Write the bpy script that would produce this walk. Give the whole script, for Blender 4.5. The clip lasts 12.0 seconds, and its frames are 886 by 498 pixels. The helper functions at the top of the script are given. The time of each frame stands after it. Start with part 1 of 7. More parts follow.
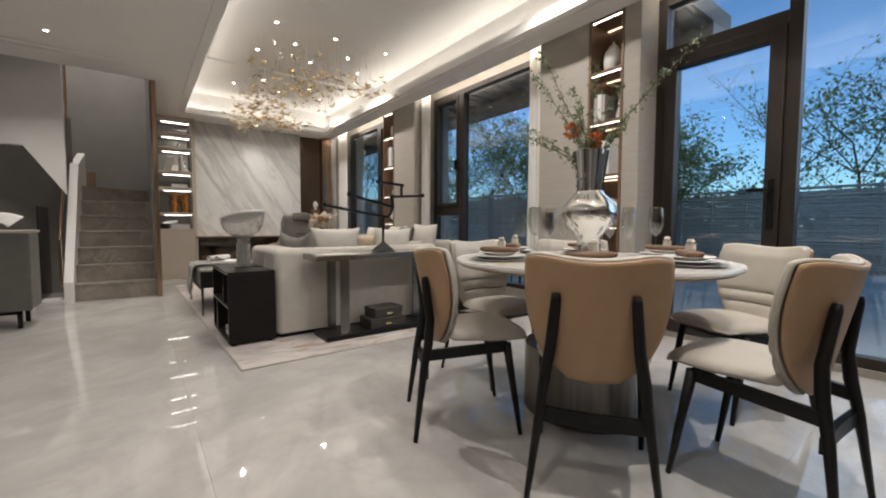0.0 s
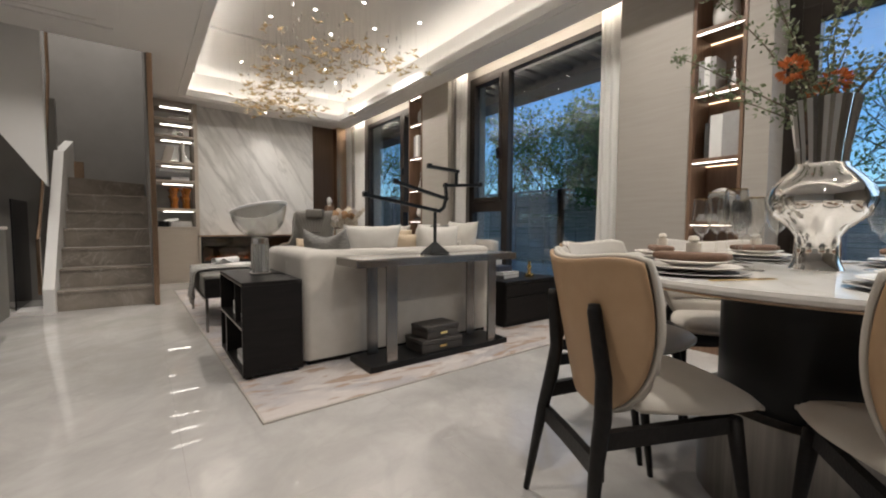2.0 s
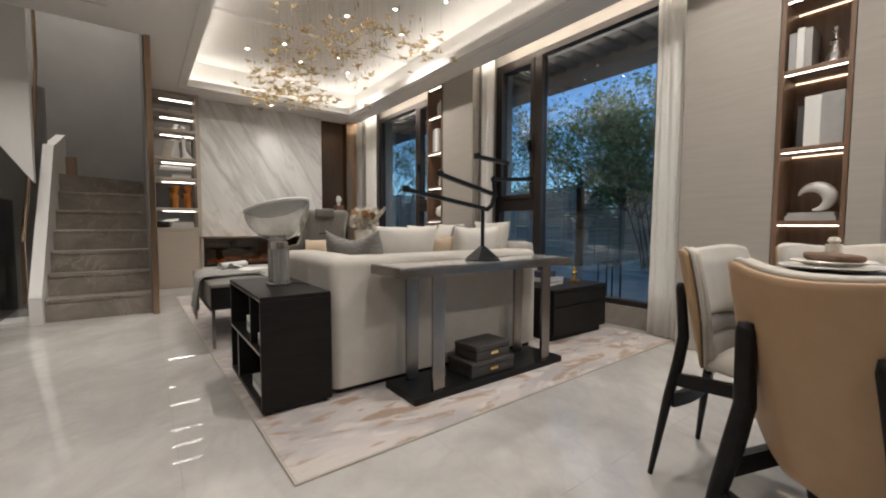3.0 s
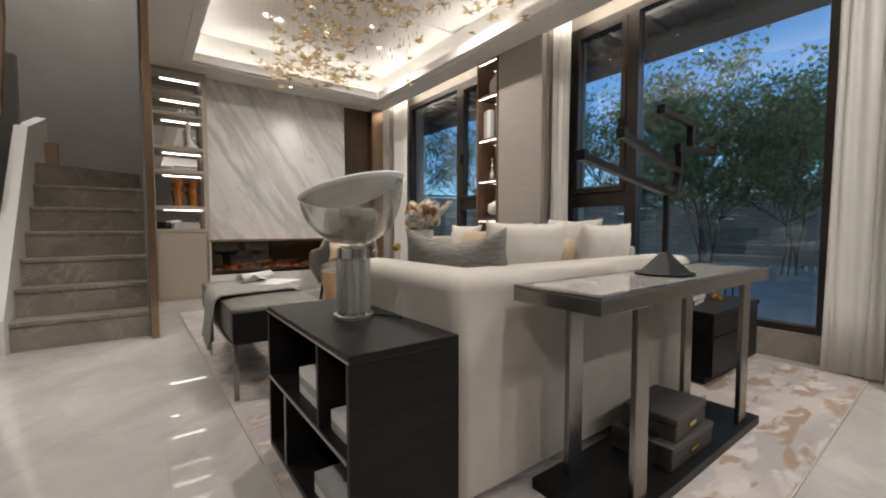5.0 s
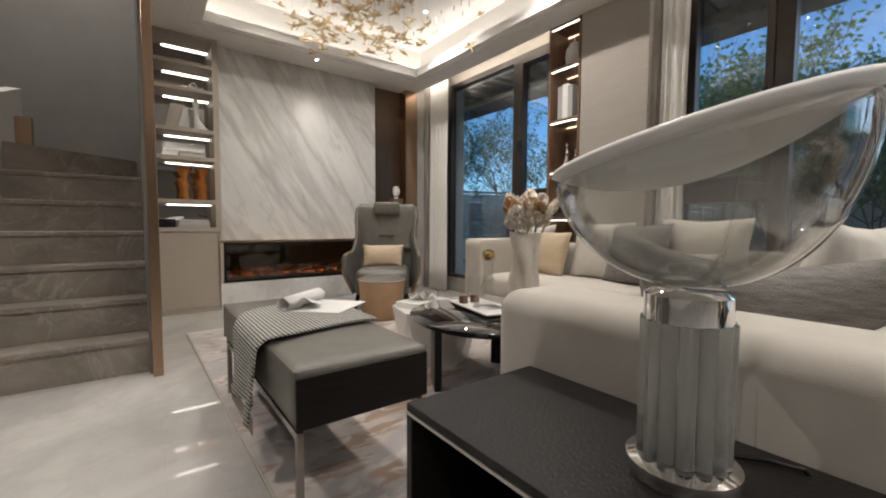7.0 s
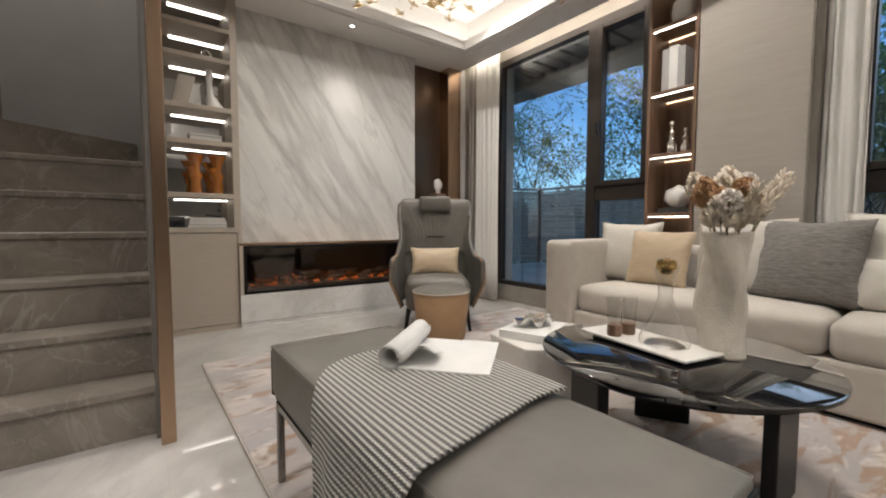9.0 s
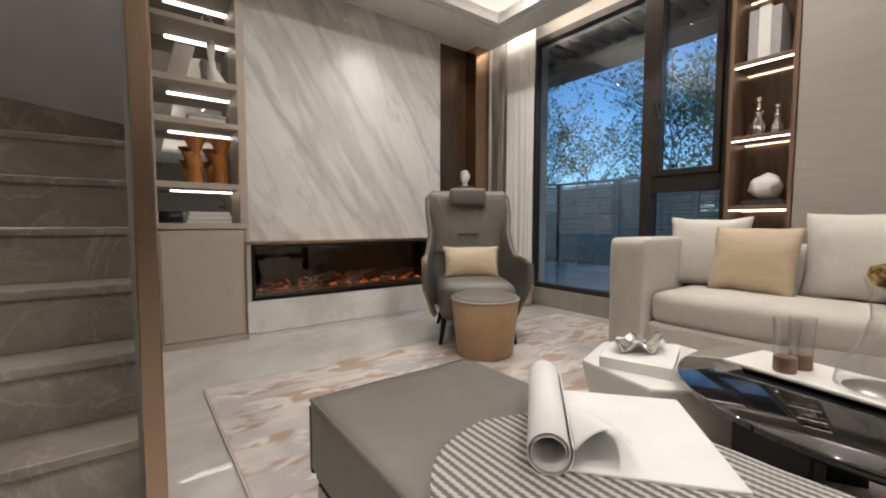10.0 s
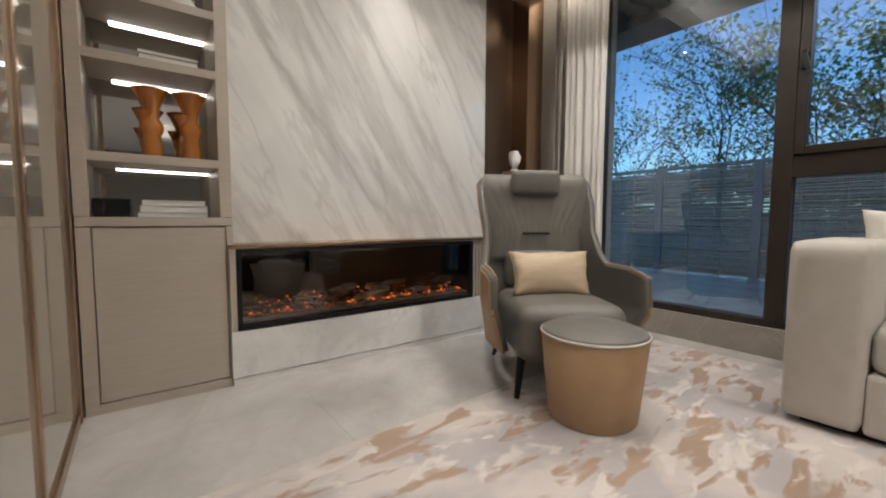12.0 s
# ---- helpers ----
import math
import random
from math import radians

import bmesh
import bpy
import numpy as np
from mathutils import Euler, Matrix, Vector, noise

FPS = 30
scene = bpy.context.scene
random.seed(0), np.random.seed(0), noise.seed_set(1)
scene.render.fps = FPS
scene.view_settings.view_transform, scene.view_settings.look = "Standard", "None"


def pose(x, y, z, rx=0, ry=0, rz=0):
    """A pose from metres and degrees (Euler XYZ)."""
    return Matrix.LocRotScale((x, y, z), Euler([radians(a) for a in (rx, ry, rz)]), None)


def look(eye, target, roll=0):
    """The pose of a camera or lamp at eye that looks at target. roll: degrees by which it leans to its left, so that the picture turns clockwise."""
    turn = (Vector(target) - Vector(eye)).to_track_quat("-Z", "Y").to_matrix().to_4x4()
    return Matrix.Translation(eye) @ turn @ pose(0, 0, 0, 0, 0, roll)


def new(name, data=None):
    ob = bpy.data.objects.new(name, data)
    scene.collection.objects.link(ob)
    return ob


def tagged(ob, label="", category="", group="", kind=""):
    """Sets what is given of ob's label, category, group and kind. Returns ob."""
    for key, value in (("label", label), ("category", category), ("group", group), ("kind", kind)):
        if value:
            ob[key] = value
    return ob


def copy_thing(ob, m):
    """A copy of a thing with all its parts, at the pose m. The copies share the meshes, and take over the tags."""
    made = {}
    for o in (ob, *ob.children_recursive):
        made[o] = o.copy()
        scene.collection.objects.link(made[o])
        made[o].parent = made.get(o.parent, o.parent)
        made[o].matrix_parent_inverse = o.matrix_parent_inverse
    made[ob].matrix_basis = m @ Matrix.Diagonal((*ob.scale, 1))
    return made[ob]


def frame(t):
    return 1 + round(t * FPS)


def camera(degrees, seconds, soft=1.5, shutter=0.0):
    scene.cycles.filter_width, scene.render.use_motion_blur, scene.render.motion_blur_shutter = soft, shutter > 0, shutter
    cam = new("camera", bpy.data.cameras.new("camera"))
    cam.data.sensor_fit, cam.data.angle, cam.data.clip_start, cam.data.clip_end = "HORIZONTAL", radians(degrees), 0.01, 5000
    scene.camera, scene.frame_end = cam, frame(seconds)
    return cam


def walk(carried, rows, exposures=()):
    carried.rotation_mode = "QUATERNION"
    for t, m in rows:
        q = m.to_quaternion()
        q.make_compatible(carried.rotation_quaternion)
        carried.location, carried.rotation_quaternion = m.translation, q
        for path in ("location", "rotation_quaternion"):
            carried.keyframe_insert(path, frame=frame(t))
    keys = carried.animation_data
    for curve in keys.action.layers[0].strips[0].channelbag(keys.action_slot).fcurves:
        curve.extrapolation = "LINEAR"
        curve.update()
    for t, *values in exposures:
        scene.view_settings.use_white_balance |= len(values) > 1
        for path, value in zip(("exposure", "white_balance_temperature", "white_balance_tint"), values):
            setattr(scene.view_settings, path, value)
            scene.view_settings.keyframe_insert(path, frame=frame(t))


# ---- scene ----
cam = camera(95.2, 12.0, 2.0)
PATH = [
    (0, (0.731, 0.696, 0.935), (1.93, 2.293, 0.822), 0.2),
    (0.5, (0.768, 0.897, 0.918), (1.964, 2.496, 0.806), 0.2),
    (1, (0.797, 1.105, 0.913), (1.991, 2.705, 0.801), 0.3),
    (1.5, (0.794, 1.337, 0.921), (1.988, 2.938, 0.805), 0.2),
    (2, (0.808, 1.58, 0.91), (2.001, 3.181, 0.795), 0.3),
    (2.5, (0.826, 1.837, 0.911), (2.019, 3.439, 0.797), 0.3),
    (3, (0.824, 2.101, 0.915), (2.018, 3.701, 0.799), 0.2),
    (5, (0.866, 3.181, 0.886), (2.057, 4.784, 0.782), -0.0),
    (5.5, (0.863, 3.441, 0.899), (2.054, 5.044, 0.791), -0.0),
    (6, (0.835, 3.704, 0.9), (2.033, 5.302, 0.79), -0.1),
    (6.5, (0.836, 3.938, 0.903), (2.038, 5.532, 0.790), -0.1),
    (7, (0.867, 4.228, 0.905), (2.063, 5.827, 0.790), 0.3),
    (9, (0.869, 5.182, 0.891), (2.059, 6.785, 0.776), 0.1),
    (9.5, (0.896, 5.456, 0.902), (2.083, 7.060, 0.771), 0.1),
    (10, (0.923, 5.741, 0.871), (2.111, 7.345, 0.747), 0.1),
    (10.5, (0.957, 6.03, 0.834), (2.152, 7.634, 0.723), 0.1),
    (11, (1.003, 6.236, 0.863), (2.199, 7.834, 0.746), 0.25),
    (11.5, (1.052, 6.518, 0.88), (2.272, 8.095, 0.742), 0.3),
    (12, (1.168, 6.728, 0.865), (2.37, 8.322, 0.722), 0.2),
]
walk(cam, [(t, look(eye, target, roll)) for t, eye, target, roll in PATH], [(0, 0.23), (7, 0.23), (9, 0.31), (12, 0.33)])

# ---- world and lights ----
world = bpy.data.worlds.new("dusk")
scene.world = world
world.use_nodes = True
wn, wl = world.node_tree.nodes, world.node_tree.links
sky = wn.new("ShaderNodeTexSky")
sky.sky_type, sky.sun_disc = "NISHITA", False
sky.sun_elevation, sky.sun_rotation = radians(24), radians(250)
sky.air_density, sky.dust_density, sky.ozone_density = 1.0, 0.3, 5.0
tint = wn.new("ShaderNodeMix")
tint.data_type, tint.blend_type = "RGBA", "MULTIPLY"
tint.inputs["Factor"].default_value = 1.0
tint.inputs["B"].default_value = (0.78, 0.96, 1.0, 1)
wl.new(sky.outputs["Color"], tint.inputs["A"])
wl.new(tint.outputs["Result"], wn["Background"].inputs["Color"])
wn["Background"].inputs["Strength"].default_value = 0.145


def lamp(name, kind, m, energy, color, **settings):
    data = bpy.data.lights.new(name, kind)
    data.energy, data.color = energy, color
    for key, value in settings.items():
        if key == "size":
            data.size = value
        elif key == "size_y":
            data.shape, data.size_y = "RECTANGLE", value
        elif key == "spread":
            data.spread = radians(value)
        elif key == "angle":
            data.angle = radians(value)
        elif key == "disk":
            data.shape, data.size = "DISK", value
    ob = new(name, data)
    ob.matrix_world = m
    return ob


WARM = (1.0, 0.945, 0.885)
sun = lamp("sun", "SUN", look((0, 0, 10), (-3, 1.2, 8.6)), 1.2, (0.80, 0.90, 1.0), angle=60)

# ---- small builders ----
def part(name, bm, material, parent=None, label="", smooth=False):
    me = bpy.data.meshes.new(name)
    bm.to_mesh(me)
    bm.free()
    me.materials.append(material)
    if smooth:
        me.polygons.foreach_set("use_smooth", [True] * len(me.polygons))
        if smooth != "all":
            me.set_sharp_from_angle(angle=radians(40))
    ob = new(name, me)
    ob.parent = parent
    if label:
        ob["label"] = label
    return ob


def thing(name, label, category, group="", at=(0, 0, 0), turn=0.0):
    ob = new(name)
    ob.empty_display_size = 0.05
    ob.matrix_basis = pose(*at, 0, 0, turn)
    return tagged(ob, label, category, group)


def box(x0, x1, y0, y1, z0, z1, bevel=0.0, segs=2, bm=None):
    own = bm is None
    bm = bm or bmesh.new()
    r = bmesh.ops.create_cube(bm, size=1)["verts"]
    for v in r:
        v.co = ((x0 + x1) / 2 + v.co.x * (x1 - x0), (y0 + y1) / 2 + v.co.y * (y1 - y0), (z0 + z1) / 2 + v.co.z * (z1 - z0))
    if bevel:
        edges = list({e for v in r for e in v.link_edges})
        bmesh.ops.bevel(bm, geom=edges, offset=bevel, segments=segs, affect="EDGES", profile=0.5)
    return bm


def boxes(*rows, bevel=0.0):
    bm = bmesh.new()
    for r in rows:
        box(*r, bevel=bevel, bm=bm)
    return bm


def lathe(profile, n=40, bm=None, at=(0, 0, 0), caps=True):
    """A turned shape from (radius, height) pairs."""
    bm = bm or bmesh.new()
    rings = []
    for r, z in profile:
        if r < 1e-5:
            rings.append([bm.verts.new((at[0], at[1], at[2] + z))])
        else:
            rings.append([bm.verts.new((at[0] + r * math.cos(2 * math.pi * k / n), at[1] + r * math.sin(2 * math.pi * k / n), at[2] + z)) for k in range(n)])
    for a, b in zip(rings, rings[1:]):
        for k in range(n):
            q = [a[k % len(a)], a[(k + 1) % len(a)], b[(k + 1) % len(b)], b[k % len(b)]]
            q = [v for i, v in enumerate(q) if v not in q[:i]]
            if len(q) > 2:
                bm.faces.new(q)
    if caps:
        for ring, flip in ((rings[0], True), (rings[-1], False)):
            if len(ring) > 2:
                bm.faces.new(ring[::-1] if flip else ring)
    return bm


def tube(points, radii, n=8, bm=None, squash=1.0):
    """A round bar along points, with a radius at each."""
    bm = bm or bmesh.new()
    pts = [Vector(p) for p in points]
    radii = radii if isinstance(radii, (list, tuple)) else [radii] * len(pts)
    rings, side = [], None
    for i, p in enumerate(pts):
        d = (pts[min(i + 1, len(pts) - 1)] - pts[max(i - 1, 0)]).normalized()
        if side is None:
            side = d.orthogonal().normalized()
        side = (side - d * side.dot(d)).normalized()
        up = d.cross(side)
        rings.append([bm.verts.new(p + (side * math.cos(2 * math.pi * k / n) + up * math.sin(2 * math.pi * k / n) * squash) * radii[i]) for k in range(n)])
    for a, b in zip(rings, rings[1:]):
        for k in range(n):
            bm.faces.new((a[k], a[(k + 1) % n], b[(k + 1) % n], b[k]))
    bm.faces.new(rings[0][::-1])
    bm.faces.new(rings[-1])
    return bm


def beam(a, b, w, h, bm=None, w2=None, h2=None):
    """A straight bar of rectangular section from a to b."""
    bm = bm or bmesh.new()
    a, b = Vector(a), Vector(b)
    d = (b - a).normalized()
    ref = Vector((0, 0, 1)) if abs(d.z) < 0.85 else Vector((0, 1, 0))
    s = d.cross(ref).normalized()
    u = s.cross(d)
    vs = []
    for p, ww, hh in ((a, w, h), (b, w2 or w, h2 or h)):
        vs.append([bm.verts.new(p + s * sx * ww / 2 + u * sy * hh / 2) for sx, sy in ((-1, -1), (1, -1), (1, 1), (-1, 1))])
    for k in range(4):
        bm.faces.new((vs[0][k], vs[0][(k + 1) % 4], vs[1][(k + 1) % 4], vs[1][k]))
    bm.faces.new(vs[0][::-1])
    bm.faces.new(vs[1])
    bmesh.ops.recalc_face_normals(bm, faces=bm.faces)
    return bm


def soft_box(x0, x1, y0, y1, z0, z1, r, puff=0.0, cuts=6, noise_amp=0.0, seed=0.0, bm=None):
    """A cushion: a rounded block with crowned faces and slight unevenness."""
    bm = bm or bmesh.new()
    c = Vector(((x0 + x1) / 2, (y0 + y1) / 2, (z0 + z1) / 2))
    h = Vector(((x1 - x0) / 2, (y1 - y0) / 2, (z1 - z0) / 2))
    r = min(r, *h)
    tmp = bmesh.new()
    bmesh.ops.create_cube(tmp, size=2)
    bmesh.ops.subdivide_edges(tmp, edges=tmp.edges[:], cuts=cuts * 2 + 1, use_grid_fill=True)
    made = {}
    for v in tmp.verts:
        w = [math.copysign(abs(q) ** 0.75, q) for q in v.co]
        p = Vector((w[0] * h.x, w[1] * h.y, w[2] * h.z))
        core = Vector([max(-(hh - r), min(hh - r, pp)) for pp, hh in zip(p, h)])
        d = p - core
        if d.length > 1e-6:
            p = core + d.normalized() * r
        u = Vector([pp / hh for pp, hh in zip(p, h)])
        if puff:
            for ax in range(3):
                o = [k for k in range(3) if k != ax]
                p[ax] += puff * u[ax] * (1 - u[o[0]] ** 2) * (1 - u[o[1]] ** 2) * (1 if h[ax] == min(h) else 0.3)
        if noise_amp:
            p += noise.noise_vector((p + c) * 5 + Vector((seed, seed, seed))) * noise_amp
        made[v] = bm.verts.new(c + p)
    for f in tmp.faces:
        bm.faces.new([made[v] for v in f.verts])
    tmp.free()
    return bm


def throw_pillow(w, d, t, seed=0.0, pinch=0.16):
    """A square cushion with drawn-out corners, standing in the xz plane, thickness along y."""
    bm = bmesh.new()
    n = 18
    grid = {}
    for side in (-1, 1):
        for i in range(n + 1):
            for j in range(n + 1):
                u, v = 2 * i / n - 1, 2 * j / n - 1
                edge = i in (0, n) or j in (0, n)
                if edge and side == 1:
                    grid[side, i, j] = grid[-1, i, j]
                    continue
                bulge = ((1 - u * u) * (1 - v * v)) ** 0.42
                x = u * w / 2 * (1 - pinch * (1 - v * v) * abs(u) * 0.45 )
                z = v * d / 2 * (1 - pinch * (1 - u * u) * abs(v) * 0.45 )
                y = side * (t / 2) * bulge
                q = noise.noise_vector(Vector((x * 6 + seed, y * 6, z * 6 + seed)))
                fold = 0.006 * math.sin(9 * (abs(u) - abs(v)) + seed) * (1 - bulge)
                grid[side, i, j] = bm.verts.new((x + q.x * 0.008, y + q.y * 0.010 + fold, z + q.z * 0.008))
    for side in (-1, 1):
        for i in range(n):
            for j in range(n):
                f = [grid[side, i, j], grid[side, i + 1, j], grid[side, i + 1, j + 1], grid[side, i, j + 1]]
                bm.faces.new(f if side < 0 else f[::-1])
    return bm


def sheet(fn, nu, nv, thick=0.0, bm=None):
    """A curved panel from fn(u, v), u and v from 0 to 1, given thickness along its normals."""
    bm = bm or bmesh.new()
    g = [[Vector(fn(i / nu, j / nv)) for j in range(nv + 1)] for i in range(nu + 1)]
    front = [[bm.verts.new(p) for p in row] for row in g]
    for i in range(nu):
        for j in range(nv):
            bm.faces.new((front[i][j], front[i + 1][j], front[i + 1][j + 1], front[i][j + 1]))
    if thick:
        def normal(i, j):
            a = g[min(i + 1, nu)][j] - g[max(i - 1, 0)][j]
            b = g[i][min(j + 1, nv)] - g[i][max(j - 1, 0)]
            return a.cross(b).normalized()
        back = [[bm.verts.new(g[i][j] - normal(i, j) * thick) for j in range(nv + 1)] for i in range(nu + 1)]
        for i in range(nu):
            for j in range(nv):
                bm.faces.new((back[i][j], back[i][j + 1], back[i + 1][j + 1], back[i + 1][j]))
        for i in range(nu):
            bm.faces.new((front[i][0], back[i][0], back[i + 1][0], front[i + 1][0]))
            bm.faces.new((front[i][nv], front[i + 1][nv], back[i + 1][nv], back[i][nv]))
        for j in range(nv):
            bm.faces.new((front[0][j], front[0][j + 1], back[0][j + 1], back[0][j]))
            bm.faces.new((front[nu][j], back[nu][j], back[nu][j + 1], front[nu][j + 1]))
    return bm


# ---- materials ----
def material(name, color, rough=0.5, metal=0.0, **more):
    m = bpy.data.materials.new(name)
    m.use_nodes = True
    b = m.node_tree.nodes["Principled BSDF"]
    b.inputs["Base Color"].default_value = (*color, 1)
    b.inputs["Roughness"].default_value = rough
    b.inputs["Metallic"].default_value = metal
    for key, value in more.items():
        b.inputs[key.replace("_", " ")].default_value = value
    return m


def add_noise(m, dark, light, scale=(4, 4, 4), detail=6, rough=0.6, bump=0.0, bump_scale=60, spread=(0.3, 0.7), distortion=0.0, rough_var=0.0, object_space=True, bump_dist=0.01):
    """Two-scale variation: broad mottling between two colours and fine relief."""
    nt = m.node_tree
    b = nt.nodes["Principled BSDF"]
    tc = nt.nodes.new("ShaderNodeTexCoord")
    mp = nt.nodes.new("ShaderNodeMapping")
    mp.inputs["Scale"].default_value = scale
    nt.links.new(tc.outputs["Object"], mp.inputs["Vector"])
    n1 = nt.nodes.new("ShaderNodeTexNoise")
    n1.inputs["Scale"].default_value = 1
    n1.inputs["Detail"].default_value = detail
    n1.inputs["Roughness"].default_value = rough
    n1.inputs["Distortion"].default_value = distortion
    nt.links.new(mp.outputs["Vector"], n1.inputs["Vector"])
    ramp = nt.nodes.new("ShaderNodeValToRGB")
    ramp.color_ramp.elements[0].position, ramp.color_ramp.elements[1].position = spread
    ramp.color_ramp.elements[0].color = (*dark, 1)
    ramp.color_ramp.elements[1].color = (*light, 1)
    nt.links.new(n1.outputs["Fac"], ramp.inputs["Fac"])
    nt.links.new(ramp.outputs["Color"], b.inputs["Base Color"])
    if rough_var:
        base = b.inputs["Roughness"].default_value
        mr = nt.nodes.new("ShaderNodeMapRange")
        mr.inputs["To Min"].default_value, mr.inputs["To Max"].default_value = max(0.02, base - rough_var), base + rough_var
        nt.links.new(n1.outputs["Fac"], mr.inputs["Value"])
        nt.links.new(mr.outputs["Result"], b.inputs["Roughness"])
    if bump:
        n2 = nt.nodes.new("ShaderNodeTexNoise")
        n2.inputs["Scale"].default_value = bump_scale
        n2.inputs["Detail"].default_value = 4
        nt.links.new(tc.outputs["Object"], n2.inputs["Vector"])
        bp = nt.nodes.new("ShaderNodeBump")
        bp.inputs["Strength"].default_value, bp.inputs["Distance"].default_value = bump, bump_dist
        nt.links.new(n2.outputs["Fac"], bp.inputs["Height"])
        nt.links.new(bp.outputs["Normal"], b.inputs["Normal"])
    return m


def veined(name, base, cloud, vein, rough, turn, scale, vein_width, amount, stretch=(1, 1, 1), coat=0.0, pieces=False, wobble=0.9):
    """Stone: soft clouds with two families of wandering veins."""
    m = material(name, base, rough)
    nt = m.node_tree
    b = nt.nodes["Principled BSDF"]
    b.inputs["Coat Weight"].default_value = coat
    tc = nt.nodes.new("ShaderNodeTexCoord")
    mp = nt.nodes.new("ShaderNodeMapping")
    mp.inputs["Rotation"].default_value = [radians(a) for a in turn]
    nt.links.new(tc.outputs["Object"], mp.inputs["Vector"])
    turned, mp = mp, nt.nodes.new("ShaderNodeMapping")
    mp.inputs["Scale"].default_value = stretch
    nt.links.new(turned.outputs["Vector"], mp.inputs["Vector"])
    if pieces:
        across = nt.nodes.new("ShaderNodeNewGeometry")
        nt.links.new(across.outputs["Position"], turned.inputs["Vector"])
    n1 = nt.nodes.new("ShaderNodeTexNoise")
    n1.inputs["Scale"].default_value, n1.inputs["Detail"].default_value, n1.inputs["Roughness"].default_value = scale, 8, 0.62
    n1.inputs["Distortion"].default_value = 0.6
    nt.links.new(mp.outputs["Vector"], n1.inputs["Vector"])
    ramp = nt.nodes.new("ShaderNodeValToRGB")
    ramp.color_ramp.elements[0].position, ramp.color_ramp.elements[1].position = 0.3, 0.68
    ramp.color_ramp.elements[0].color, ramp.color_ramp.elements[1].color = (*cloud, 1), (*base, 1)
    nt.links.new(n1.outputs["Fac"], ramp.inputs["Fac"])
    last = ramp.outputs["Color"]
    for sc, wid, amt in ((scale * 0.8, vein_width, amount), (scale * 2.3, vein_width * 0.7, amount * 0.6)):
        n2 = nt.nodes.new("ShaderNodeTexNoise")
        n2.inputs["Scale"].default_value, n2.inputs["Detail"].default_value, n2.inputs["Distortion"].default_value = sc, 7, wobble
        n2.inputs["Roughness"].default_value = 0.55
        nt.links.new(mp.outputs["Vector"], n2.inputs["Vector"])
        sub = nt.nodes.new("ShaderNodeMath")
        sub.operation = "SUBTRACT"
        sub.inputs[1].default_value = 0.5
        nt.links.new(n2.outputs["Fac"], sub.inputs[0])
        ab = nt.nodes.new("ShaderNodeMath")
        ab.operation = "ABSOLUTE"
        nt.links.new(sub.outputs[0], ab.inputs[0])
        mr = nt.nodes.new("ShaderNodeMapRange")
        mr.inputs["From Min"].default_value, mr.inputs["From Max"].default_value = 0.0, wid
        mr.inputs["To Min"].default_value, mr.inputs["To Max"].default_value = amt, 0.0
        nt.links.new(ab.outputs[0], mr.inputs["Value"])
        n3 = nt.nodes.new("ShaderNodeTexNoise")
        n3.inputs["Scale"].default_value = sc * 0.9
        nt.links.new(mp.outputs["Vector"], n3.inputs["Vector"])
        ml = nt.nodes.new("ShaderNodeMath")
        ml.operation = "MULTIPLY"
        nt.links.new(mr.outputs["Result"], ml.inputs[0])
        nt.links.new(n3.outputs["Fac"], ml.inputs[1])
        mx = nt.nodes.new("ShaderNodeMix")
        mx.data_type = "RGBA"
        mx.inputs["B"].default_value = (*vein, 1)
        nt.links.new(ml.outputs[0], mx.inputs["Factor"])
        nt.links.new(last, mx.inputs["A"])
        last = mx.outputs["Result"]
    nt.links.new(last, b.inputs["Base Color"])
    return m


def glow(name, color, strength):
    m = material(name, (0.8, 0.8, 0.8), 0.5)
    b = m.node_tree.nodes["Principled BSDF"]
    b.inputs["Emission Color"].default_value = (*color, 1)
    b.inputs["Emission Strength"].default_value = strength
    return m


def clear(name, color=(1, 1, 1), rough=0.0, thin=True, ior=1.45, base=0.06, power=4.0):
    """Glass: thin panes let light straight through and mirror at grazing angles."""
    m = bpy.data.materials.new(name)
    m.use_nodes = True
    nt = m.node_tree
    nt.nodes.remove(nt.nodes["Principled BSDF"])
    out = nt.nodes["Material Output"]
    if thin:
        t = nt.nodes.new("ShaderNodeBsdfTransparent")
        t.inputs["Color"].default_value = (*color, 1)
        g = nt.nodes.new("ShaderNodeBsdfGlossy")
        g.inputs["Roughness"].default_value = rough
        f = nt.nodes.new("ShaderNodeLayerWeight")
        f.inputs["Blend"].default_value = 0.5
        p = nt.nodes.new("ShaderNodeMath")
        p.operation = "POWER"
        p.inputs[1].default_value = power
        q = nt.nodes.new("ShaderNodeMath")
        q.operation = "MULTIPLY_ADD"
        q.inputs[1].default_value, q.inputs[2].default_value = 0.9, base
        nt.links.new(f.outputs["Facing"], p.inputs[0])
        nt.links.new(p.outputs[0], q.inputs[0])
        mix = nt.nodes.new("ShaderNodeMixShader")
        nt.links.new(q.outputs[0], mix.inputs[0])
        nt.links.new(t.outputs[0], mix.inputs[1])
        nt.links.new(g.outputs[0], mix.inputs[2])
        nt.links.new(mix.outputs[0], out.inputs["Surface"])
    else:
        g = nt.nodes.new("ShaderNodeBsdfGlass")
        g.inputs["Color"].default_value = (*color, 1)
        g.inputs["Roughness"].default_value = rough
        g.inputs["IOR"].default_value = ior
        nt.links.new(g.outputs[0], out.inputs["Surface"])
    return m


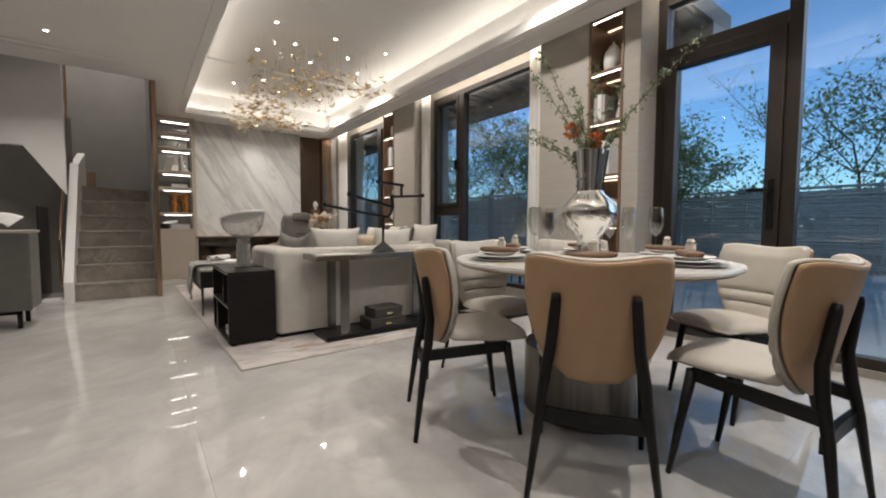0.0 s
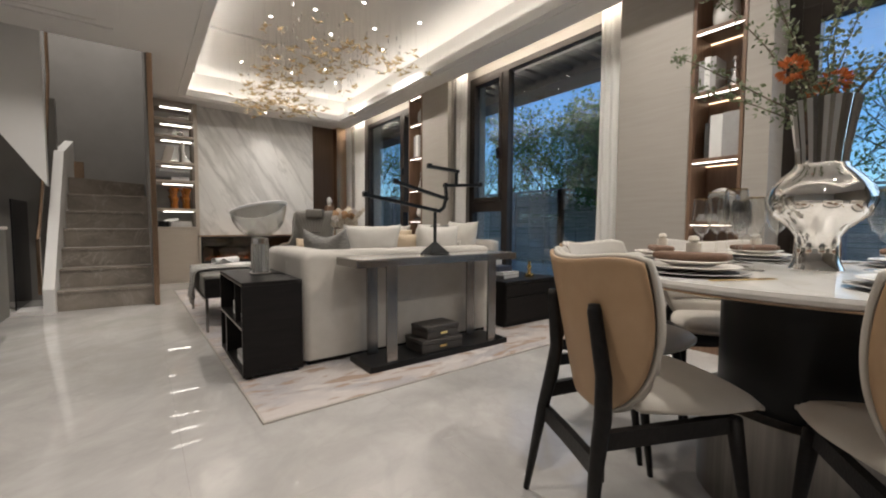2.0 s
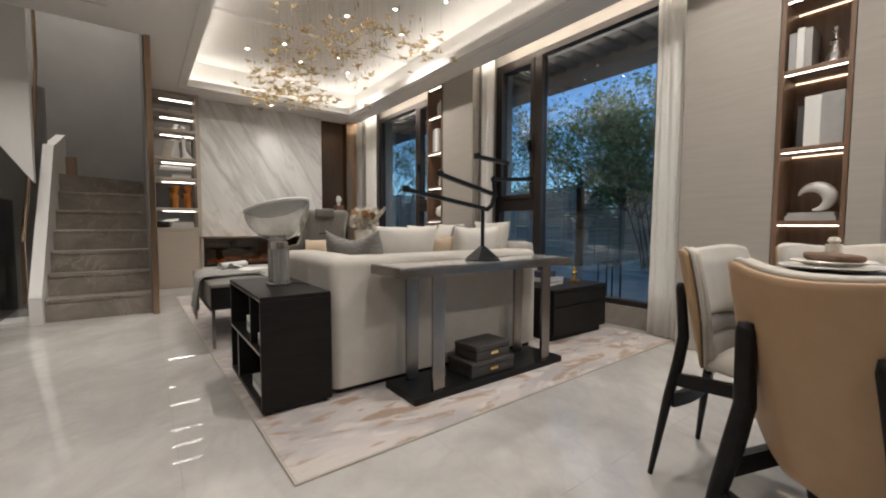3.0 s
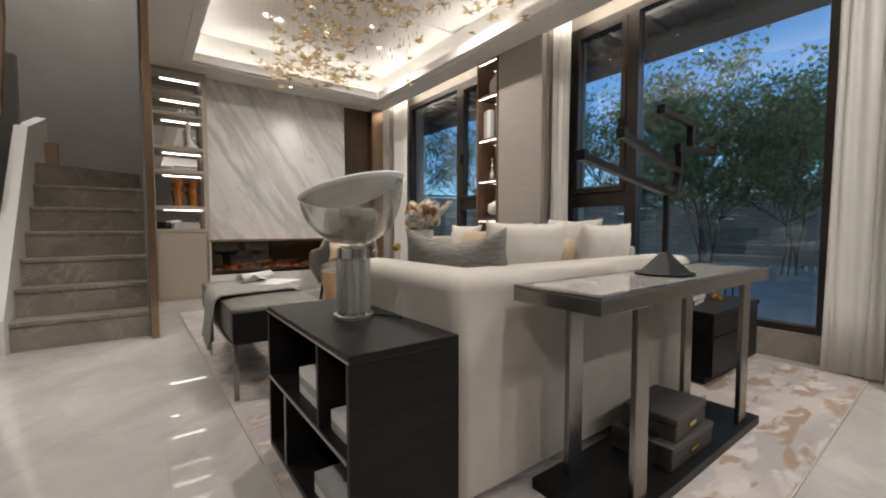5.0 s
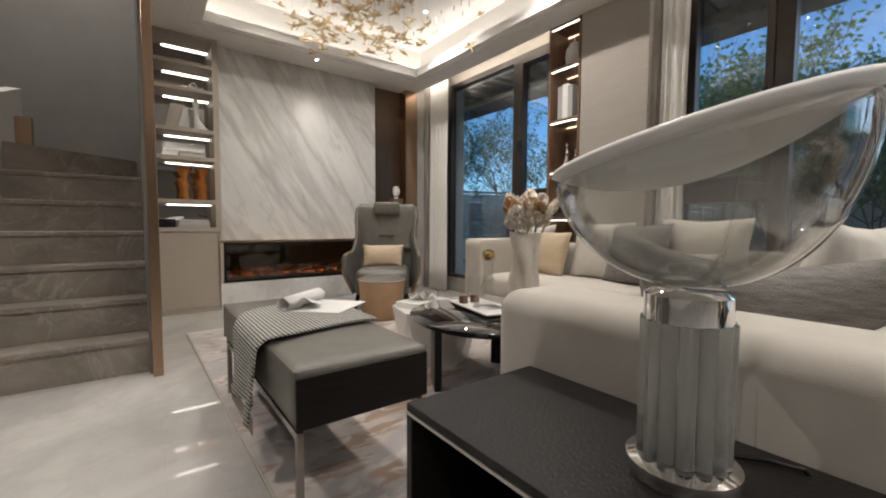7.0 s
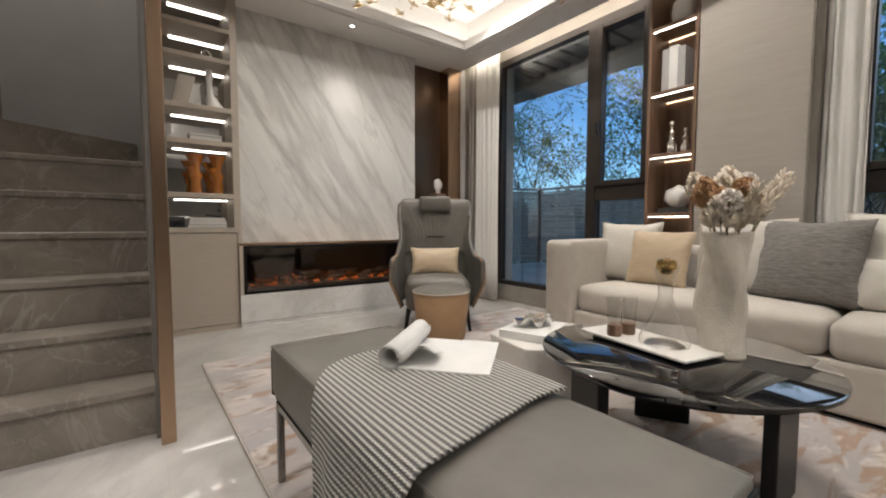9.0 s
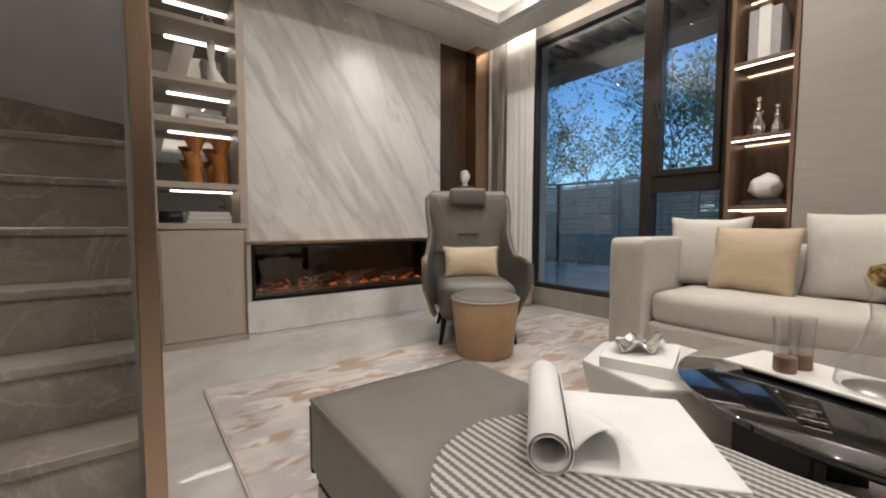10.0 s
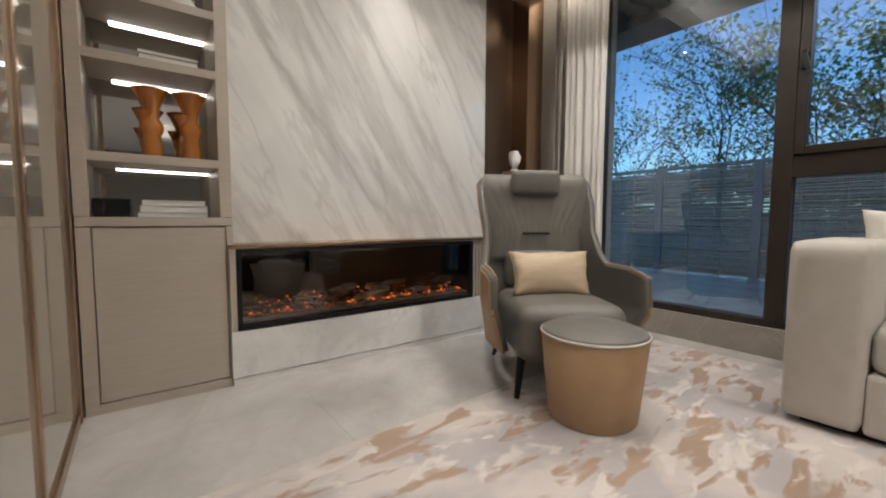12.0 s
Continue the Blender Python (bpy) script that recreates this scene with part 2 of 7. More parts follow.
M_floor = veined("floor_marble", (0.50, 0.475, 0.45), (0.35, 0.333, 0.314), (0.29, 0.272, 0.258), 0.025, (0, 0, 35), 1.5, 0.07, 0.45, (1.2, 0.85, 1), pieces=True)
M_marble = veined("wall_marble", (0.74, 0.73, 0.70), (0.58, 0.57, 0.55), (0.36, 0.35, 0.335), 0.07, (0, 30, 0), 1.15, 0.05, 1.0, (2.0, 1.0, 0.40), wobble=0.25)
M_hearth = veined("hearth_marble", (0.76, 0.75, 0.725), (0.58, 0.57, 0.55), (0.40, 0.39, 0.37), 0.15, (0, 20, 0), 2.2, 0.05, 0.5)
M_stair = veined("stair_stone", (0.29, 0.25, 0.212), (0.165, 0.142, 0.12), (0.42, 0.38, 0.33), 0.28, (20, 30, 10), 3.4, 0.016, 0.9)
M_ceiling = add_noise(material("ceiling_paint", (0.78, 0.76, 0.73), 0.75), (0.765, 0.745, 0.715), (0.79, 0.77, 0.745), (2, 2, 2), bump=0.05, bump_scale=200)
M_wall = add_noise(material("wall_covering", (0.365, 0.333, 0.293), 0.8), (0.35, 0.32, 0.28), (0.385, 0.352, 0.312), (3, 3, 40), bump=0.25, bump_scale=420)
M_paint = add_noise(material("white_wall_paint", (0.72, 0.70, 0.67), 0.7), (0.70, 0.68, 0.65), (0.73, 0.71, 0.685), (2, 2, 2), bump=0.05, bump_scale=150)
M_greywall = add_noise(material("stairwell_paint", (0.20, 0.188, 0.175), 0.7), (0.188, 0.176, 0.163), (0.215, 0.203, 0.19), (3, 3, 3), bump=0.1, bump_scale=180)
M_bronze = add_noise(material("brushed_bronze", (0.40, 0.27, 0.18), 0.24, 1.0), (0.40, 0.275, 0.185), (0.45, 0.315, 0.22), (90, 90, 0.8), bump=0.03, bump_scale=300)
M_frame = add_noise(material("bronze_aluminium", (0.030, 0.022, 0.018), 0.42, 0.3), (0.026, 0.019, 0.015), (0.036, 0.027, 0.022), (8, 8, 8), bump=0.05, bump_scale=400)
M_glass = clear("window_glass", (0.84, 0.89, 0.93), base=0.10)
M_cream = add_noise(material("cream_lacquer", (0.42, 0.365, 0.30), 0.45), (0.405, 0.35, 0.285), (0.44, 0.385, 0.32), (6, 6, 60), bump=0.12, bump_scale=500)
M_shelfwood = add_noise(material("walnut_veneer", (0.18, 0.105, 0.066), 0.4), (0.14, 0.08, 0.05), (0.22, 0.135, 0.087), (30, 30, 2.5), bump=0.1, bump_scale=200)
M_sill = veined("sill_stone", (0.30, 0.27, 0.235), (0.22, 0.195, 0.17), (0.38, 0.35, 0.31), 0.3, (0, 0, 0), 3.0, 0.03, 0.6)
M_led = glow("led_strip", (1.0, 0.94, 0.87), 7.0)
M_ledwarm = glow("led_strip_warm", (1.0, 0.74, 0.50), 4.0)
M_cove = glow("cove_strip", (1.0, 0.94, 0.86), 9.0)
M_pelmet = glow("pelmet_strip", (1.0, 0.91, 0.80), 24.0)
M_dl = glow("downlight_lens", (1.0, 0.93, 0.84), 30.0)
M_black = add_noise(material("black_stained_oak", (0.009, 0.008, 0.007), 0.42, Specular_IOR_Level=0.22), (0.007, 0.006, 0.0055), (0.013, 0.011, 0.010), (6, 60, 60), bump=0.15, bump_scale=160)
M_blackmetal = material("black_metal", (0.012, 0.012, 0.012), 0.4, 0.6)
M_steel = add_noise(material("brushed_dark_steel", (0.30, 0.28, 0.26), 0.26, 1.0), (0.27, 0.25, 0.23), (0.33, 0.31, 0.29), (3, 3, 120), bump=0.02, bump_scale=300)
M_chrome = material("chrome", (0.82, 0.81, 0.80), 0.04, 1.0)
M_mirror = material("grey_mirror", (0.55, 0.55, 0.54), 0.02, 1.0)
M_sofa = add_noise(material("sofa_fabric", (0.47, 0.435, 0.385), 0.85, Sheen_Weight=0.15), (0.45, 0.415, 0.365), (0.50, 0.465, 0.415), (12, 12, 12), bump=0.35, bump_scale=700, bump_dist=0.004)
M_tan = add_noise(material("tan_leather", (0.36, 0.225, 0.12), 0.48), (0.34, 0.21, 0.11), (0.39, 0.25, 0.14), (10, 10, 10), bump=0.25, bump_scale=500, bump_dist=0.003)
M_greige = add_noise(material("greige_leather", (0.43, 0.39, 0.335), 0.55), (0.41, 0.37, 0.315), (0.455, 0.415, 0.36), (10, 10, 10), bump=0.25, bump_scale=500, bump_dist=0.003)
M_greyleather = add_noise(material("grey_leather", (0.125, 0.115, 0.10), 0.42), (0.115, 0.105, 0.09), (0.14, 0.13, 0.113), (12, 12, 12), bump=0.3, bump_scale=450, bump_dist=0.003)
M_drape = add_noise(material("ivory_sheer", (0.84, 0.82, 0.78), 0.9), (0.82, 0.80, 0.76), (0.86, 0.84, 0.80), (3, 3, 3), bump=0.3, bump_scale=600)
nt = M_drape.node_tree
drape_pass, drape_mix = nt.nodes.new("ShaderNodeBsdfTranslucent"), nt.nodes.new("ShaderNodeMixShader")
drape_pass.inputs["Color"].default_value = (0.84, 0.82, 0.78, 1)
drape_mix.inputs[0].default_value = 0.12
nt.links.new(nt.nodes["Principled BSDF"].outputs[0], drape_mix.inputs[1])
nt.links.new(drape_pass.outputs[0], drape_mix.inputs[2])
nt.links.new(drape_mix.outputs[0], nt.nodes["Material Output"].inputs["Surface"])
M_drapegrey = add_noise(material("taupe_curtain", (0.28, 0.255, 0.225), 0.9), (0.26, 0.235, 0.205), (0.30, 0.275, 0.245), (3, 3, 3), bump=0.3, bump_scale=600)
M_paper = add_noise(material("paper", (0.64, 0.63, 0.61), 0.7), (0.61, 0.60, 0.58), (0.67, 0.66, 0.64), (9, 9, 9))
M_whitestone = add_noise(material("white_lacquer", (0.70, 0.68, 0.64), 0.22), (0.69, 0.67, 0.63), (0.72, 0.70, 0.66), (3, 3, 3))
M_tabletop = veined("table_marble", (0.68, 0.66, 0.62), (0.60, 0.57, 0.53), (0.45, 0.42, 0.38), 0.14, (0, 0, 20), 2.2, 0.03, 0.6)
M_ceramic = material("white_ceramic", (0.72, 0.70, 0.67), 0.3)
M_gold = material("polished_gold", (0.72, 0.50, 0.20), 0.16, 1.0)

# ---- structure ----
def setting(name, bm, mat, label, category, smooth=False):
    return tagged(part(name, bm, mat, None, "", smooth), label, category, kind="structure")


ZC, ZT = 2.78, 3.18            # soffit and tray heights
WX, PX = 4.37, 4.06            # window plane and pilaster face
floor_ob = setting("floor", box(-3.2, 4.6, -2.6, 9.6, -0.12, -0.0125), M_floor, "polished pale grey marble floor with soft clouding", "floor")

# soffits round the light tray; the stairwell stays open above
TX0, TX1, TY0, TY1 = 1.38, 3.72, -0.2, 8.63
setting("ceiling", boxes((-3.2, TX0, -2.6, 7.16, ZC, ZC + 0.05), (0.95, TX0, 7.16, 9.6, ZC, ZC + 0.05),
                         (TX1, 4.08, -2.6, 9.6, ZC, ZC + 0.05), (TX0, TX1, TY1, 9.6, ZC, ZC + 0.05), (TX0, TX1, -2.6, TY0, ZC, ZC + 0.05),
                         (TX0 - 0.03, TX0 - 0.005, TY0, TY1, ZC + 0.05, ZC + 0.10), (TX1 + 0.005, TX1 + 0.03, TY0, TY1, ZC + 0.05, ZC + 0.10),
                         (TX0, TX1, TY1 + 0.005, TY1 + 0.03, ZC + 0.05, ZC + 0.10), (TX0, TX1, TY0 - 0.03, TY0 - 0.005, ZC + 0.05, ZC + 0.10),
                         # tray top with its shallow cross channel, and the tray's sides
                         (TX0 - 0.3, TX1 + 0.3, TY0 - 0.3, 6.78, ZT, ZT + 0.1), (TX0 - 0.3, TX1 + 0.3, 7.07, TY1 + 0.3, ZT, ZT + 0.1),
                         (TX0 - 0.3, TX1 + 0.3, 6.78, 7.07, ZT + 0.03, ZT + 0.12),
                         (TX0 - 0.24, TX0 - 0.18, TY0 - 0.2, TY1 + 0.2, ZC + 0.05, ZT), (TX1 + 0.18, TX1 + 0.24, TY0 - 0.2, TY1 + 0.2, ZC + 0.05, ZT),
                         (TX0 - 0.18, TX1 + 0.18, TY1 + 0.18, TY1 + 0.24, ZC + 0.05, ZT), (TX0 - 0.18, TX1 + 0.18, TY0 - 0.24, TY0 - 0.18, ZC + 0.05, ZT),
                         # curtain pelmet box along the windows
                         (4.08, 4.62, -2.6, 9.6, 2.98, 3.05), (4.055, 4.08, -2.6, 9.6, ZC + 0.05, 3.0)),
        M_ceiling, "white painted ceiling with a stepped light tray", "ceiling")
# fine shadow line and frame moulding on the soffits
def ring(x0, x1, y0, y1, w, z0, z1):
    return boxes((x0, x0 + w, y0, y1, z0, z1), (x1 - w, x1, y0, y1, z0, z1), (x0 + w, x1 - w, y0, y0 + w, z0, z1), (x0 + w, x1 - w, y1 - w, y1, z0, z1))


setting("trim_tray", ring(TX0 - 0.10, TX1 + 0.10, TY0 - 0.1, TY1 + 0.10, 0.02, ZC - 0.012, ZC), M_ceiling, "white moulding around the ceiling tray", "trim")
setting("trim_hall", ring(-2.6, 0.70, 1.2, 6.72, 0.05, ZC - 0.018, ZC), M_ceiling, "white raised moulding on the hall ceiling", "trim")
setting("trim_hall_inner", ring(-2.45, 0.55, 1.35, 6.57, 0.02, ZC - 0.010, ZC), M_ceiling, "thin white inner moulding on the hall ceiling", "trim")


def cove(name, x0, x1, y0, y1):
    strip = thing(name, "warm white light strip hidden in the ceiling cove", "light strip", "cove lights")
    part("diode_strip", box(x0, x1, y0, y1, ZC + 0.052, ZC + 0.062), M_cove, strip)


cove("cove_light", TX0 - 0.13, TX0 - 0.09, TY0 - 0.1, TY1 + 0.1)
cove("cove_light", TX1 + 0.09, TX1 + 0.13, TY0 - 0.1, TY1 + 0.1)
cove("cove_light", TX0, TX1, TY1 + 0.09, TY1 + 0.13)
cove("cove_light", TX0, TX1, TY0 - 0.13, TY0 - 0.09)
pelmet_light = thing("pelmet_light", "warm white light strip hidden above the curtains", "light strip", "cove lights")
part("diode_strip", box(4.10, 4.125, 2.0, 9.2, 2.966, 2.978), M_pelmet, pelmet_light)

# east wall: solid between the openings, with sills under the windows
setting("wall_east", boxes((WX - 0.02, 4.62, 8.76, 9.6, 0, 3.0), (WX - 0.02, 4.62, 5.74, 6.87, 0, 3.0), (WX - 0.02, 4.62, 2.443, 3.75, 0, 3.0),
                           (WX - 0.02, 4.62, -2.6, -1.2, 0, 3.0), (WX - 0.02, 4.62, 6.87, 8.76, 2.82, 3.0), (WX - 0.02, 4.62, 3.75, 5.74, 2.82, 3.0),
                           (WX - 0.02, 4.62, -1.2, 2.443, 2.86, 3.0)), M_wall, "wall with beige covering between tall windows", "wall")
setting("sill_1", boxes((WX - 0.04, 4.62, 3.75, 5.74, 0, 0.19), bevel=0.004), M_sill, "taupe stone sill below the window", "sill")
setting("sill_2", boxes((WX - 0.04, 4.62, 6.87, 8.76, 0, 0.19), bevel=0.004), M_sill, "taupe stone sill below the window", "sill")
setting("sill_3", boxes((WX - 0.04, 4.62, -1.2, 2.443, 0, 0.05), bevel=0.004), M_sill, "taupe stone threshold below the glazed door", "sill")


def pilaster(name, y0, y1):
    """A wall pier beside a shelf niche."""
    setting(name, boxes((PX, WX - 0.02, y0, y1, 0, 2.98), bevel=0.003), M_wall, "pier with beige textured wall covering", "wall")


pilaster("wall_pier_1", 2.925, 3.48)
pilaster("wall_pier_2", 2.443, 2.585)
pilaster("wall_pier_3", 5.85, 6.455)

# north wall behind the marble, closing walls elsewhere
setting("wall_north", boxes((0.95, 4.62, 9.38, 9.6, 0, ZC + 0.4)), M_paint, "painted wall behind the marble panels", "wall")
setting("wall_south", boxes((-3.2, 4.62, -2.8, -2.6, 0, 3.3)), M_wall, "plain wall with beige covering", "wall")
setting("wall_west", boxes((-3.4, -3.2, -2.8, 9.8, 0, 5.2)), M_paint, "plain white painted wall", "wall")
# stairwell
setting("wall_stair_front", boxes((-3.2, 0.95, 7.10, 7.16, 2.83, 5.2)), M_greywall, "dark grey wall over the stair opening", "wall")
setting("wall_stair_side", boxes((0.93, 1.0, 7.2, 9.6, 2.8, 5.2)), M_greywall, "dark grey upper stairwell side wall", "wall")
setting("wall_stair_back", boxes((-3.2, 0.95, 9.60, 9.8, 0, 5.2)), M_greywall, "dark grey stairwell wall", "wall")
setting("ceiling_stair", boxes((-3.2, 1.0, 7.1, 9.8, 5.2, 5.3)), M_ceiling, "white ceiling high over the stairwell", "ceiling")

# marble chimney breast
setting("marble_panel", boxes((1.565, 3.41, 9.15, 9.38, 0.735, ZC), bevel=0.003), M_marble, "grey veined white marble wall panel above the fireplace", "wall")
setting("wall_recess", boxes((3.41, 3.87, 9.30, 9.38, 0, ZC)), add_noise(material("dark_bronze_sheet", (0.15, 0.105, 0.075), 0.3, 0.85), (0.13, 0.09, 0.063), (0.17, 0.12, 0.088), (40, 40, 1.2), bump=0.03, bump_scale=300), "dark brown metallic recess panel", "wall")
setting("trim_recess", boxes((3.87, 4.06, 9.12, 9.38, 0, ZC), bevel=0.004), M_bronze, "brushed bronze upright trim", "trim")


def window(name, y0, y1, z0, z1, mullion, sash_low, sash, handle_y, label):
    """A fixed light and a narrow opening sash with a solid rail under it."""
    w = thing(name, label, "window")
    w["kind"] = "structure"
    f = 0.07
    m0, m1 = mullion
    frame_ob = part("window_frame", boxes((WX - 0.03, WX + 0.06, y0, y0 + f, z0, z1), (WX - 0.03, WX + 0.06, y1 - f, y1, z0, z1), (WX - 0.03, WX + 0.06, y0 + f, y1 - f, z1 - f, z1),
                                          (WX - 0.03, WX + 0.06, y0 + f, y1 - f, z0, z0 + 0.05), (WX - 0.04, WX + 0.06, m0, m1, z0 + 0.05, z1 - f), bevel=0.004), M_frame, w)
    s0, s1 = sash
    part("transom", boxes((WX - 0.035, WX + 0.055, s0, s1, sash_low, sash_low + 0.13), bevel=0.004), M_frame, w)
    g = 0.05
    a, b, c, d = s0 + 0.002, s1 - 0.002, sash_low + 0.132, z1 - f - 0.002
    sash_ob = part("sash", boxes((WX - 0.05, WX + 0.04, a, a + g, c, d), (WX - 0.05, WX + 0.04, b - g, b, c, d), (WX - 0.05, WX + 0.04, a + g, b - g, c, c + g), (WX - 0.05, WX + 0.04, a + g, b - g, d - g, d), bevel=0.005), M_frame, w)
    hb = box(WX - 0.085, WX - 0.05, handle_y - 0.012, handle_y + 0.012, 1.75, 1.86, 0.004)
    beam((WX - 0.085, handle_y, 1.84), (WX - 0.095, handle_y - 0.03, 1.72), 0.018, 0.022, hb)
    part("handle", hb, M_blackmetal, sash_ob)
    o0, o1 = (y0 + f, m0) if s0 >= m1 else (m1, y1 - f)
    for (p0, p1, q0, q1) in ((o0, o1, z0 + 0.05, z1 - f), (a + g, b - g, c + g, d - g), (s0, s1, z0 + 0.05, sash_low)):
        pane = part("pane", box(WX + 0.008, WX + 0.014, p0, p1, q0, q1), M_glass, w)
        pane.visible_shadow = False
    return w


window("window_1", 3.75, 5.74, 0.19, 2.82, (5.03, 5.13), 1.09, (5.13, 5.67), 5.17, "tall dark bronze framed window with an opening sash")
window("window_2", 6.87, 8.76, 0.19, 2.82, (7.43, 7.53), 1.13, (6.94, 7.43), 7.40, "tall dark bronze framed window with an opening sash")

# garden door with a light above and a fixed light beside it
dr = thing("door_1", "glazed garden door in a dark bronze frame with side light", "door")
dr["kind"] = "structure"
part("door_frame", boxes((WX - 0.03, WX + 0.07, 2.37, 2.443, 0.05, 2.86), (WX - 0.03, WX + 0.07, 1.48, 1.56, 0.05, 2.86), (WX - 0.03, WX + 0.07, -1.2, -1.12, 0.05, 2.86),
                         (WX - 0.03, WX + 0.07, 1.56, 2.37, 2.78, 2.86), (WX - 0.03, WX + 0.07, -1.12, 1.48, 2.78, 2.86), (WX - 0.03, WX + 0.07, 1.56, 2.37, 2.34, 2.43),
                         (WX - 0.03, WX + 0.07, -1.12, 1.48, 0.05, 0.12), bevel=0.004), M_frame, dr)
leaf = part("leaf", boxes((WX - 0.05, WX + 0.05, 2.275, 2.368, 0.06, 2.338), (WX - 0.05, WX + 0.05, 1.562, 1.655, 0.06, 2.338),
                          (WX - 0.05, WX + 0.05, 1.655, 2.275, 2.245, 2.338), (WX - 0.05, WX + 0.05, 1.655, 2.275, 0.06, 0.17), bevel=0.005), M_frame, dr)
hb = box(WX - 0.062, WX - 0.05, 1.59, 1.63, 0.93, 1.28, 0.004)
beam((WX - 0.06, 1.61, 1.20), (WX - 0.10, 1.61, 1.20), 0.02, 0.02, hb)
beam((WX - 0.10, 1.60, 1.20), (WX - 0.10, 1.74, 1.20), 0.018, 0.024, hb)
part("door_handle", hb, M_blackmetal, leaf, "black lever handle")
for (p0, p1, q0, q1) in ((1.655, 2.275, 0.17, 2.245), (1.56, 2.37, 2.43, 2.78), (-1.12, 1.48, 0.12, 2.78)):
    pane = part("pane", box(WX + 0.008, WX + 0.014, p0, p1, q0, q1), M_glass, dr)
    pane.visible_shadow = False

# stairs
SX0, SX1, RISE, RUN, SY = 0.09, 0.90, 0.2135, 0.215, 7.27
st = thing("staircase", "taupe veined stone staircase climbing between walls", "stairs")
st["kind"] = "structure"
part("core", boxes(*[(SX0, SX1, SY + 0.02 + RUN * i, 9.58, 0.0 + RISE * i, RISE * (i + 1) - 0.03) for i in range(6)]), M_stair, st)
for i in range(6):
    y = SY + RUN * i
    part("riser", boxes((SX0, SX1, y, y + 0.02, RISE * i, RISE * (i + 1) - 0.032)), M_stair, st)
    part("tread", boxes((SX0, SX1, y - 0.012, (y + RUN - 0.001) if i < 5 else 9.58, RISE * (i + 1) - 0.032, RISE * (i + 1)), bevel=0.004), M_stair, st)


def winder(edge, z0, z1):
    """A turning step: its front runs slanting from edge to edge, back to the far wall."""
    bm = bmesh.new()
    (xa, ya), (xb, yb) = edge
    plan = [(xa, ya), (xb, yb), (xb, 9.58), (xa, 9.58)]
    low, top = [bm.verts.new((x, y, z0)) for x, y in plan], [bm.verts.new((x, y, z1)) for x, y in plan]
    bm.faces.new(low[::-1])
    bm.faces.new(top)
    for k in range(4):
        bm.faces.new((low[k], low[(k + 1) % 4], top[(k + 1) % 4], top[k]))
    bmesh.ops.bevel(bm, geom=bm.edges[:], offset=0.004, segments=2, affect="EDGES")
    return bm


part("winder", winder(((0.095, 8.45), (0.86, 9.03)), 6 * RISE + 0.001, 7 * RISE), M_stair, st)
part("winder", winder(((-1.2, 8.62), (0.02, 8.62)), 6 * RISE, 8 * RISE), M_stair, st)
part("newel", boxes((0.14, 0.235, 8.58, 8.64, 7 * RISE, 7 * RISE + 0.21), bevel=0.003), M_bronze, st)
part("side_skirting", boxes((SX1 - 0.012, SX1 + 0.012, 7.35, 9.58, 0.0, 1.50)), M_stair, st)

# bronze screen beside the stairs
scr = thing("stair_screen", "brushed bronze framed glass screen beside the stairs", "screen")
scr["kind"] = "structure"
part("post", boxes((0.903, 0.955, 7.13, 7.20, 0, ZC), bevel=0.004), M_bronze, scr)
part("post", boxes((0.905, 0.945, 8.18, 8.22, 0.05, ZC), bevel=0.003), M_bronze, scr)
part("post", boxes((0.895, 0.95, 8.96, 9.02, 0.0, ZC), bevel=0.003), M_bronze, scr)
part("rail", boxes((0.905, 0.945, 7.20, 8.96, 0, 0.05), bevel=0.003), M_bronze, scr)
scr_panel = material("smoked_bronze_glass", (0.30, 0.26, 0.21), 0.06, 0.0, Coat_Weight=0.6)
for a, b in ((7.20, 8.18), (8.22, 8.96)):
    part("panel", box(0.915, 0.935, a, b, 0.05, ZC), scr_panel, scr)
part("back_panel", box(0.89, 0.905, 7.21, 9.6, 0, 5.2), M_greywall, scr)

# hall beside the stairs: white wall over a dark recess, stair cheek and rail
bm = bmesh.new()
prof = [(-3.2, 1.86), (-0.32, 1.86), (0.04, 1.30), (0.04, 5.2), (-3.2, 5.2)]
for y in (7.42, 7.52):
    bm.faces.new([bm.verts.new((x, y, z)) for x, z in prof])
bm.verts.ensure_lookup_table()
for k in range(5):
    bm.faces.new((bm.verts[k], bm.verts[(k + 1) % 5], bm.verts[5 + (k + 1) % 5], bm.verts[5 + k]))
bmesh.ops.recalc_face_normals(bm, faces=bm.faces)
setting("wall_hall", bm, M_paint, "white wall with a sloping cut under the upper flight", "wall")
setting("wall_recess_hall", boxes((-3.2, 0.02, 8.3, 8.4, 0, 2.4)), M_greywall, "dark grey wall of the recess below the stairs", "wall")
bm = bmesh.new()
prof = [(7.16, 0), (9.2, 0), (9.2, 2.05), (8.35, 1.80), (8.25, 1.78), (7.16, 0.25)]
for x in (0.0, 0.088):
    bm.faces.new([bm.verts.new((x, y, z)) for y, z in prof])
bm.verts.ensure_lookup_table()
for k in range(6):
    bm.faces.new((bm.verts[k], bm.verts[(k + 1) % 6], bm.verts[6 + (k + 1) % 6], bm.verts[6 + k]))
bmesh.ops.recalc_face_normals(bm, faces=bm.faces)
setting("stair_cheek", bm, M_paint, "white sloping cheek wall of the stairs", "wall")
setting("plinth", boxes((-0.3, 0.0, 7.2, 7.5, 0, 0.04), bevel=0.003), M_paint, "low white plinth beside the stairs", "trim")
rail = thing("handrail", "slim bronze stair handrail with dark glass", "handrail")
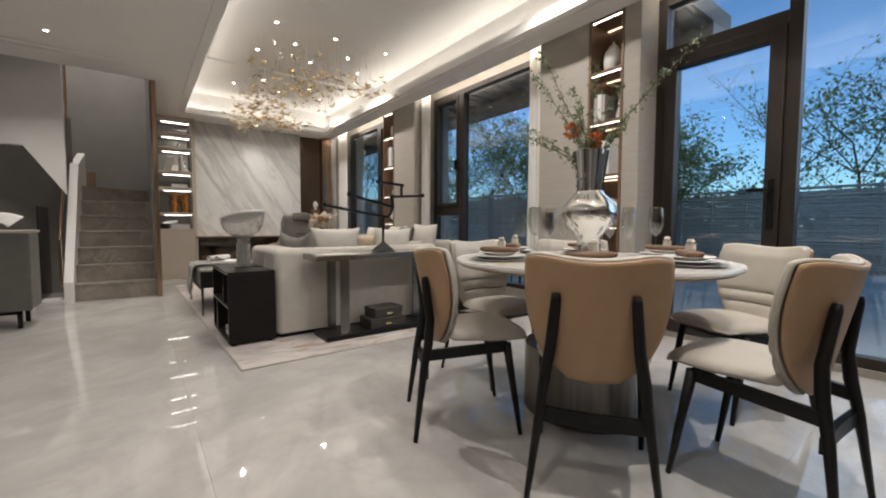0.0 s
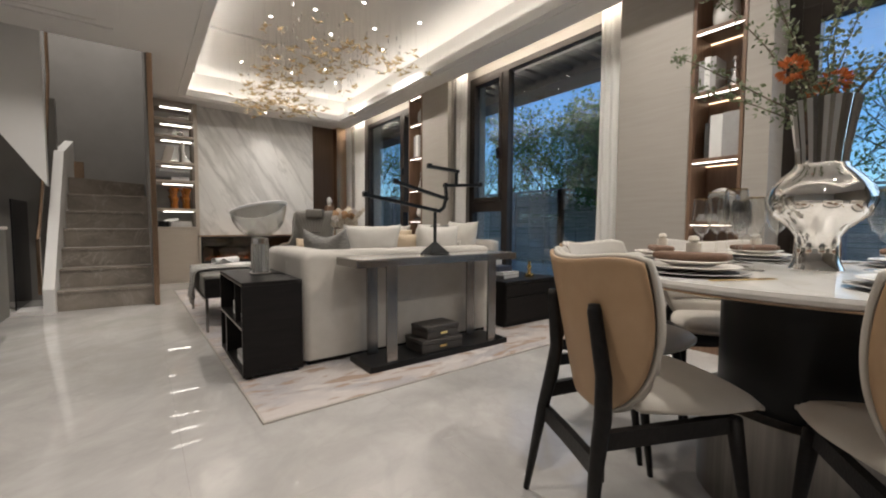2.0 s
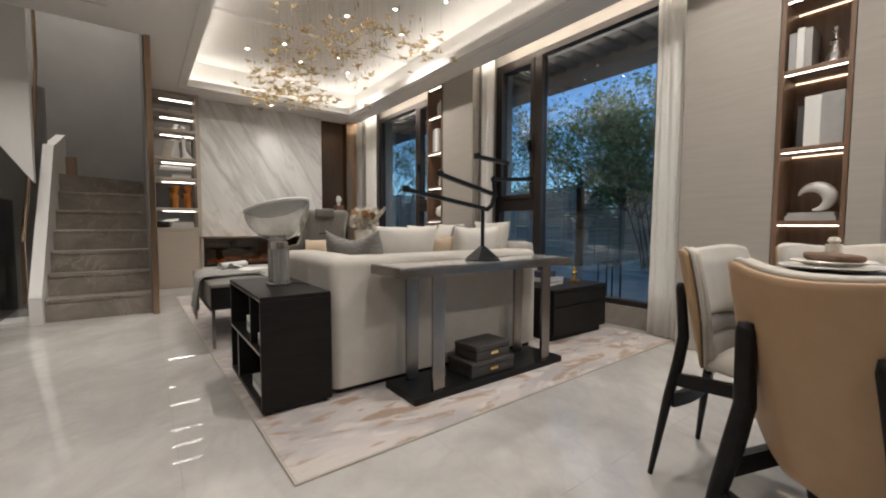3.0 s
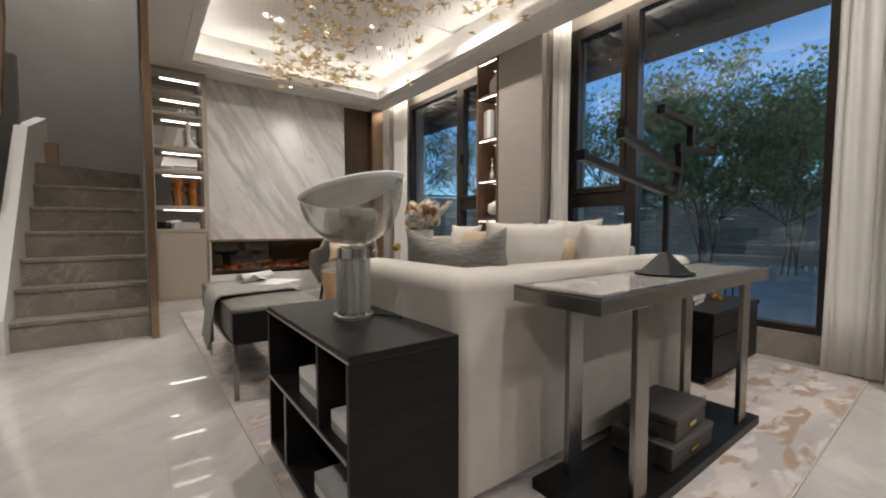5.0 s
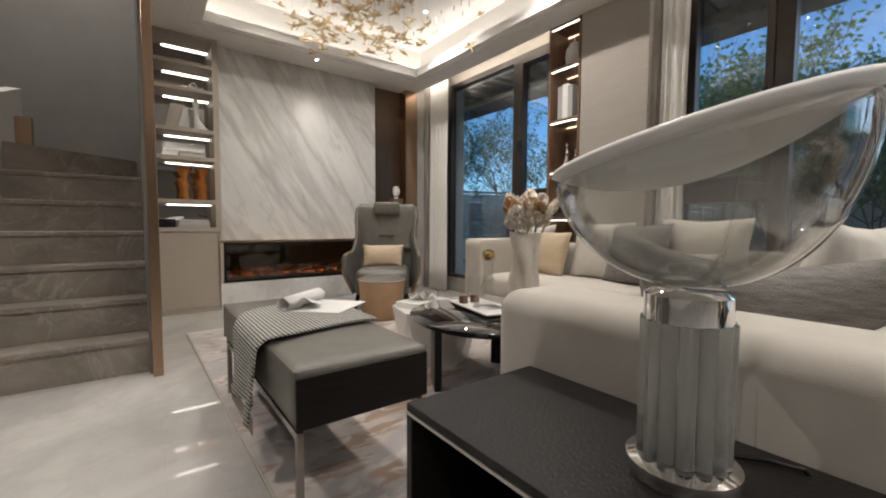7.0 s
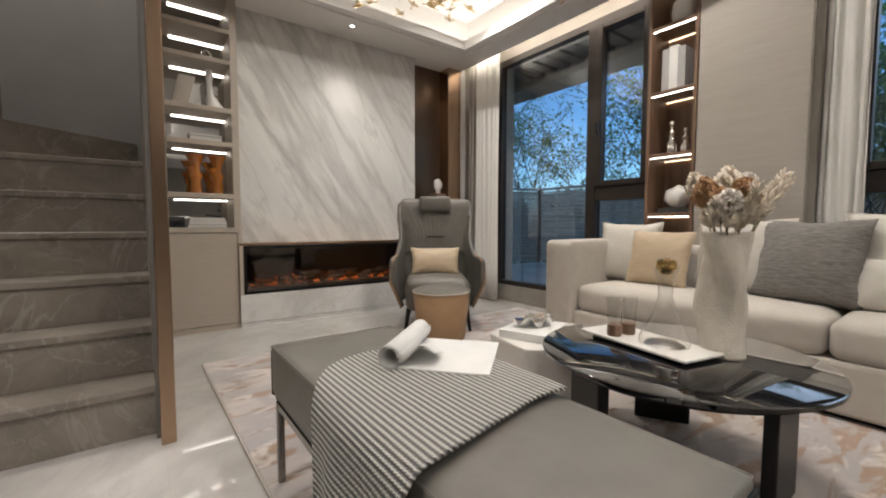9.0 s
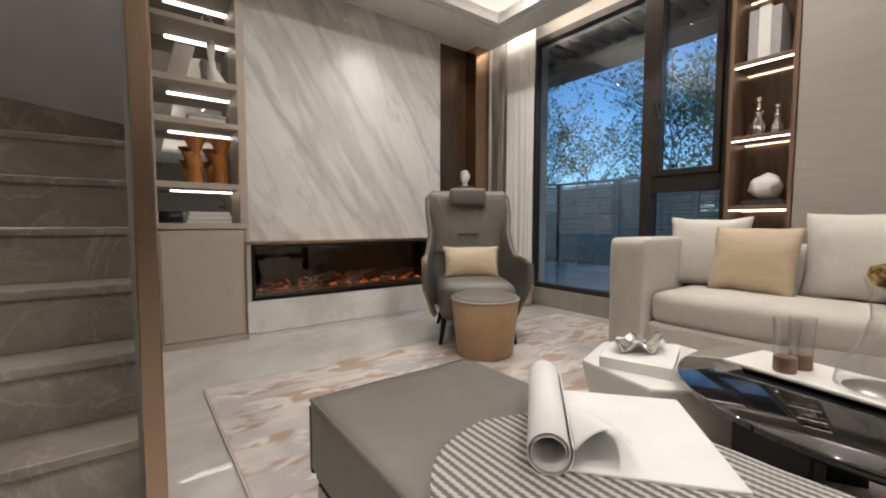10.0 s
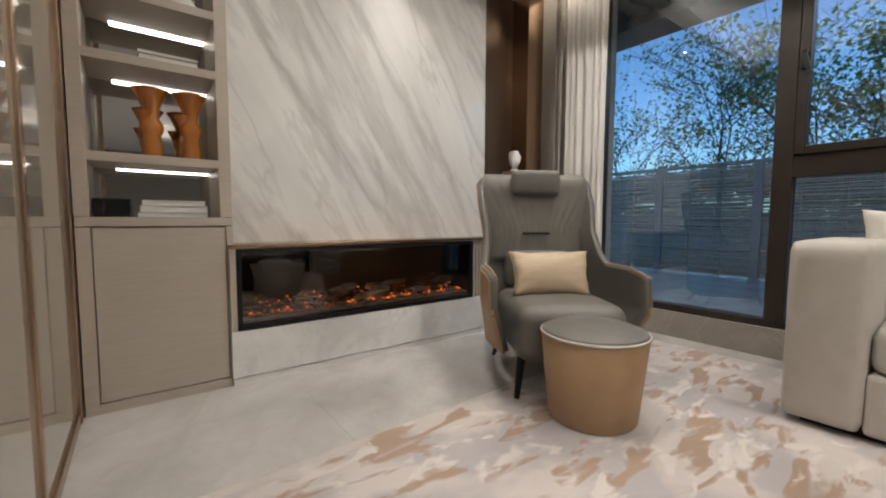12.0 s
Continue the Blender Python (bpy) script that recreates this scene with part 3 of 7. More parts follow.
part("rail", tube([(-0.02, 7.2, 0.75), (-0.02, 7.55, 1.25), (-0.02, 7.95, 1.85), (0.0, 8.1, 2.6), (0.0, 8.1, 3.4)], 0.016, 10), M_bronze, rail)
part("post", boxes((-0.035, -0.005, 7.19, 7.22, 0.2, 0.76)), M_bronze, rail)
part("pane", boxes((-0.21, -0.20, 7.25, 7.95, 0.05, 1.15)), material("dark_glass", (0.02, 0.02, 0.022), 0.05, 0.0), rail)

# ---- lights in the ceiling ----
def downlight(x, y, z, energy, spread=130):
    d = thing("downlight", "small round recessed ceiling downlight, switched on", "downlight", "ceiling downlights", (x, y, z))
    part("ring", lathe([(0.017, 0.0), (0.036, 0.0), (0.036, -0.005), (0.017, -0.003)], 24, caps=False), M_ceiling, d)
    part("lens", lathe([(0.0, -0.001), (0.017, -0.001)], 24, caps=False), M_dl, d)
    if energy:
        lamp("downlight_lamp", "AREA", pose(x, y, z - 0.012), energy, WARM, disk=0.06, spread=spread)


for y, xs in ((5.49, (2.02, 2.70, 3.38)), (5.92, (2.35, 3.04)), (6.36, (2.01, 2.69, 3.38)), (7.47, (2.34, 3.04)), (7.91, (2.0, 2.68, 3.37))):
    for x in xs:
        downlight(x, y, ZT, 0)
# those below y 5 are unseen, added to brighten the dining and hall side
for x, y, z, e in ((2.53, 8.87, ZC, 1.7), (0.08, 6.13, ZC, 15), (0.08, 3.4, ZC, 12), (0.08, 0.9, ZC, 12), (2.0, 5.5, ZT, 14), (3.38, 6.37, ZT, 14), (2.0, 7.9, ZT, 15), (3.38, 7.9, ZT, 15), (2.0, 3.3, ZT, 12), (3.3, 3.0, ZT, 17), (2.1, 0.9, ZT, 20), (3.38, 1.0, ZT, 20)):
    if z == ZC or y < 5:
        downlight(x, y, z, e, 78 if y > 8.5 else 135)
    else:
        lamp("downlight_lamp", "AREA", pose(x, y, z - 0.012), e, WARM, disk=0.06, spread=135)
# unseen fill light added high up to brighten the stairwell
lamp("stair_fill", "AREA", pose(0.3, 8.3, 5.1), 52, WARM, disk=0.3)

# ---- outdoors ----
M_terrace = add_noise(material("terrace_stone", (0.50, 0.50, 0.50), 0.20), (0.44, 0.44, 0.44), (0.56, 0.56, 0.56), (2, 2, 2), bump=0.05, bump_scale=80, rough_var=0.10)
M_soil = add_noise(material("garden_soil", (0.05, 0.06, 0.035), 0.9), (0.03, 0.04, 0.02), (0.07, 0.085, 0.05), (1.5, 1.5, 1.5), bump=0.4, bump_scale=20)
M_bamboo = add_noise(material("bamboo_cane", (0.50, 0.48, 0.41), 0.6), (0.33, 0.315, 0.265), (0.62, 0.59, 0.51), (1.5, 40, 40), bump=0.2, bump_scale=90)
M_fencewood = add_noise(material("fence_post_paint", (0.36, 0.35, 0.33), 0.6), (0.32, 0.31, 0.29), (0.39, 0.38, 0.36), (5, 5, 5), bump=0.2, bump_scale=60)
M_slat = add_noise(material("eave_timber", (0.07, 0.05, 0.04), 0.55), (0.055, 0.04, 0.03), (0.085, 0.062, 0.05), (5, 60, 5), bump=0.1, bump_scale=90)
setting("ground", boxes((4.62, 600, -600, 600, -0.3, 0.0), (-600, -3.6, -600, 600, -0.3, -0.1), (-3.6, 4.62, 10.1, 600, -0.3, 0.0), (-3.6, 4.62, -600, -3.0, -0.3, -0.1)), M_soil, "dark garden ground beyond the terrace", "ground")
setting("terrace", boxes((4.62, 8.1, -6, 11.3, 0.0, 0.06), (8.1, 11.4, -6, 7.2, 0.0, 0.06)), M_terrace, "damp grey stone terrace outside the windows", "pavement")
setting("eave", box(4.62, 5.67, 2.35, 13.5, 2.93, 3.1), M_slat, "dark timber roof eave over the terrace", "roof")
part("soffit_board", box(5.24, 5.668, 2.352, 13.5, 2.80, 2.928), add_noise(material("soffit_paint", (0.15, 0.13, 0.12), 0.5), (0.13, 0.112, 0.10), (0.17, 0.148, 0.135), (2, 2, 2), bump=0.05, bump_scale=80), bpy.data.objects["eave"], "plain brown soffit board")
for k in range(84):
    y = -3.6 + 0.2 * k
    if 2.36 < y < 13:
        s = part("slat", box(4.63, 5.238, y, y + 0.09, 2.885, 2.925), M_slat, bpy.data.objects["eave"])


def fence_run(x0, y0, x1, y1, top, n, seed):
    """Bamboo canes between square posts under a capping rail."""
    rnd = random.Random(seed)
    f = thing("bamboo_fence", "weathered bamboo cane fence panel between grey posts", "fence", "garden fence")
    d = Vector((x1 - x0, y1 - y0, 0))
    L = d.length
    d.normalize()
    s = Vector((-d.y, d.x, 0))
    bm = bmesh.new()
    z = 0.12
    while z < top - 0.06:
        r = rnd.uniform(0.012, 0.019)
        a = Vector((x0, y0, z)) + s * rnd.uniform(-0.012, 0.012) + d * 0.03
        pts = [a + d * (L - 0.06) * q + Vector((0, 0, rnd.uniform(-0.012, 0.012))) for q in (0, 0.25, 0.5, 0.75, 1)]
        tube(pts, r, 5, bm)
        z += r * 1.75
    tagged(part("canes", bm, M_bamboo, f), kind="stuff")
    part("cap", beam((x0, y0, top), (x1, y1, top), 0.08, 0.05), M_fencewood, f)
    for k in range(n + 1):
        p = Vector((x0, y0, 0)) + d * L * k / n
        part("post", beam(p, p + Vector((0, 0, top)), 0.11, 0.11), M_fencewood, f)
        if k < n:
            for q in (0.33, 0.66):
                c = p + d * L / n * q + s * 0.022
                part("batten", beam(c, c + Vector((0, 0, top - 0.03)), 0.02, 0.012), M_bamboo, f)
                c = p + d * L / n * q - s * 0.022
                part("batten", beam(c, c + Vector((0, 0, top - 0.03)), 0.02, 0.012), M_bamboo, f)


fence_run(8.35, 7.3, 8.35, 11.45, 1.73, 3, 1)
fence_run(8.35, 11.45, 5.2, 12.6, 1.73, 2, 2)
fence_run(11.6, 7.3, 8.35, 7.3, 1.73, 2, 3)
fence_run(11.6, -7.0, 11.6, 7.3, 1.73, 7, 4)

# ---- fireplace and display cabinet ----
fp = thing("fireplace", "long built-in electric fireplace in a marble hearth, lit", "fireplace")
part("hearth", boxes((1.53, 3.41, 9.00, 9.37, 0.04, 0.285), bevel=0.003), M_hearth, fp, "grey white marble hearth front")
part("plinth", boxes((1.535, 3.405, 9.006, 9.37, 0, 0.037)), M_hearth, fp)
part("surround", boxes((1.53, 1.56, 9.0, 9.37, 0.285, 0.715)), M_cream, fp)
part("end_panel", boxes((3.16, 3.41, 9.02, 9.37, 0.285, 0.715)), M_cream, fp)
for k in range(8):
    part("flute", boxes((3.175 + 0.029 * k, 3.192 + 0.029 * k, 9.008, 9.02, 0.285, 0.715)), M_cream, fp)
part("mantel_strip", boxes((1.53, 3.41, 8.995, 9.37, 0.715, 0.735), bevel=0.003), M_bronze, fp, "thin copper ledge")
fb = boxes((1.56, 1.585, 8.998, 9.34, 0.29, 0.712), (3.135, 3.16, 8.998, 9.34, 0.29, 0.712), (1.585, 3.135, 8.998, 9.34, 0.29, 0.315), (1.585, 3.135, 8.998, 9.34, 0.69, 0.712), (1.585, 3.135, 9.33, 9.36, 0.29, 0.712))
part("firebox", fb, M_blackmetal, fp, "black metal firebox")
pane = part("glass_front", box(1.585, 3.135, 9.012, 9.016, 0.315, 0.69), clear("fire_glass", (0.72, 0.64, 0.58)), fp)
pane.visible_shadow = False
rnd = random.Random(5)
M_coal = add_noise(material("charcoal", (0.03, 0.028, 0.026), 0.8), (0.015, 0.014, 0.013), (0.08, 0.075, 0.07), (30, 30, 30), bump=0.6, bump_scale=60)
M_ember = glow("ember", (1.0, 0.24, 0.04), 1.0)
nt = M_ember.node_tree
en = nt.nodes.new("ShaderNodeTexNoise")
en.inputs["Scale"].default_value, en.inputs["Detail"].default_value = 45, 5
er = nt.nodes.new("ShaderNodeMapRange")
er.inputs["From Min"].default_value, er.inputs["From Max"].default_value = 0.42, 0.72
er.inputs["To Min"].default_value, er.inputs["To Max"].default_value = 0.0, 2.6
ec = nt.nodes.new("ShaderNodeTexCoord")
nt.links.new(ec.outputs["Object"], en.inputs["Vector"])
nt.links.new(en.outputs["Fac"], er.inputs["Value"])
nt.links.new(er.outputs["Result"], nt.nodes["Principled BSDF"].inputs["Emission Strength"])
nt.nodes["Principled BSDF"].inputs["Base Color"].default_value = (0.03, 0.022, 0.018, 1)
M_ash = add_noise(material("grey_ash_bed", (0.10, 0.095, 0.09), 0.9), (0.06, 0.056, 0.052), (0.17, 0.16, 0.15), (40, 40, 40), bump=0.8, bump_scale=90)
M_log = add_noise(material("charred_log", (0.17, 0.16, 0.15), 0.85), (0.05, 0.046, 0.042), (0.34, 0.32, 0.29), (14, 30, 30), bump=0.8, bump_scale=50)


def lump(bm, p, s, rnd, flat=0.75):
    e = pose(0, 0, 0, rnd.uniform(0, 40), rnd.uniform(0, 40), rnd.uniform(0, 360)).to_3x3()
    for v in bmesh.ops.create_icosphere(bm, subdivisions=1, radius=s)["verts"]:
        q = e @ (v.co * rnd.uniform(0.75, 1.2))
        v.co = Vector(p) + Vector((q.x * 1.3, q.y, q.z * flat))


part("ash_bed", boxes((1.59, 3.13, 9.03, 9.325, 0.3155, 0.338), bevel=0.006), M_ash, fp, "grey ash bed")
bm = bmesh.new()
for k in range(230):
    y = rnd.uniform(9.04, 9.31)
    s = rnd.uniform(0.006, 0.02)
    lump(bm, (rnd.uniform(1.61, 3.11), y, 0.338 + s * 0.4 + max(0, y - 9.15) * 0.25), s, rnd)
tagged(part("coal_bed", bm, M_coal, fp, "charcoal lumps"), kind="stuff")
be = bmesh.new()
for k in range(11):
    x = 1.66 + 0.141 * k + rnd.uniform(-0.012, 0.012)
    for q in range(rnd.randint(7, 12)):
        s = rnd.uniform(0.004, 0.011)
        lump(be, (x + rnd.gauss(0, 0.024), 9.06 + abs(rnd.gauss(0, 0.018)), 0.346 + abs(rnd.gauss(0, 0.012))), s, rnd)
for k in range(120):
    y = rnd.uniform(9.14, 9.31)
    lump(be, (rnd.uniform(1.7, 3.1), y, 0.36 + abs(rnd.gauss(0, 0.04))), rnd.uniform(0.003, 0.008), rnd)
tagged(part("ember_bed", be, M_ember, fp, "glowing orange embers"), kind="stuff")
for k in range(9):
    x, y, z = 1.98 + 0.13 * k + rnd.uniform(-0.04, 0.04), rnd.uniform(9.15, 9.25), 0.365 + (k % 3) * 0.028
    t, L = rnd.uniform(-0.5, 0.5), rnd.uniform(0.07, 0.13)
    ax = Vector((math.cos(t), math.sin(t), rnd.uniform(-0.25, 0.25))) * L
    r = rnd.uniform(0.018, 0.028)
    bl = tube([Vector((x, y, z)) - ax, Vector((x, y, z)) - ax * 0.3, Vector((x, y, z)) + ax * 0.4, Vector((x, y, z)) + ax], [r * 0.8, r * 1.1, r, r * 0.75], 8)
    for v in bl.verts:
        v.co += Vector((rnd.gauss(0, 0.003), rnd.gauss(0, 0.003), rnd.gauss(0, 0.003)))
    part("log", bl, M_log, fp, "charred grey ceramic log")

cab = thing("display_cabinet", "cream display cabinet with mirrored lit shelves above a cupboard", "cabinet")
X0, X1, YF, YB = 0.955, 1.555, 9.02, 9.37
part("cupboard", box(X0, X1, YF + 0.02, YB, 0.0, 0.83), M_cream, cab)
part("stile", box(X0, X0 + 0.05, YF, YF + 0.019, 0.046, 0.828), M_cream, cab)
part("stile", box(X1 - 0.03, X1, YF, YF + 0.019, 0.046, 0.828), M_cream, cab)
part("kick_rail", box(X0, X1, YF, YF + 0.019, 0, 0.045), M_cream, cab)
part("door", boxes((X0 + 0.055, X1 - 0.035, YF + 0.003, YF + 0.019, 0.05, 0.825), bevel=0.002), M_cream, cab)
part("top_board", boxes((X0, X1, YF - 0.002, YB, 0.832, 0.872), bevel=0.002), M_cream, cab)
part("side_panel", boxes((X1 - 0.055, X1, YF, YB, 0.874, ZC), bevel=0.002), M_cream, cab)
part("side_panel", boxes((X0 - 0.002, X0 + 0.05, YF, YB, 0.874, ZC), bevel=0.002), M_cream, cab)
part("back_mirror", box(X0 + 0.05, X1 - 0.055, YB - 0.012, YB, 0.874, ZC), M_mirror, cab, "grey mirror back")
SH = [(1.115, 1.155), (1.545, 1.585), (1.825, 1.865), (2.225, 2.26), (2.475, 2.51), (2.74, 2.775)]
for z0, z1 in SH:
    part("shelf", boxes((X0 + 0.05, X1 - 0.055, YF + 0.002, YB - 0.013, z0, z1), bevel=0.002), M_cream, cab)
    for y in (9.333,):
        part("light_bar", box(X0 + 0.14, X1 - 0.057, y, y + 0.010, z0 - 0.006, z0 - 0.001), M_led, cab, "white LED bar")


def book(parent_free, x0, x1, y0, y1, z0, z1, cover, label, turn=0):
    b = thing("book", label, "book", "books", ((x0 + x1) / 2, (y0 + y1) / 2, z0), turn)
    a, c, h = (x1 - x0) / 2, (y1 - y0) / 2, z1 - z0
    part("cover", boxes((-a, a, -c, c, 0, 0.003), (-a, a, -c, c, h - 0.003, h), (-a, -a + 0.003, -c, c, 0.003, h - 0.003)), cover, b)
    part("page_block", box(-a + 0.003, a - 0.004, -c + 0.004, c - 0.004, 0.003, h - 0.003), M_paper, b)
    return b


M_darkcover = add_noise(material("dark_book_cloth", (0.04, 0.038, 0.036), 0.6), (0.035, 0.033, 0.03), (0.05, 0.047, 0.044), (20, 20, 20))
M_greycover = add_noise(material("grey_book_cloth", (0.35, 0.34, 0.33), 0.6), (0.33, 0.32, 0.31), (0.38, 0.37, 0.36), (20, 20, 20))
M_whitecover = add_noise(material("white_book_cover", (0.70, 0.69, 0.66), 0.45), (0.68, 0.67, 0.64), (0.72, 0.71, 0.68), (20, 20, 20))
book(0, 1.17, 1.46, 9.10, 9.18, 0.873, 0.895, M_greycover, "grey hardback book lying on the cabinet")
book(0, 1.18, 1.46, 9.10, 9.18, 0.895, 0.93, M_greycover, "grey hardback book lying on another")
book(0, 1.19, 1.45, 9.10, 9.18, 0.93, 0.955, M_whitecover, "white hardback book lying on another")
book(0, 1.20, 1.44, 9.10, 9.18, 1.585, 1.632, M_darkcover, "black hardback book lying on a shelf")
book(0, 1.20, 1.44, 9.10, 9.18, 1.632, 1.645, M_whitecover, "white hardback book lying on a shelf")
book(0, 1.18, 1.42, 9.10, 9.18, 2.51, 2.55, M_darkcover, "black hardback book lying on a high shelf")


def glass_box(x, y, z):
    v = thing("trinket_box", "small faceted black glass box on the cabinet shelf", "box", "", (x, y, z))
    part("body", box(-0.07, 0.07, -0.05, 0.05, 0, 0.085, 0.008), material("black_gloss", (0.012, 0.012, 0.013), 0.05), v)


glass_box(1.08, 9.12, 0.873)


def amber_vase(x, y, z, turn):
    m = bpy.data.materials.get("amber_glass") or material("amber_glass", (0.78, 0.30, 0.05), 0.05, 0.0, Coat_Weight=1.0, Transmission_Weight=0.6)
    v = thing("amber_vase", "amber glass vase with a flared rim and side lip", "vase", "pair of amber vases", (x, y, z), turn)
    part("body", lathe([(0.044, 0), (0.046, 0.008), (0.042, 0.06), (0.036, 0.105), (0.046, 0.125), (0.050, 0.145), (0.045, 0.165), (0.031, 0.19), (0.036, 0.235), (0.056, 0.285), (0.076, 0.318), (0.072, 0.316), (0.050, 0.28), (0.031, 0.235), (0.0, 0.20)], 28), m, v, "", True)
    part("lip", lathe([(0.016, 0.15), (0.026, 0.18), (0.042, 0.215), (0.036, 0.215), (0.014, 0.17)], 18, at=(-0.032, 0, 0), caps=False), m, v, "", True)


amber_vase(1.24, 9.13, 1.155, 20)
amber_vase(1.40, 9.13, 1.155, 0)
orn = thing("sculpture", "white plaster abstract sculpture on a cabinet shelf", "sculpture", "", (1.36, 9.14, 1.865))
bm = lathe([(0.07, 0), (0.075, 0.01), (0.05, 0.05), (0.025, 0.12), (0.02, 0.2), (0.03, 0.28), (0.018, 0.32), (0, 0.325)], 24)
for v in bm.verts:
    v.co.x += 0.35 * max(0, 0.14 - v.co.z)
    v.co.y *= 0.7
part("body", bm, M_ceramic, orn, "", True)
orn = thing("pebble_vase", "slanted clear and white glass block vase on a shelf", "vase", "", (1.14, 9.14, 1.865))
bm = box(-0.06, 0.06, -0.035, 0.035, 0, 0.24, 0.01)
for v in bm.verts:
    v.co.x += v.co.z * 0.25
part("body", bm, M_greige, orn, "", True)
orn = thing("ring_ornament", "silver ring ornament on a high shelf", "ornament", "", (1.34, 9.13, 2.26))
bm = tube([(0.035 * math.cos(a * math.pi / 10), 0, 0.045 + 0.035 * math.sin(a * math.pi / 10)) for a in range(21)], 0.012, 8)
box(-0.07, 0.07, -0.03, 0.03, 0, 0.012, 0.003, bm=bm)
part("body", bm, M_chrome, orn, "", True)

# small white vase on the ledge beyond the chair
ped = thing("pedestal", "slim brown pedestal in the recess", "pedestal", "", (3.70, 9.10, 0))
part("body", box(-0.07, 0.07, -0.07, 0.07, 0, 1.27, 0.004), M_shelfwood, ped)
orn = thing("shell_ornament", "white shell ornament on a brown pedestal", "ornament", "", (3.70, 9.10, 1.27))
bm = lathe([(0.03, 0), (0.035, 0.01), (0.02, 0.03), (0.045, 0.07), (0.05, 0.11), (0.03, 0.16), (0, 0.18)], 24)
for v in bm.verts:
    v.co += noise.noise_vector(v.co * 18) * 0.02
part("body", bm, M_ceramic, orn, "", True)


# ---- shelf niches by the windows ----
def niche(y0, y1, bays, name):
    n = thing(name, "tall walnut shelf niche with warm lit shelves", "shelf", "shelf niches")
    part("back", box(WX - 0.045, WX - 0.021, y0, y1, 0, 2.80), M_shelfwood, n)
    part("side_panel", boxes((PX - 0.006, WX - 0.046, y0, y0 + 0.022, 0, 2.80)), M_shelfwood, n)
    part("side_panel", boxes((PX - 0.006, WX - 0.046, y1 - 0.022, y1, 0, 2.80)), M_shelfwood, n)
    part("cupboard_front", boxes((PX + 0.005, PX + 0.02, y0 + 0.022, y1 - 0.022, 0, 0.45)), M_shelfwood, n)
    for z in (0.45, *bays, 2.76):
        part("shelf", boxes((PX + 0.003, WX - 0.046, y0 + 0.022, y1 - 0.022, z, z + 0.028), bevel=0.002), M_shelfwood, n)
        if z > 0.5:
            part("light_bar", box(PX + 0.012, PX + 0.021, y0 + 0.024, y1 - 0.024, z - 0.004, z - 0.001), M_led, n, "white LED bar")
            part("light_bar", box(WX - 0.056, WX - 0.050, y0 + 0.024, y1 - 0.024, z - 0.005, z - 0.001), M_ledwarm, n, "warm LED bar")
    return n


niche(6.46, 6.81, (0.965, 1.415, 1.885, 2.37), "shelf_niche")
niche(2.588, 2.92, (0.925, 1.375, 1.85, 2.29), "shelf_niche")


def bottle(x, y, z, h, label):
    b = thing("decanter", label, "bottle", "glass decanters", (x, y, z))
    s = h / 0.24
    part("body", lathe([(0.03 * s, 0), (0.042 * s, 0.008 * s), (0.044 * s, 0.06 * s), (0.03 * s, 0.09 * s), (0.02 * s, 0.12 * s), (0.032 * s, 0.14 * s), (0.012 * s, 0.165 * s), (0.012 * s, 0.19 * s)], 20), M_chrome, b, "", True)
    part("stopper", lathe([(0.010 * s, 0.19 * s), (0.022 * s, 0.205 * s), (0.020 * s, 0.225 * s), (0.0, 0.24 * s)], 16), M_chrome, b, "", True)


def tall_books(x, y0, z, rows):
    y = y0
    for w, h, d, cover, label in rows:
        b = thing("book", label, "book", "books", (x, y + w / 2, z))
        part("cover", boxes((-d / 2, d / 2, -w / 2, -w / 2 + 0.003, 0, h), (-d / 2, d / 2, w / 2 - 0.003, w / 2, 0, h), (-d / 2, -d / 2 + 0.003, -w / 2 + 0.003, w / 2 - 0.003, 0, h)), cover, b)
        part("page_block", box(-d / 2 + 0.003, d / 2 - 0.004, -w / 2 + 0.003, w / 2 - 0.003, 0.004, h - 0.004), M_paper, b)
        y += w + 0.002


# niche by the seats
bottle(4.19, 6.68, 1.443, 0.27, "faceted silver glass decanter on a walnut shelf")
bottle(4.19, 6.58, 1.443, 0.20, "small silver glass decanter on a walnut shelf")
tall_books(4.19, 6.56, 1.913, [(0.05, 0.30, 0.2, M_greycover, "grey tall book standing on a walnut shelf"), (0.06, 0.32, 0.2, M_whitecover, "white tall book standing on a walnut shelf"), (0.05, 0.31, 0.2, M_greycover, "grey tall book standing on a walnut shelf")])
orn = thing("flower_ornament", "white ceramic flower ball ornament on a walnut shelf", "ornament", "", (4.18, 6.62, 1.03))
bm = bmesh.new()
bmesh.ops.create_icosphere(bm, subdivisions=3, radius=0.085)
for v in bm.verts:
    v.co = v.co * (1 + 0.25 * noise.noise(v.co * 22)) + Vector((0, 0, 0.085))
part("body", bm, M_ceramic, orn, "", True)
book(0, 4.10, 4.27, 6.51, 6.74, 0.993, 1.015, M_darkcover, "black book lying on a walnut shelf")
book(0, 4.11, 4.27, 6.52, 6.73, 1.015, 1.032, M_darkcover, "black book lying on another book")
orn = thing("lidded_jar", "white lidded ceramic jar on a walnut shelf", "jar", "ceramic jars", (4.19, 6.62, 2.398))
part("body", lathe([(0.05, 0), (0.075, 0.03), (0.085, 0.10), (0.075, 0.17), (0.04, 0.21)], 28), M_ceramic, orn, "", True)
part("lid", lathe([(0.042, 0.21), (0.045, 0.22), (0.02, 0.235), (0.008, 0.25), (0.012, 0.265), (0.0, 0.27)], 20), M_ceramic, orn, "", True)
copy_thing(orn, pose(4.18, 2.755, 2.318))
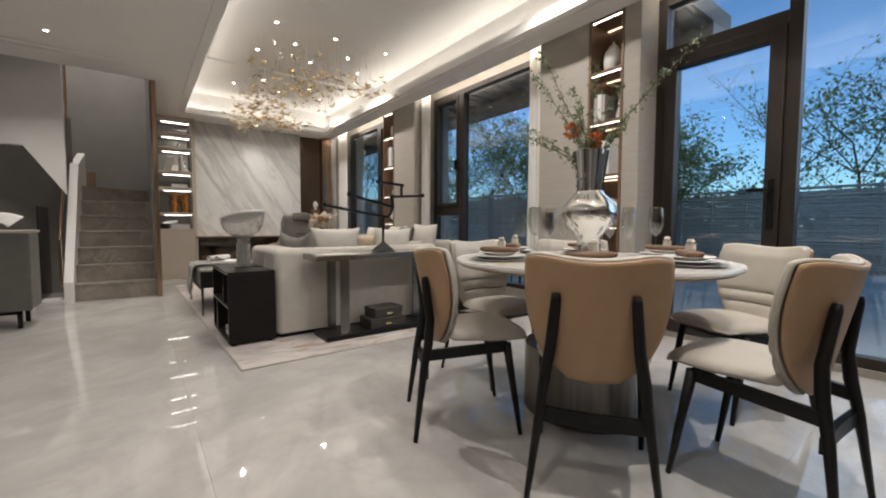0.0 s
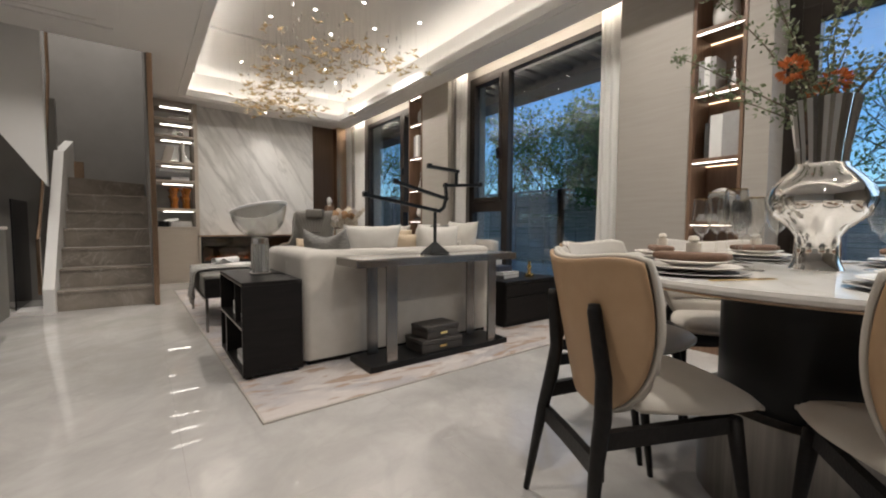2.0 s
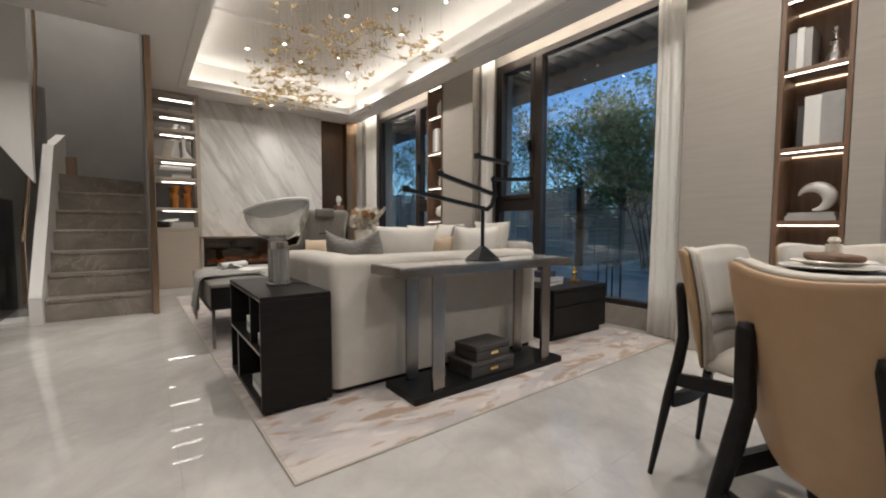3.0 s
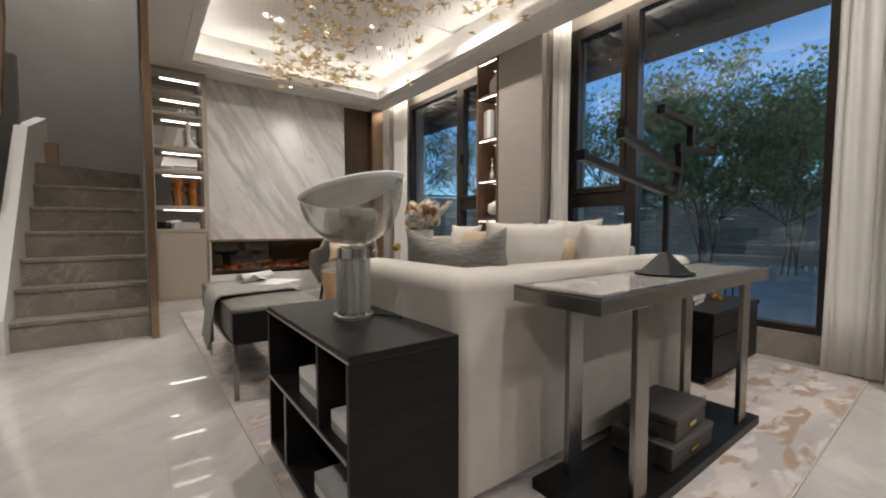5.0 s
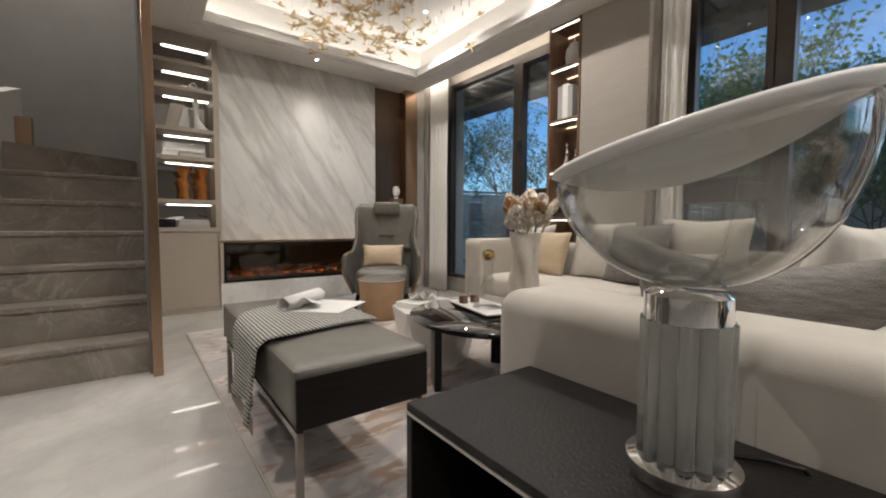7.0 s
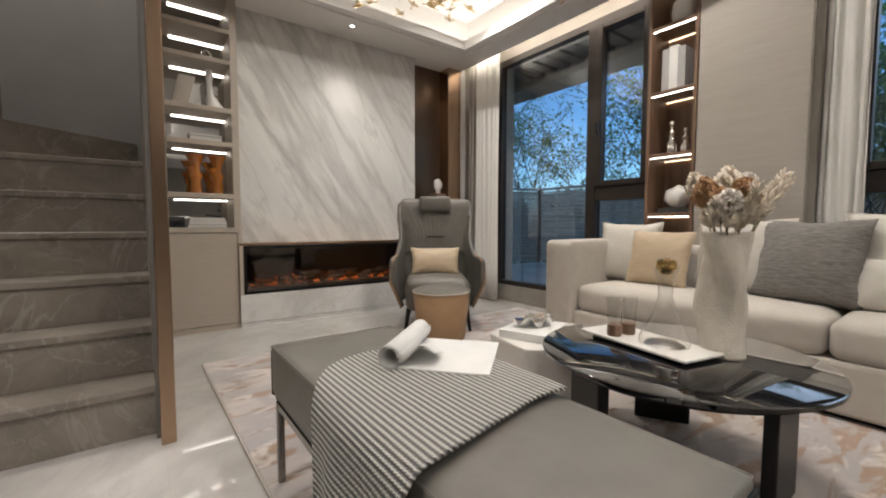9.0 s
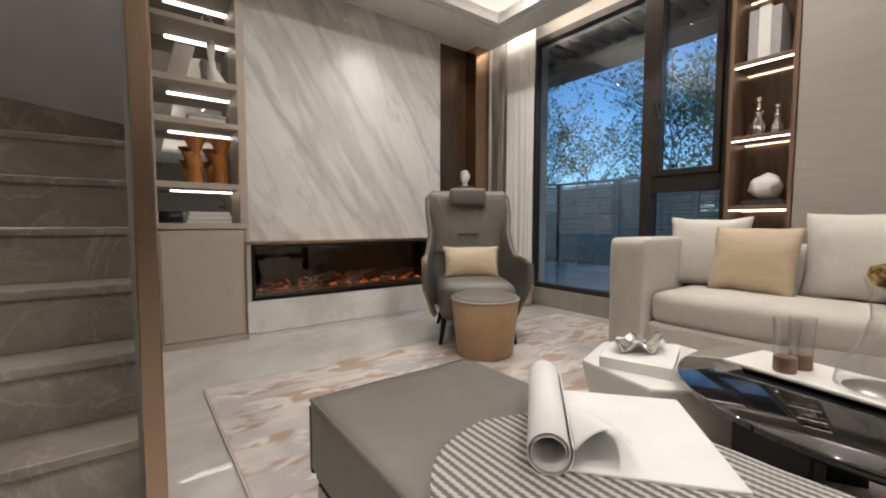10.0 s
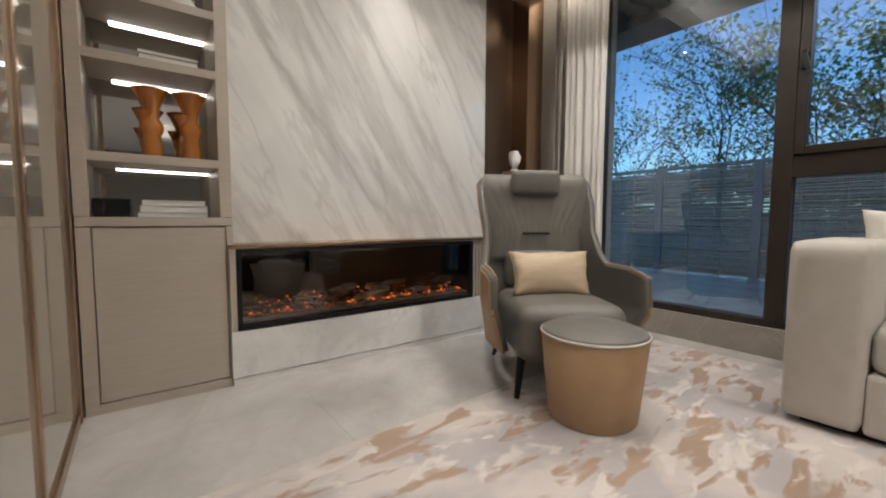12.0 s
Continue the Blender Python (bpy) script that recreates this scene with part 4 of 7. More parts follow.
# niche by the dining table
tall_books(4.19, 2.62, 1.403, [(0.10, 0.305, 0.2, M_greycover, "grey slipcase book standing on a walnut shelf"), (0.075, 0.30, 0.2, M_whitecover, "white slipcase book standing on a walnut shelf"), (0.03, 0.25, 0.2, M_darkcover, "black tall book standing on a walnut shelf")])
tall_books(4.19, 2.78, 1.878, [(0.035, 0.24, 0.18, M_greycover, "grey tall book standing on a walnut shelf"), (0.035, 0.25, 0.18, M_whitecover, "pale tall book standing on a walnut shelf"), (0.035, 0.23, 0.18, M_greycover, "grey tall book standing on a walnut shelf")])
bottle(4.19, 2.69, 1.878, 0.24, "silver horn shaped decanter on a walnut shelf")
orn = thing("swirl_sculpture", "white swirling ceramic sculpture on stacked books", "sculpture", "", (4.18, 2.75, 1.005))
bm = tube([(0, 0.075 * math.cos(a), 0.085 + 0.07 * math.sin(a)) for a in [0.3 + k * 0.28 for k in range(17)]], [0.006 + 0.034 * math.sin(math.pi * k / 16) for k in range(17)], 12)
part("body", bm, M_ceramic, orn, "", True)
book(0, 4.10, 4.27, 2.63, 2.87, 0.953, 0.98, M_greycover, "grey book lying on a walnut shelf")
book(0, 4.11, 4.27, 2.64, 2.86, 0.98, 1.004, M_greycover, "grey book lying on another book")


# ---- curtains ----
def curtain(y0, y1, x, amp, waves, mat, label, z0=0.015):
    c = thing("curtain", label, "curtain", "window curtains")
    n = waves * 10
    def fn(u, v):
        w = amp * math.sin(2 * math.pi * waves * u + 0.5 * math.sin(7 * u)) * (0.75 + 0.25 * v)
        return (x + w, y0 + (y1 - y0) * u + 0.012 * math.sin(3 * v + 9 * u), z0 + (2.97 - z0) * v)
    part("cloth", sheet(fn, n, 8, 0.004), mat, c, "", "all")


curtain(3.50, 3.76, 4.21, 0.017, 4, M_drape, "ivory curtain drawn back beside the window")
curtain(5.60, 5.815, 4.17, 0.017, 4, M_drape, "ivory curtain drawn back beside the window")
curtain(5.818, 5.848, 4.12, 0.012, 1, M_drapegrey, "taupe curtain edge beside the pier")
curtain(8.57, 8.97, 4.18, 0.017, 6, M_drape, "ivory curtain drawn back in the corner")
curtain(8.98, 9.06, 4.15, 0.014, 2, M_drapegrey, "taupe curtain drawn back in the corner")

# ---- rug ----
def rug_material():
    m = material("abstract_rug", (0.5, 0.46, 0.42), 0.95, 0.0, Sheen_Weight=0.3)
    nt = m.node_tree
    b = nt.nodes["Principled BSDF"]
    tc = nt.nodes.new("ShaderNodeTexCoord")
    last = None
    for sc, dist, pos, ca, cb in (((2.2, 3.6, 1), 0.4, (0.44, 0.54), (0.49, 0.435, 0.40), (0.37, 0.337, 0.332)),
                                  ((3.6, 11.0, 1), 0.7, (0.535, 0.595), None, (0.32, 0.215, 0.148)),
                                  ((6.0, 11.0, 1), 0.6, (0.56, 0.65), None, (0.56, 0.51, 0.47))):
        mp = nt.nodes.new("ShaderNodeMapping")
        mp.inputs["Scale"].default_value = sc
        mp.inputs["Rotation"].default_value = (0, 0, 0.15)
        n = nt.nodes.new("ShaderNodeTexNoise")
        n.inputs["Scale"].default_value, n.inputs["Detail"].default_value, n.inputs["Distortion"].default_value = 1, 3, dist
        nt.links.new(tc.outputs["Object"], mp.inputs["Vector"])
        nt.links.new(mp.outputs["Vector"], n.inputs["Vector"])
        r = nt.nodes.new("ShaderNodeValToRGB")
        r.color_ramp.elements[0].position, r.color_ramp.elements[1].position = pos
        nt.links.new(n.outputs["Fac"], r.inputs["Fac"])
        if last is None:
            r.color_ramp.elements[0].color, r.color_ramp.elements[1].color = (*ca, 1), (*cb, 1)
            last = r.outputs["Color"]
        else:
            mx = nt.nodes.new("ShaderNodeMix")
            mx.data_type = "RGBA"
            mx.inputs["B"].default_value = (*cb, 1)
            nt.links.new(r.outputs["Color"], mx.inputs["Factor"])
            nt.links.new(last, mx.inputs["A"])
            last = mx.outputs["Result"]
    nt.links.new(last, b.inputs["Base Color"])
    n = nt.nodes.new("ShaderNodeTexNoise")
    n.inputs["Scale"].default_value = 350
    bp = nt.nodes.new("ShaderNodeBump")
    bp.inputs["Strength"].default_value, bp.inputs["Distance"].default_value = 0.6, 0.006
    nt.links.new(tc.outputs["Object"], n.inputs["Vector"])
    nt.links.new(n.outputs["Fac"], bp.inputs["Height"])
    nt.links.new(bp.outputs["Normal"], b.inputs["Normal"])
    return m


RUG = 0.012
rug = thing("rug", "large abstract rug in pinkish beige and tan on the marble", "rug", "", (1.233, 3.506, 0), 1.05)
part("carpet", box(0, 2.95, 0, 4.615, 0.001, RUG, 0.005), rug_material(), rug)
part("binding", boxes((-0.006, 0, -0.006, 4.621, 0.001, 0.010), (2.95, 2.956, -0.006, 4.621, 0.001, 0.010), (0, 2.95, -0.006, 0, 0.001, 0.010), (0, 2.95, 4.615, 4.621, 0.001, 0.010)), M_greige, rug)


# ---- seating ----
def cushion(x, y, z, w, h, t, lean, turn, mat, label, seed, sag=0.0):
    p = thing("throw_pillow", label, "pillow", "sofa pillows")
    p.matrix_basis = pose(x, y, z, lean, 0, turn)
    bm = throw_pillow(w, h, t, seed)
    for v in bm.verts:
        v.co.z += h / 2 - sag * max(0, 1 - (v.co.x / (w / 2)) ** 2) * max(0, v.co.z / h + 0.5) * 2
    part("case", bm, mat, p, "", "all")
    return p


M_pillow = add_noise(material("cream_linen", (0.55, 0.52, 0.47), 0.85), (0.53, 0.50, 0.45), (0.58, 0.55, 0.50), (14, 14, 14), bump=0.4, bump_scale=500, bump_dist=0.004)
M_goldpillow = add_noise(material("gold_beige_satin", (0.45, 0.35, 0.24), 0.5), (0.42, 0.325, 0.22), (0.48, 0.375, 0.26), (10, 10, 60), bump=0.3, bump_scale=400, bump_dist=0.003)
M_greypillow = add_noise(material("woven_grey", (0.17, 0.16, 0.148), 0.85), (0.11, 0.103, 0.094), (0.24, 0.228, 0.21), (22, 22, 130), bump=0.5, bump_scale=300, bump_dist=0.005)

sofa = thing("sofa", "low cream upholstered sofa with a padded back and arm", "sofa", "sofas")
shell = bmesh.new()
rim_verts = [shell.verts.new((x, y, 0.05)) for x, y in ((1.60, 4.10), (3.20, 4.10), (3.20, 4.35), (1.85, 4.35), (1.85, 4.99), (1.60, 4.99))]
lifted = bmesh.ops.extrude_face_region(shell, geom=[shell.faces.new(rim_verts)])["geom"]
for v in lifted:
    if isinstance(v, bmesh.types.BMVert):
        v.co.z = 0.742
bmesh.ops.recalc_face_normals(shell, faces=shell.faces[:])
bmesh.ops.bevel(shell, geom=[e for e in shell.edges if max(v.co.z for v in e.verts) > 0.1], offset=0.055, segments=6, profile=0.5, affect="EDGES")
part("backrest", shell, M_sofa, sofa, "cream back and arm in one padded corner", True)
for y in (4.42, 4.44, 4.46):
    part("stitch", box(1.5985, 1.601, y, y + 0.0015, 0.40, 0.66), M_sofa, sofa)
part("arm", soft_box(3.08, 3.20, 4.33, 4.97, 0.05, 0.62, 0.055, 0.008, 6, 0.003, 4.0), M_sofa, sofa, "", "all")
part("base", box(1.85, 3.07, 4.34, 4.95, 0.07, 0.30, 0.02), M_sofa, sofa)
for a, b in ((1.845, 2.455), (2.46, 3.07)):
    part("seat_cushion", soft_box(a, b, 4.37, 4.98, 0.30, 0.45, 0.05, 0.012, 6, 0.003, a), M_sofa, sofa, "", "all")
part("plinth", box(1.64, 3.16, 4.14, 4.92, RUG, 0.06), M_black, sofa)
cushion(1.98, 4.52, 0.44, 0.50, 0.46, 0.17, 14, -72, M_greypillow, "grey ribbed cushion slumped in the sofa corner", 1.0, 0.025)
cushion(2.24, 4.49, 0.44, 0.47, 0.49, 0.17, 13, -6, M_pillow, "cream linen cushion leaning on the sofa back", 2.0)
cushion(2.57, 4.56, 0.44, 0.40, 0.42, 0.14, 13, 6, M_goldpillow, "gold beige cushion leaning on the sofa back", 3.0)
cushion(2.86, 4.50, 0.44, 0.42, 0.485, 0.2, 13, -4, M_pillow, "cream linen cushion leaning on the sofa back", 4.0)

sofa2 = thing("sofa", "long cream sofa with deep seats below the window", "sofa", "sofas")
part("back", soft_box(3.93, 4.05, 4.85, 7.19, 0.05, 0.755, 0.05, 0.006, 8, 0.003), M_sofa, sofa2, "", "all")
part("arm", soft_box(3.35, 4.05, 6.96, 7.21, 0.035, 0.785, 0.035, 0.004, 6, 0.002, 3.0), M_sofa, sofa2, "", "all")
part("arm", soft_box(3.35, 4.05, 4.80, 5.02, 0.035, 0.62, 0.035, 0.004, 6, 0.002, 5.0), M_sofa, sofa2, "", "all")
part("base", box(3.375, 3.95, 5.02, 6.96, 0.035, 0.28, 0.02), M_sofa, sofa2)
for a, b in ((5.03, 5.60), (5.61, 6.955)):
    part("seat_cushion", soft_box(3.38, 3.93, a, b, 0.27, 0.47, 0.06, 0.015, 7, 0.003, a), M_sofa, sofa2, "", "all")
part("plinth", box(3.42, 4.0, 4.86, 7.15, RUG, 0.06), M_blackmetal, sofa2)
cushion(3.82, 6.82, 0.47, 0.46, 0.46, 0.15, -14, -80, M_pillow, "cream linen cushion against the sofa back", 6.0)
cushion(3.72, 6.56, 0.47, 0.44, 0.40, 0.15, -16, -95, M_goldpillow, "gold beige cushion with tucked corners on the sofa", 7.0)
cushion(3.83, 6.10, 0.47, 0.52, 0.48, 0.16, -12, -90, M_pillow, "cream linen cushion against the sofa back", 8.0)
cushion(3.74, 5.78, 0.47, 0.50, 0.48, 0.17, -16, -100, M_greypillow, "charcoal woven cushion with dark piping on the sofa", 9.0)
cushion(3.84, 5.36, 0.47, 0.56, 0.50, 0.16, -10, -90, M_pillow, "cream linen cushion against the sofa back", 10.0)
cushion(3.70, 5.40, 0.47, 0.40, 0.28, 0.13, -18, -96, M_pillow, "small cream bolster cushion on the sofa", 11.0)


def armchair():
    """A wing chair: grey leather inside, tan leather shell outside, with a head pillow."""
    c = thing("wing_chair", "grey leather wing armchair with tan leather outer shell", "armchair", "", (2.985, 8.13, RUG), -33.5)
    hb = 0.36
    def shell(off, z_shift=0.0):
        def fn(u, v):
            a = (u - 0.5) * 2
            s = abs(a)
            wing = max(0.0, (s - 0.50) / 0.50)
            t = min(1.0, max(0.0, (s - 0.46) / 0.22))
            ease = t * t * (3 - 2 * t)
            h = 1.145 + (0.60 - 1.145) * ease - 0.025 * max(0, (s - 0.85) / 0.15) ** 2
            zlow = 0.17 + 0.02 * wing
            z = zlow + (h - zlow) * v
            if s <= 0.50:
                x, y = a / 0.50 * 0.30, 0.31 + 0.03 * (1 - (a / 0.50) ** 2)
            else:
                x = math.copysign(0.30 + 0.062 * math.sin(min(1, wing * 1.6) * math.pi / 2), a)
                y = 0.31 - 0.60 * wing + 0.55 * wing * max(0, 0.40 - z)
            waist = math.exp(-((z - 0.74) / 0.13) ** 2) * max(0, 1 - wing * 2.2)
            flare = max(0, z - 0.80) * 0.42
            x *= 1 - 0.10 * waist + flare - (0.2 + 0.75 * wing) * max(0, 0.42 - z)
            lean = 0.12 * max(0, z - 0.45)
            return (x * (1 + off * 2.6), y + lean + off * (1 - wing), z + z_shift)
        return fn
    part("inner_shell", sheet(shell(0.0), 44, 22, 0.035), M_greyleather, c, "", "all")
    part("outer_shell", sheet(shell(0.022, -0.014), 44, 22, 0.018), M_tan, c, "tan leather outer shell", "all")
    for u0, u1 in ((0.0, 0.17), (0.83, 1.0)):
        part("piping", tube([Vector(shell(0.010)(u0 + (u1 - u0) * k / 24, 1.0)) + Vector((0, 0, 0.004)) for k in range(25)], 0.006, 6), M_tan, c, "tan leather piping", "all")
    part("seat", soft_box(-0.27, 0.27, -0.34, 0.28, 0.17, 0.44, 0.07, 0.02, 7, 0.002), M_greyleather, c, "", "all")
    inside = shell(0.0)
    def pad(u, v):
        a = (u - 0.5) * 2
        p = Vector(inside(0.5 + 0.252 * a, 0.45 + 0.545 * v))
        edge = (1 - a ** 6) * min(1.0, 9 * (1 - v))
        fan = 0.004 * math.sin(a * 30 / (0.6 + 0.6 * abs(v - 0.35))) * math.sin(v * math.pi) * min(1.0, 0.3 + abs(a))
        return (p.x, p.y - 0.004 - (0.030 - 0.010 * v) * edge + fan * edge, p.z)
    part("back_pad", sheet(pad, 60, 18, 0.02), M_greyleather, c, "gathered grey leather back pad", "all")
    part("lumbar_pad", soft_box(-0.20, 0.20, 0.30, 0.355, 0.44, 0.66, 0.027, 0.012, 6, 0.004), M_greyleather, c, "", "all")
    part("seam", tube([(-0.085 + 0.034 * k, 0.338 - 0.003 * (2.5 - abs(k - 2.5)), 0.772) for k in range(6)], 0.007, 8), M_black, c, "dark gathered seam")
    part("head_pillow", soft_box(-0.15, 0.15, 0.345, 0.395, 1.015, 1.165, 0.022, 0.008, 5, 0.003), M_greyleather, c, "grey leather head pillow", "all")
    for x, y, dx, dy in ((-0.24, -0.27, -0.03, -0.04), (0.24, -0.27, 0.03, -0.04), (-0.22, 0.24, -0.04, 0.10), (0.22, 0.24, 0.04, 0.10)):
        part("leg", tube([(x, y, 0.19), (x + dx, y + dy, 0.0)], [0.022, 0.013], 12), M_black, c)
    return c


armchair()
cc = cushion(2.95, 8.10, 0.455, 0.44, 0.26, 0.12, -24, -33.5, M_goldpillow, "gold beige lumbar cushion on the wing chair", 12.0)

pf = thing("pouf", "round tan leather footstool with a grey leather top", "footstool", "", (2.73, 7.71, RUG))
part("body", lathe([(0.178, 0.0), (0.186, 0.012), (0.222, 0.365), (0.218, 0.372)], 56), M_tan, pf, "", True)
part("top", lathe([(0.220, 0.372), (0.214, 0.385), (0.16, 0.405), (0.08, 0.413), (0.0, 0.415)], 56), M_greyleather, pf, "smooth grey leather top", True)
part("piping", tube([(0.222 * math.cos(k * math.pi / 32), 0.222 * math.sin(k * math.pi / 32), 0.372) for k in range(65)], 0.006, 6), M_greige, pf, "pale leather piping", "all")
part("base", lathe([(0.172, 0.0), (0.172, 0.006)], 40), M_blackmetal, pf)

# bench with a striped throw and a magazine
bench = thing("bench", "long grey leather bench on slim steel legs", "bench", "", (0, 0, 0))
BX0, BX1, BY0, BY1, BZ = 1.205, 1.67, 5.39, 6.63, 0.485
part("cushion", soft_box(BX0, BX1, BY0, BY1, 0.315, BZ, 0.016, 0.012, 9, 0.001), M_greyleather, bench, "", "all")
for y in (BY0 - 0.006, BY1 - 0.012):
    part("end_panel", boxes((BX0 + 0.004, BX1 - 0.004, y, y + 0.018, 0.308, BZ - 0.022), bevel=0.004), M_black, bench, "black leather end panel")
part("apron", boxes((BX0 + 0.012, BX1 - 0.012, BY0 + 0.012, BY1 - 0.012, 0.296, 0.322), bevel=0.004), M_black, bench)
part("seam", tube([(BX0 + 0.006, BY0 + 0.006, BZ - 0.007), (BX1 - 0.006, BY0 + 0.006, BZ - 0.007), (BX1 - 0.006, BY1 - 0.006, BZ - 0.007), (BX0 + 0.006, BY1 - 0.006, BZ - 0.007), (BX0 + 0.006, BY0 + 0.006, BZ - 0.007)], 0.0045, 6), M_greyleather, bench)
LX0, LX1, LY0, LY1 = 1.215, 1.66, 5.405, 6.58
for x in (LX0, LX1 - 0.022):
    for y in (LY0, LY1):
        part("leg", boxes((x, x + 0.022, y, y + 0.022, RUG, 0.294), bevel=0.002), M_steel, bench)
    part("rail", boxes((x, x + 0.022, LY0 + 0.022, LY1, 0.270, 0.294), bevel=0.002), M_steel, bench)
for y in (LY0 + 0.2, LY1 - 0.1):
    part("cross_rail", boxes((LX0 + 0.022, LX1 - 0.022, y, y + 0.022, 0.272, 0.294), bevel=0.002), M_steel, bench)


def striped():
    m = material("herringbone_wool", (0.4, 0.4, 0.4), 0.95)
    nt = m.node_tree
    b = nt.nodes["Principled BSDF"]
    tc = nt.nodes.new("ShaderNodeTexCoord")
    sep = nt.nodes.new("ShaderNodeSeparateXYZ")
    nt.links.new(tc.outputs["Object"], sep.inputs[0])
    def math_node(op, a, b):
        n = nt.nodes.new("ShaderNodeMath")
        n.operation = op
        for k, v in enumerate((a, b)):
            if isinstance(v, (int, float)):
                n.inputs[k].default_value = v
            elif v is not None:
                nt.links.new(v, n.inputs[k])
        return n.outputs[0]
    across = math_node("ADD", sep.outputs["X"], sep.outputs["Z"])
    bands = math_node("SINE", math_node("MULTIPLY", across, 2 * math.pi / 0.0155), None)
    twill = math_node("SINE", math_node("MULTIPLY", math_node("ADD", sep.outputs["Y"], across), 2 * math.pi / 0.010), None)
    mixw = nt.nodes.new("ShaderNodeMath")
    mixw.operation = "MULTIPLY_ADD"
    mixw.inputs[1].default_value = 0.28
    r = nt.nodes.new("ShaderNodeValToRGB")
    r.color_ramp.elements[0].position, r.color_ramp.elements[1].position = 0.0, 0.55
    r.color_ramp.elements[0].color, r.color_ramp.elements[1].color = (0.17, 0.162, 0.15, 1), (0.56, 0.54, 0.50, 1)
    nt.links.new(twill, mixw.inputs[0])
    nt.links.new(math_node("ADD", bands, 0.25), mixw.inputs[2])
    nt.links.new(mixw.outputs[0], r.inputs["Fac"])
    nt.links.new(r.outputs["Color"], b.inputs["Base Color"])
    bp = nt.nodes.new("ShaderNodeBump")
    bp.inputs["Strength"].default_value, bp.inputs["Distance"].default_value = 0.8, 0.006
    nt.links.new(mixw.outputs[0], bp.inputs["Height"])
    nt.links.new(bp.outputs["Normal"], b.inputs["Normal"])
    return m


th = thing("throw_blanket", "grey and white striped wool throw draped over the bench", "blanket")


def drape(u, v):
    s = v * 0.92
    top_w = max(0.0, s - 0.27)
    near = 5.686 + 0.076 * min(1, top_w / 0.5)
    far_ = 6.077 + 0.20 * (1 - math.exp(-top_w / 0.09)) - 0.30 * max(0, top_w - 0.30)
    y = near + (far_ - near) * u
    z_top = BZ + 0.022 + 0.001 * math.sin(17 * u + 5 * v)
    if s < 0.27:
        q = (0.27 - s) / 0.27
        x = BX0 - 0.034 - 0.022 * q * math.sin(11 * u + 1.0) - 0.012 * q
        z = z_top - 0.03 - (0.27 - s) * (0.95 - 0.12 * math.sin(3.2 * u))
    elif s < 0.32:
        q = (s - 0.27) / 0.05
        x, z = BX0 - 0.034 + 0.045 * q, z_top - 0.03 * (1 - q) ** 2
    else:
        x, z = BX0 + 0.011 + (s - 0.32) * 0.75, z_top - 0.004 * max(0, (s - 0.86) * 20)
    return (x, y, z)


part("cloth", sheet(drape, 60, 70, 0.009), striped(), th, "", "all")
part("fringe", boxes(*[(BX0 - 0.055, BX0 - 0.050, 5.695 + 0.018 * k, 5.701 + 0.018 * k, 0.185, 0.245) for k in range(21)]), M_greige, th)

mag = thing("magazine", "open white magazine with a rolled page on the throw", "magazine", "", (1.515, 6.172, BZ + 0.028), -49)
part("page", box(-0.02, 0.225, -0.145, 0.145, 0.0, 0.007, 0.002), M_paper, mag)
part("rolled_page", sheet(lambda u, v: (-0.035 + (0.022 + 0.011 * u) * math.cos(u * 13), -0.16 + 0.31 * v, 0.036 + (0.022 + 0.011 * u) * math.sin(u * 13)), 60, 2, 0.0015), M_paper, mag, "", "all")
part("curled_leaf", sheet(lambda u, v: (-0.01 + 0.09 * u, -0.13 + 0.20 * v * (1 - 0.5 * u), 0.010 + 0.055 * math.sin(u * 2.4) * (1 - 0.75 * v)), 16, 8, 0.001), M_paper, mag, "", "all")

# ---- things between the rooms ----
con = thing("console_table", "grey marble topped console on brushed dark steel legs", "table")
M_contop = veined("console_stone", (0.36, 0.33, 0.30), (0.25, 0.23, 0.21), (0.48, 0.45, 0.41), 0.10, (0, 0, 30), 3.0, 0.03, 0.7)
part("tabletop", boxes((1.845, 3.125, 3.79, 4.05, 0.700, 0.706)), M_contop, con, "polished grey stone inset top")
part("rim", boxes((1.81, 3.15, 3.765, 4.075, 0.655, 0.699), (1.81, 1.845, 3.765, 4.075, 0.699, 0.707), (3.125, 3.15, 3.765, 4.075, 0.699, 0.707), (1.845, 3.125, 3.765, 3.79, 0.699, 0.707), (1.845, 3.125, 4.05, 4.075, 0.699, 0.707), bevel=0.002), M_steel, con)
part("base_plate", boxes((1.89, 3.05, 3.755, 4.06, RUG, 0.05), bevel=0.003), M_blackmetal, con, "flat black base plate")
for x in (1.985, 2.84):
    for y in (3.775, 3.985):
        x += 0.03 if y < 3.9 else -0.03
        part("leg", boxes((x, x + 0.075, y, y + 0.02, 0.05, 0.655), bevel=0.002), M_steel, con)


def storage_box(x, y, z, w, d, h, turn):
    b = thing("storage_box", "dark brown leather box with a brass plate", "box", "stacked boxes", (x, y, z), turn)
    mat = bpy.data.materials.get("dark_brown_leather") or add_noise(material("dark_brown_leather", (0.04, 0.034, 0.03), 0.45), (0.034, 0.029, 0.025), (0.05, 0.043, 0.038), (15, 15, 15), bump=0.2, bump_scale=300)
    carcass = part("body", box(-w / 2, w / 2, -d / 2, d / 2, 0, h * 0.66, 0.004), mat, b)
    part("lid", box(-w / 2 - 0.003, w / 2 + 0.003, -d / 2 - 0.003, d / 2 + 0.003, h * 0.67, h, 0.006), mat, b)
    part("plate", box(-0.03, 0.03, -d / 2 - 0.006, -d / 2 - 0.0005, h * 0.3, h * 0.5), M_gold, carcass, "small brass plate")


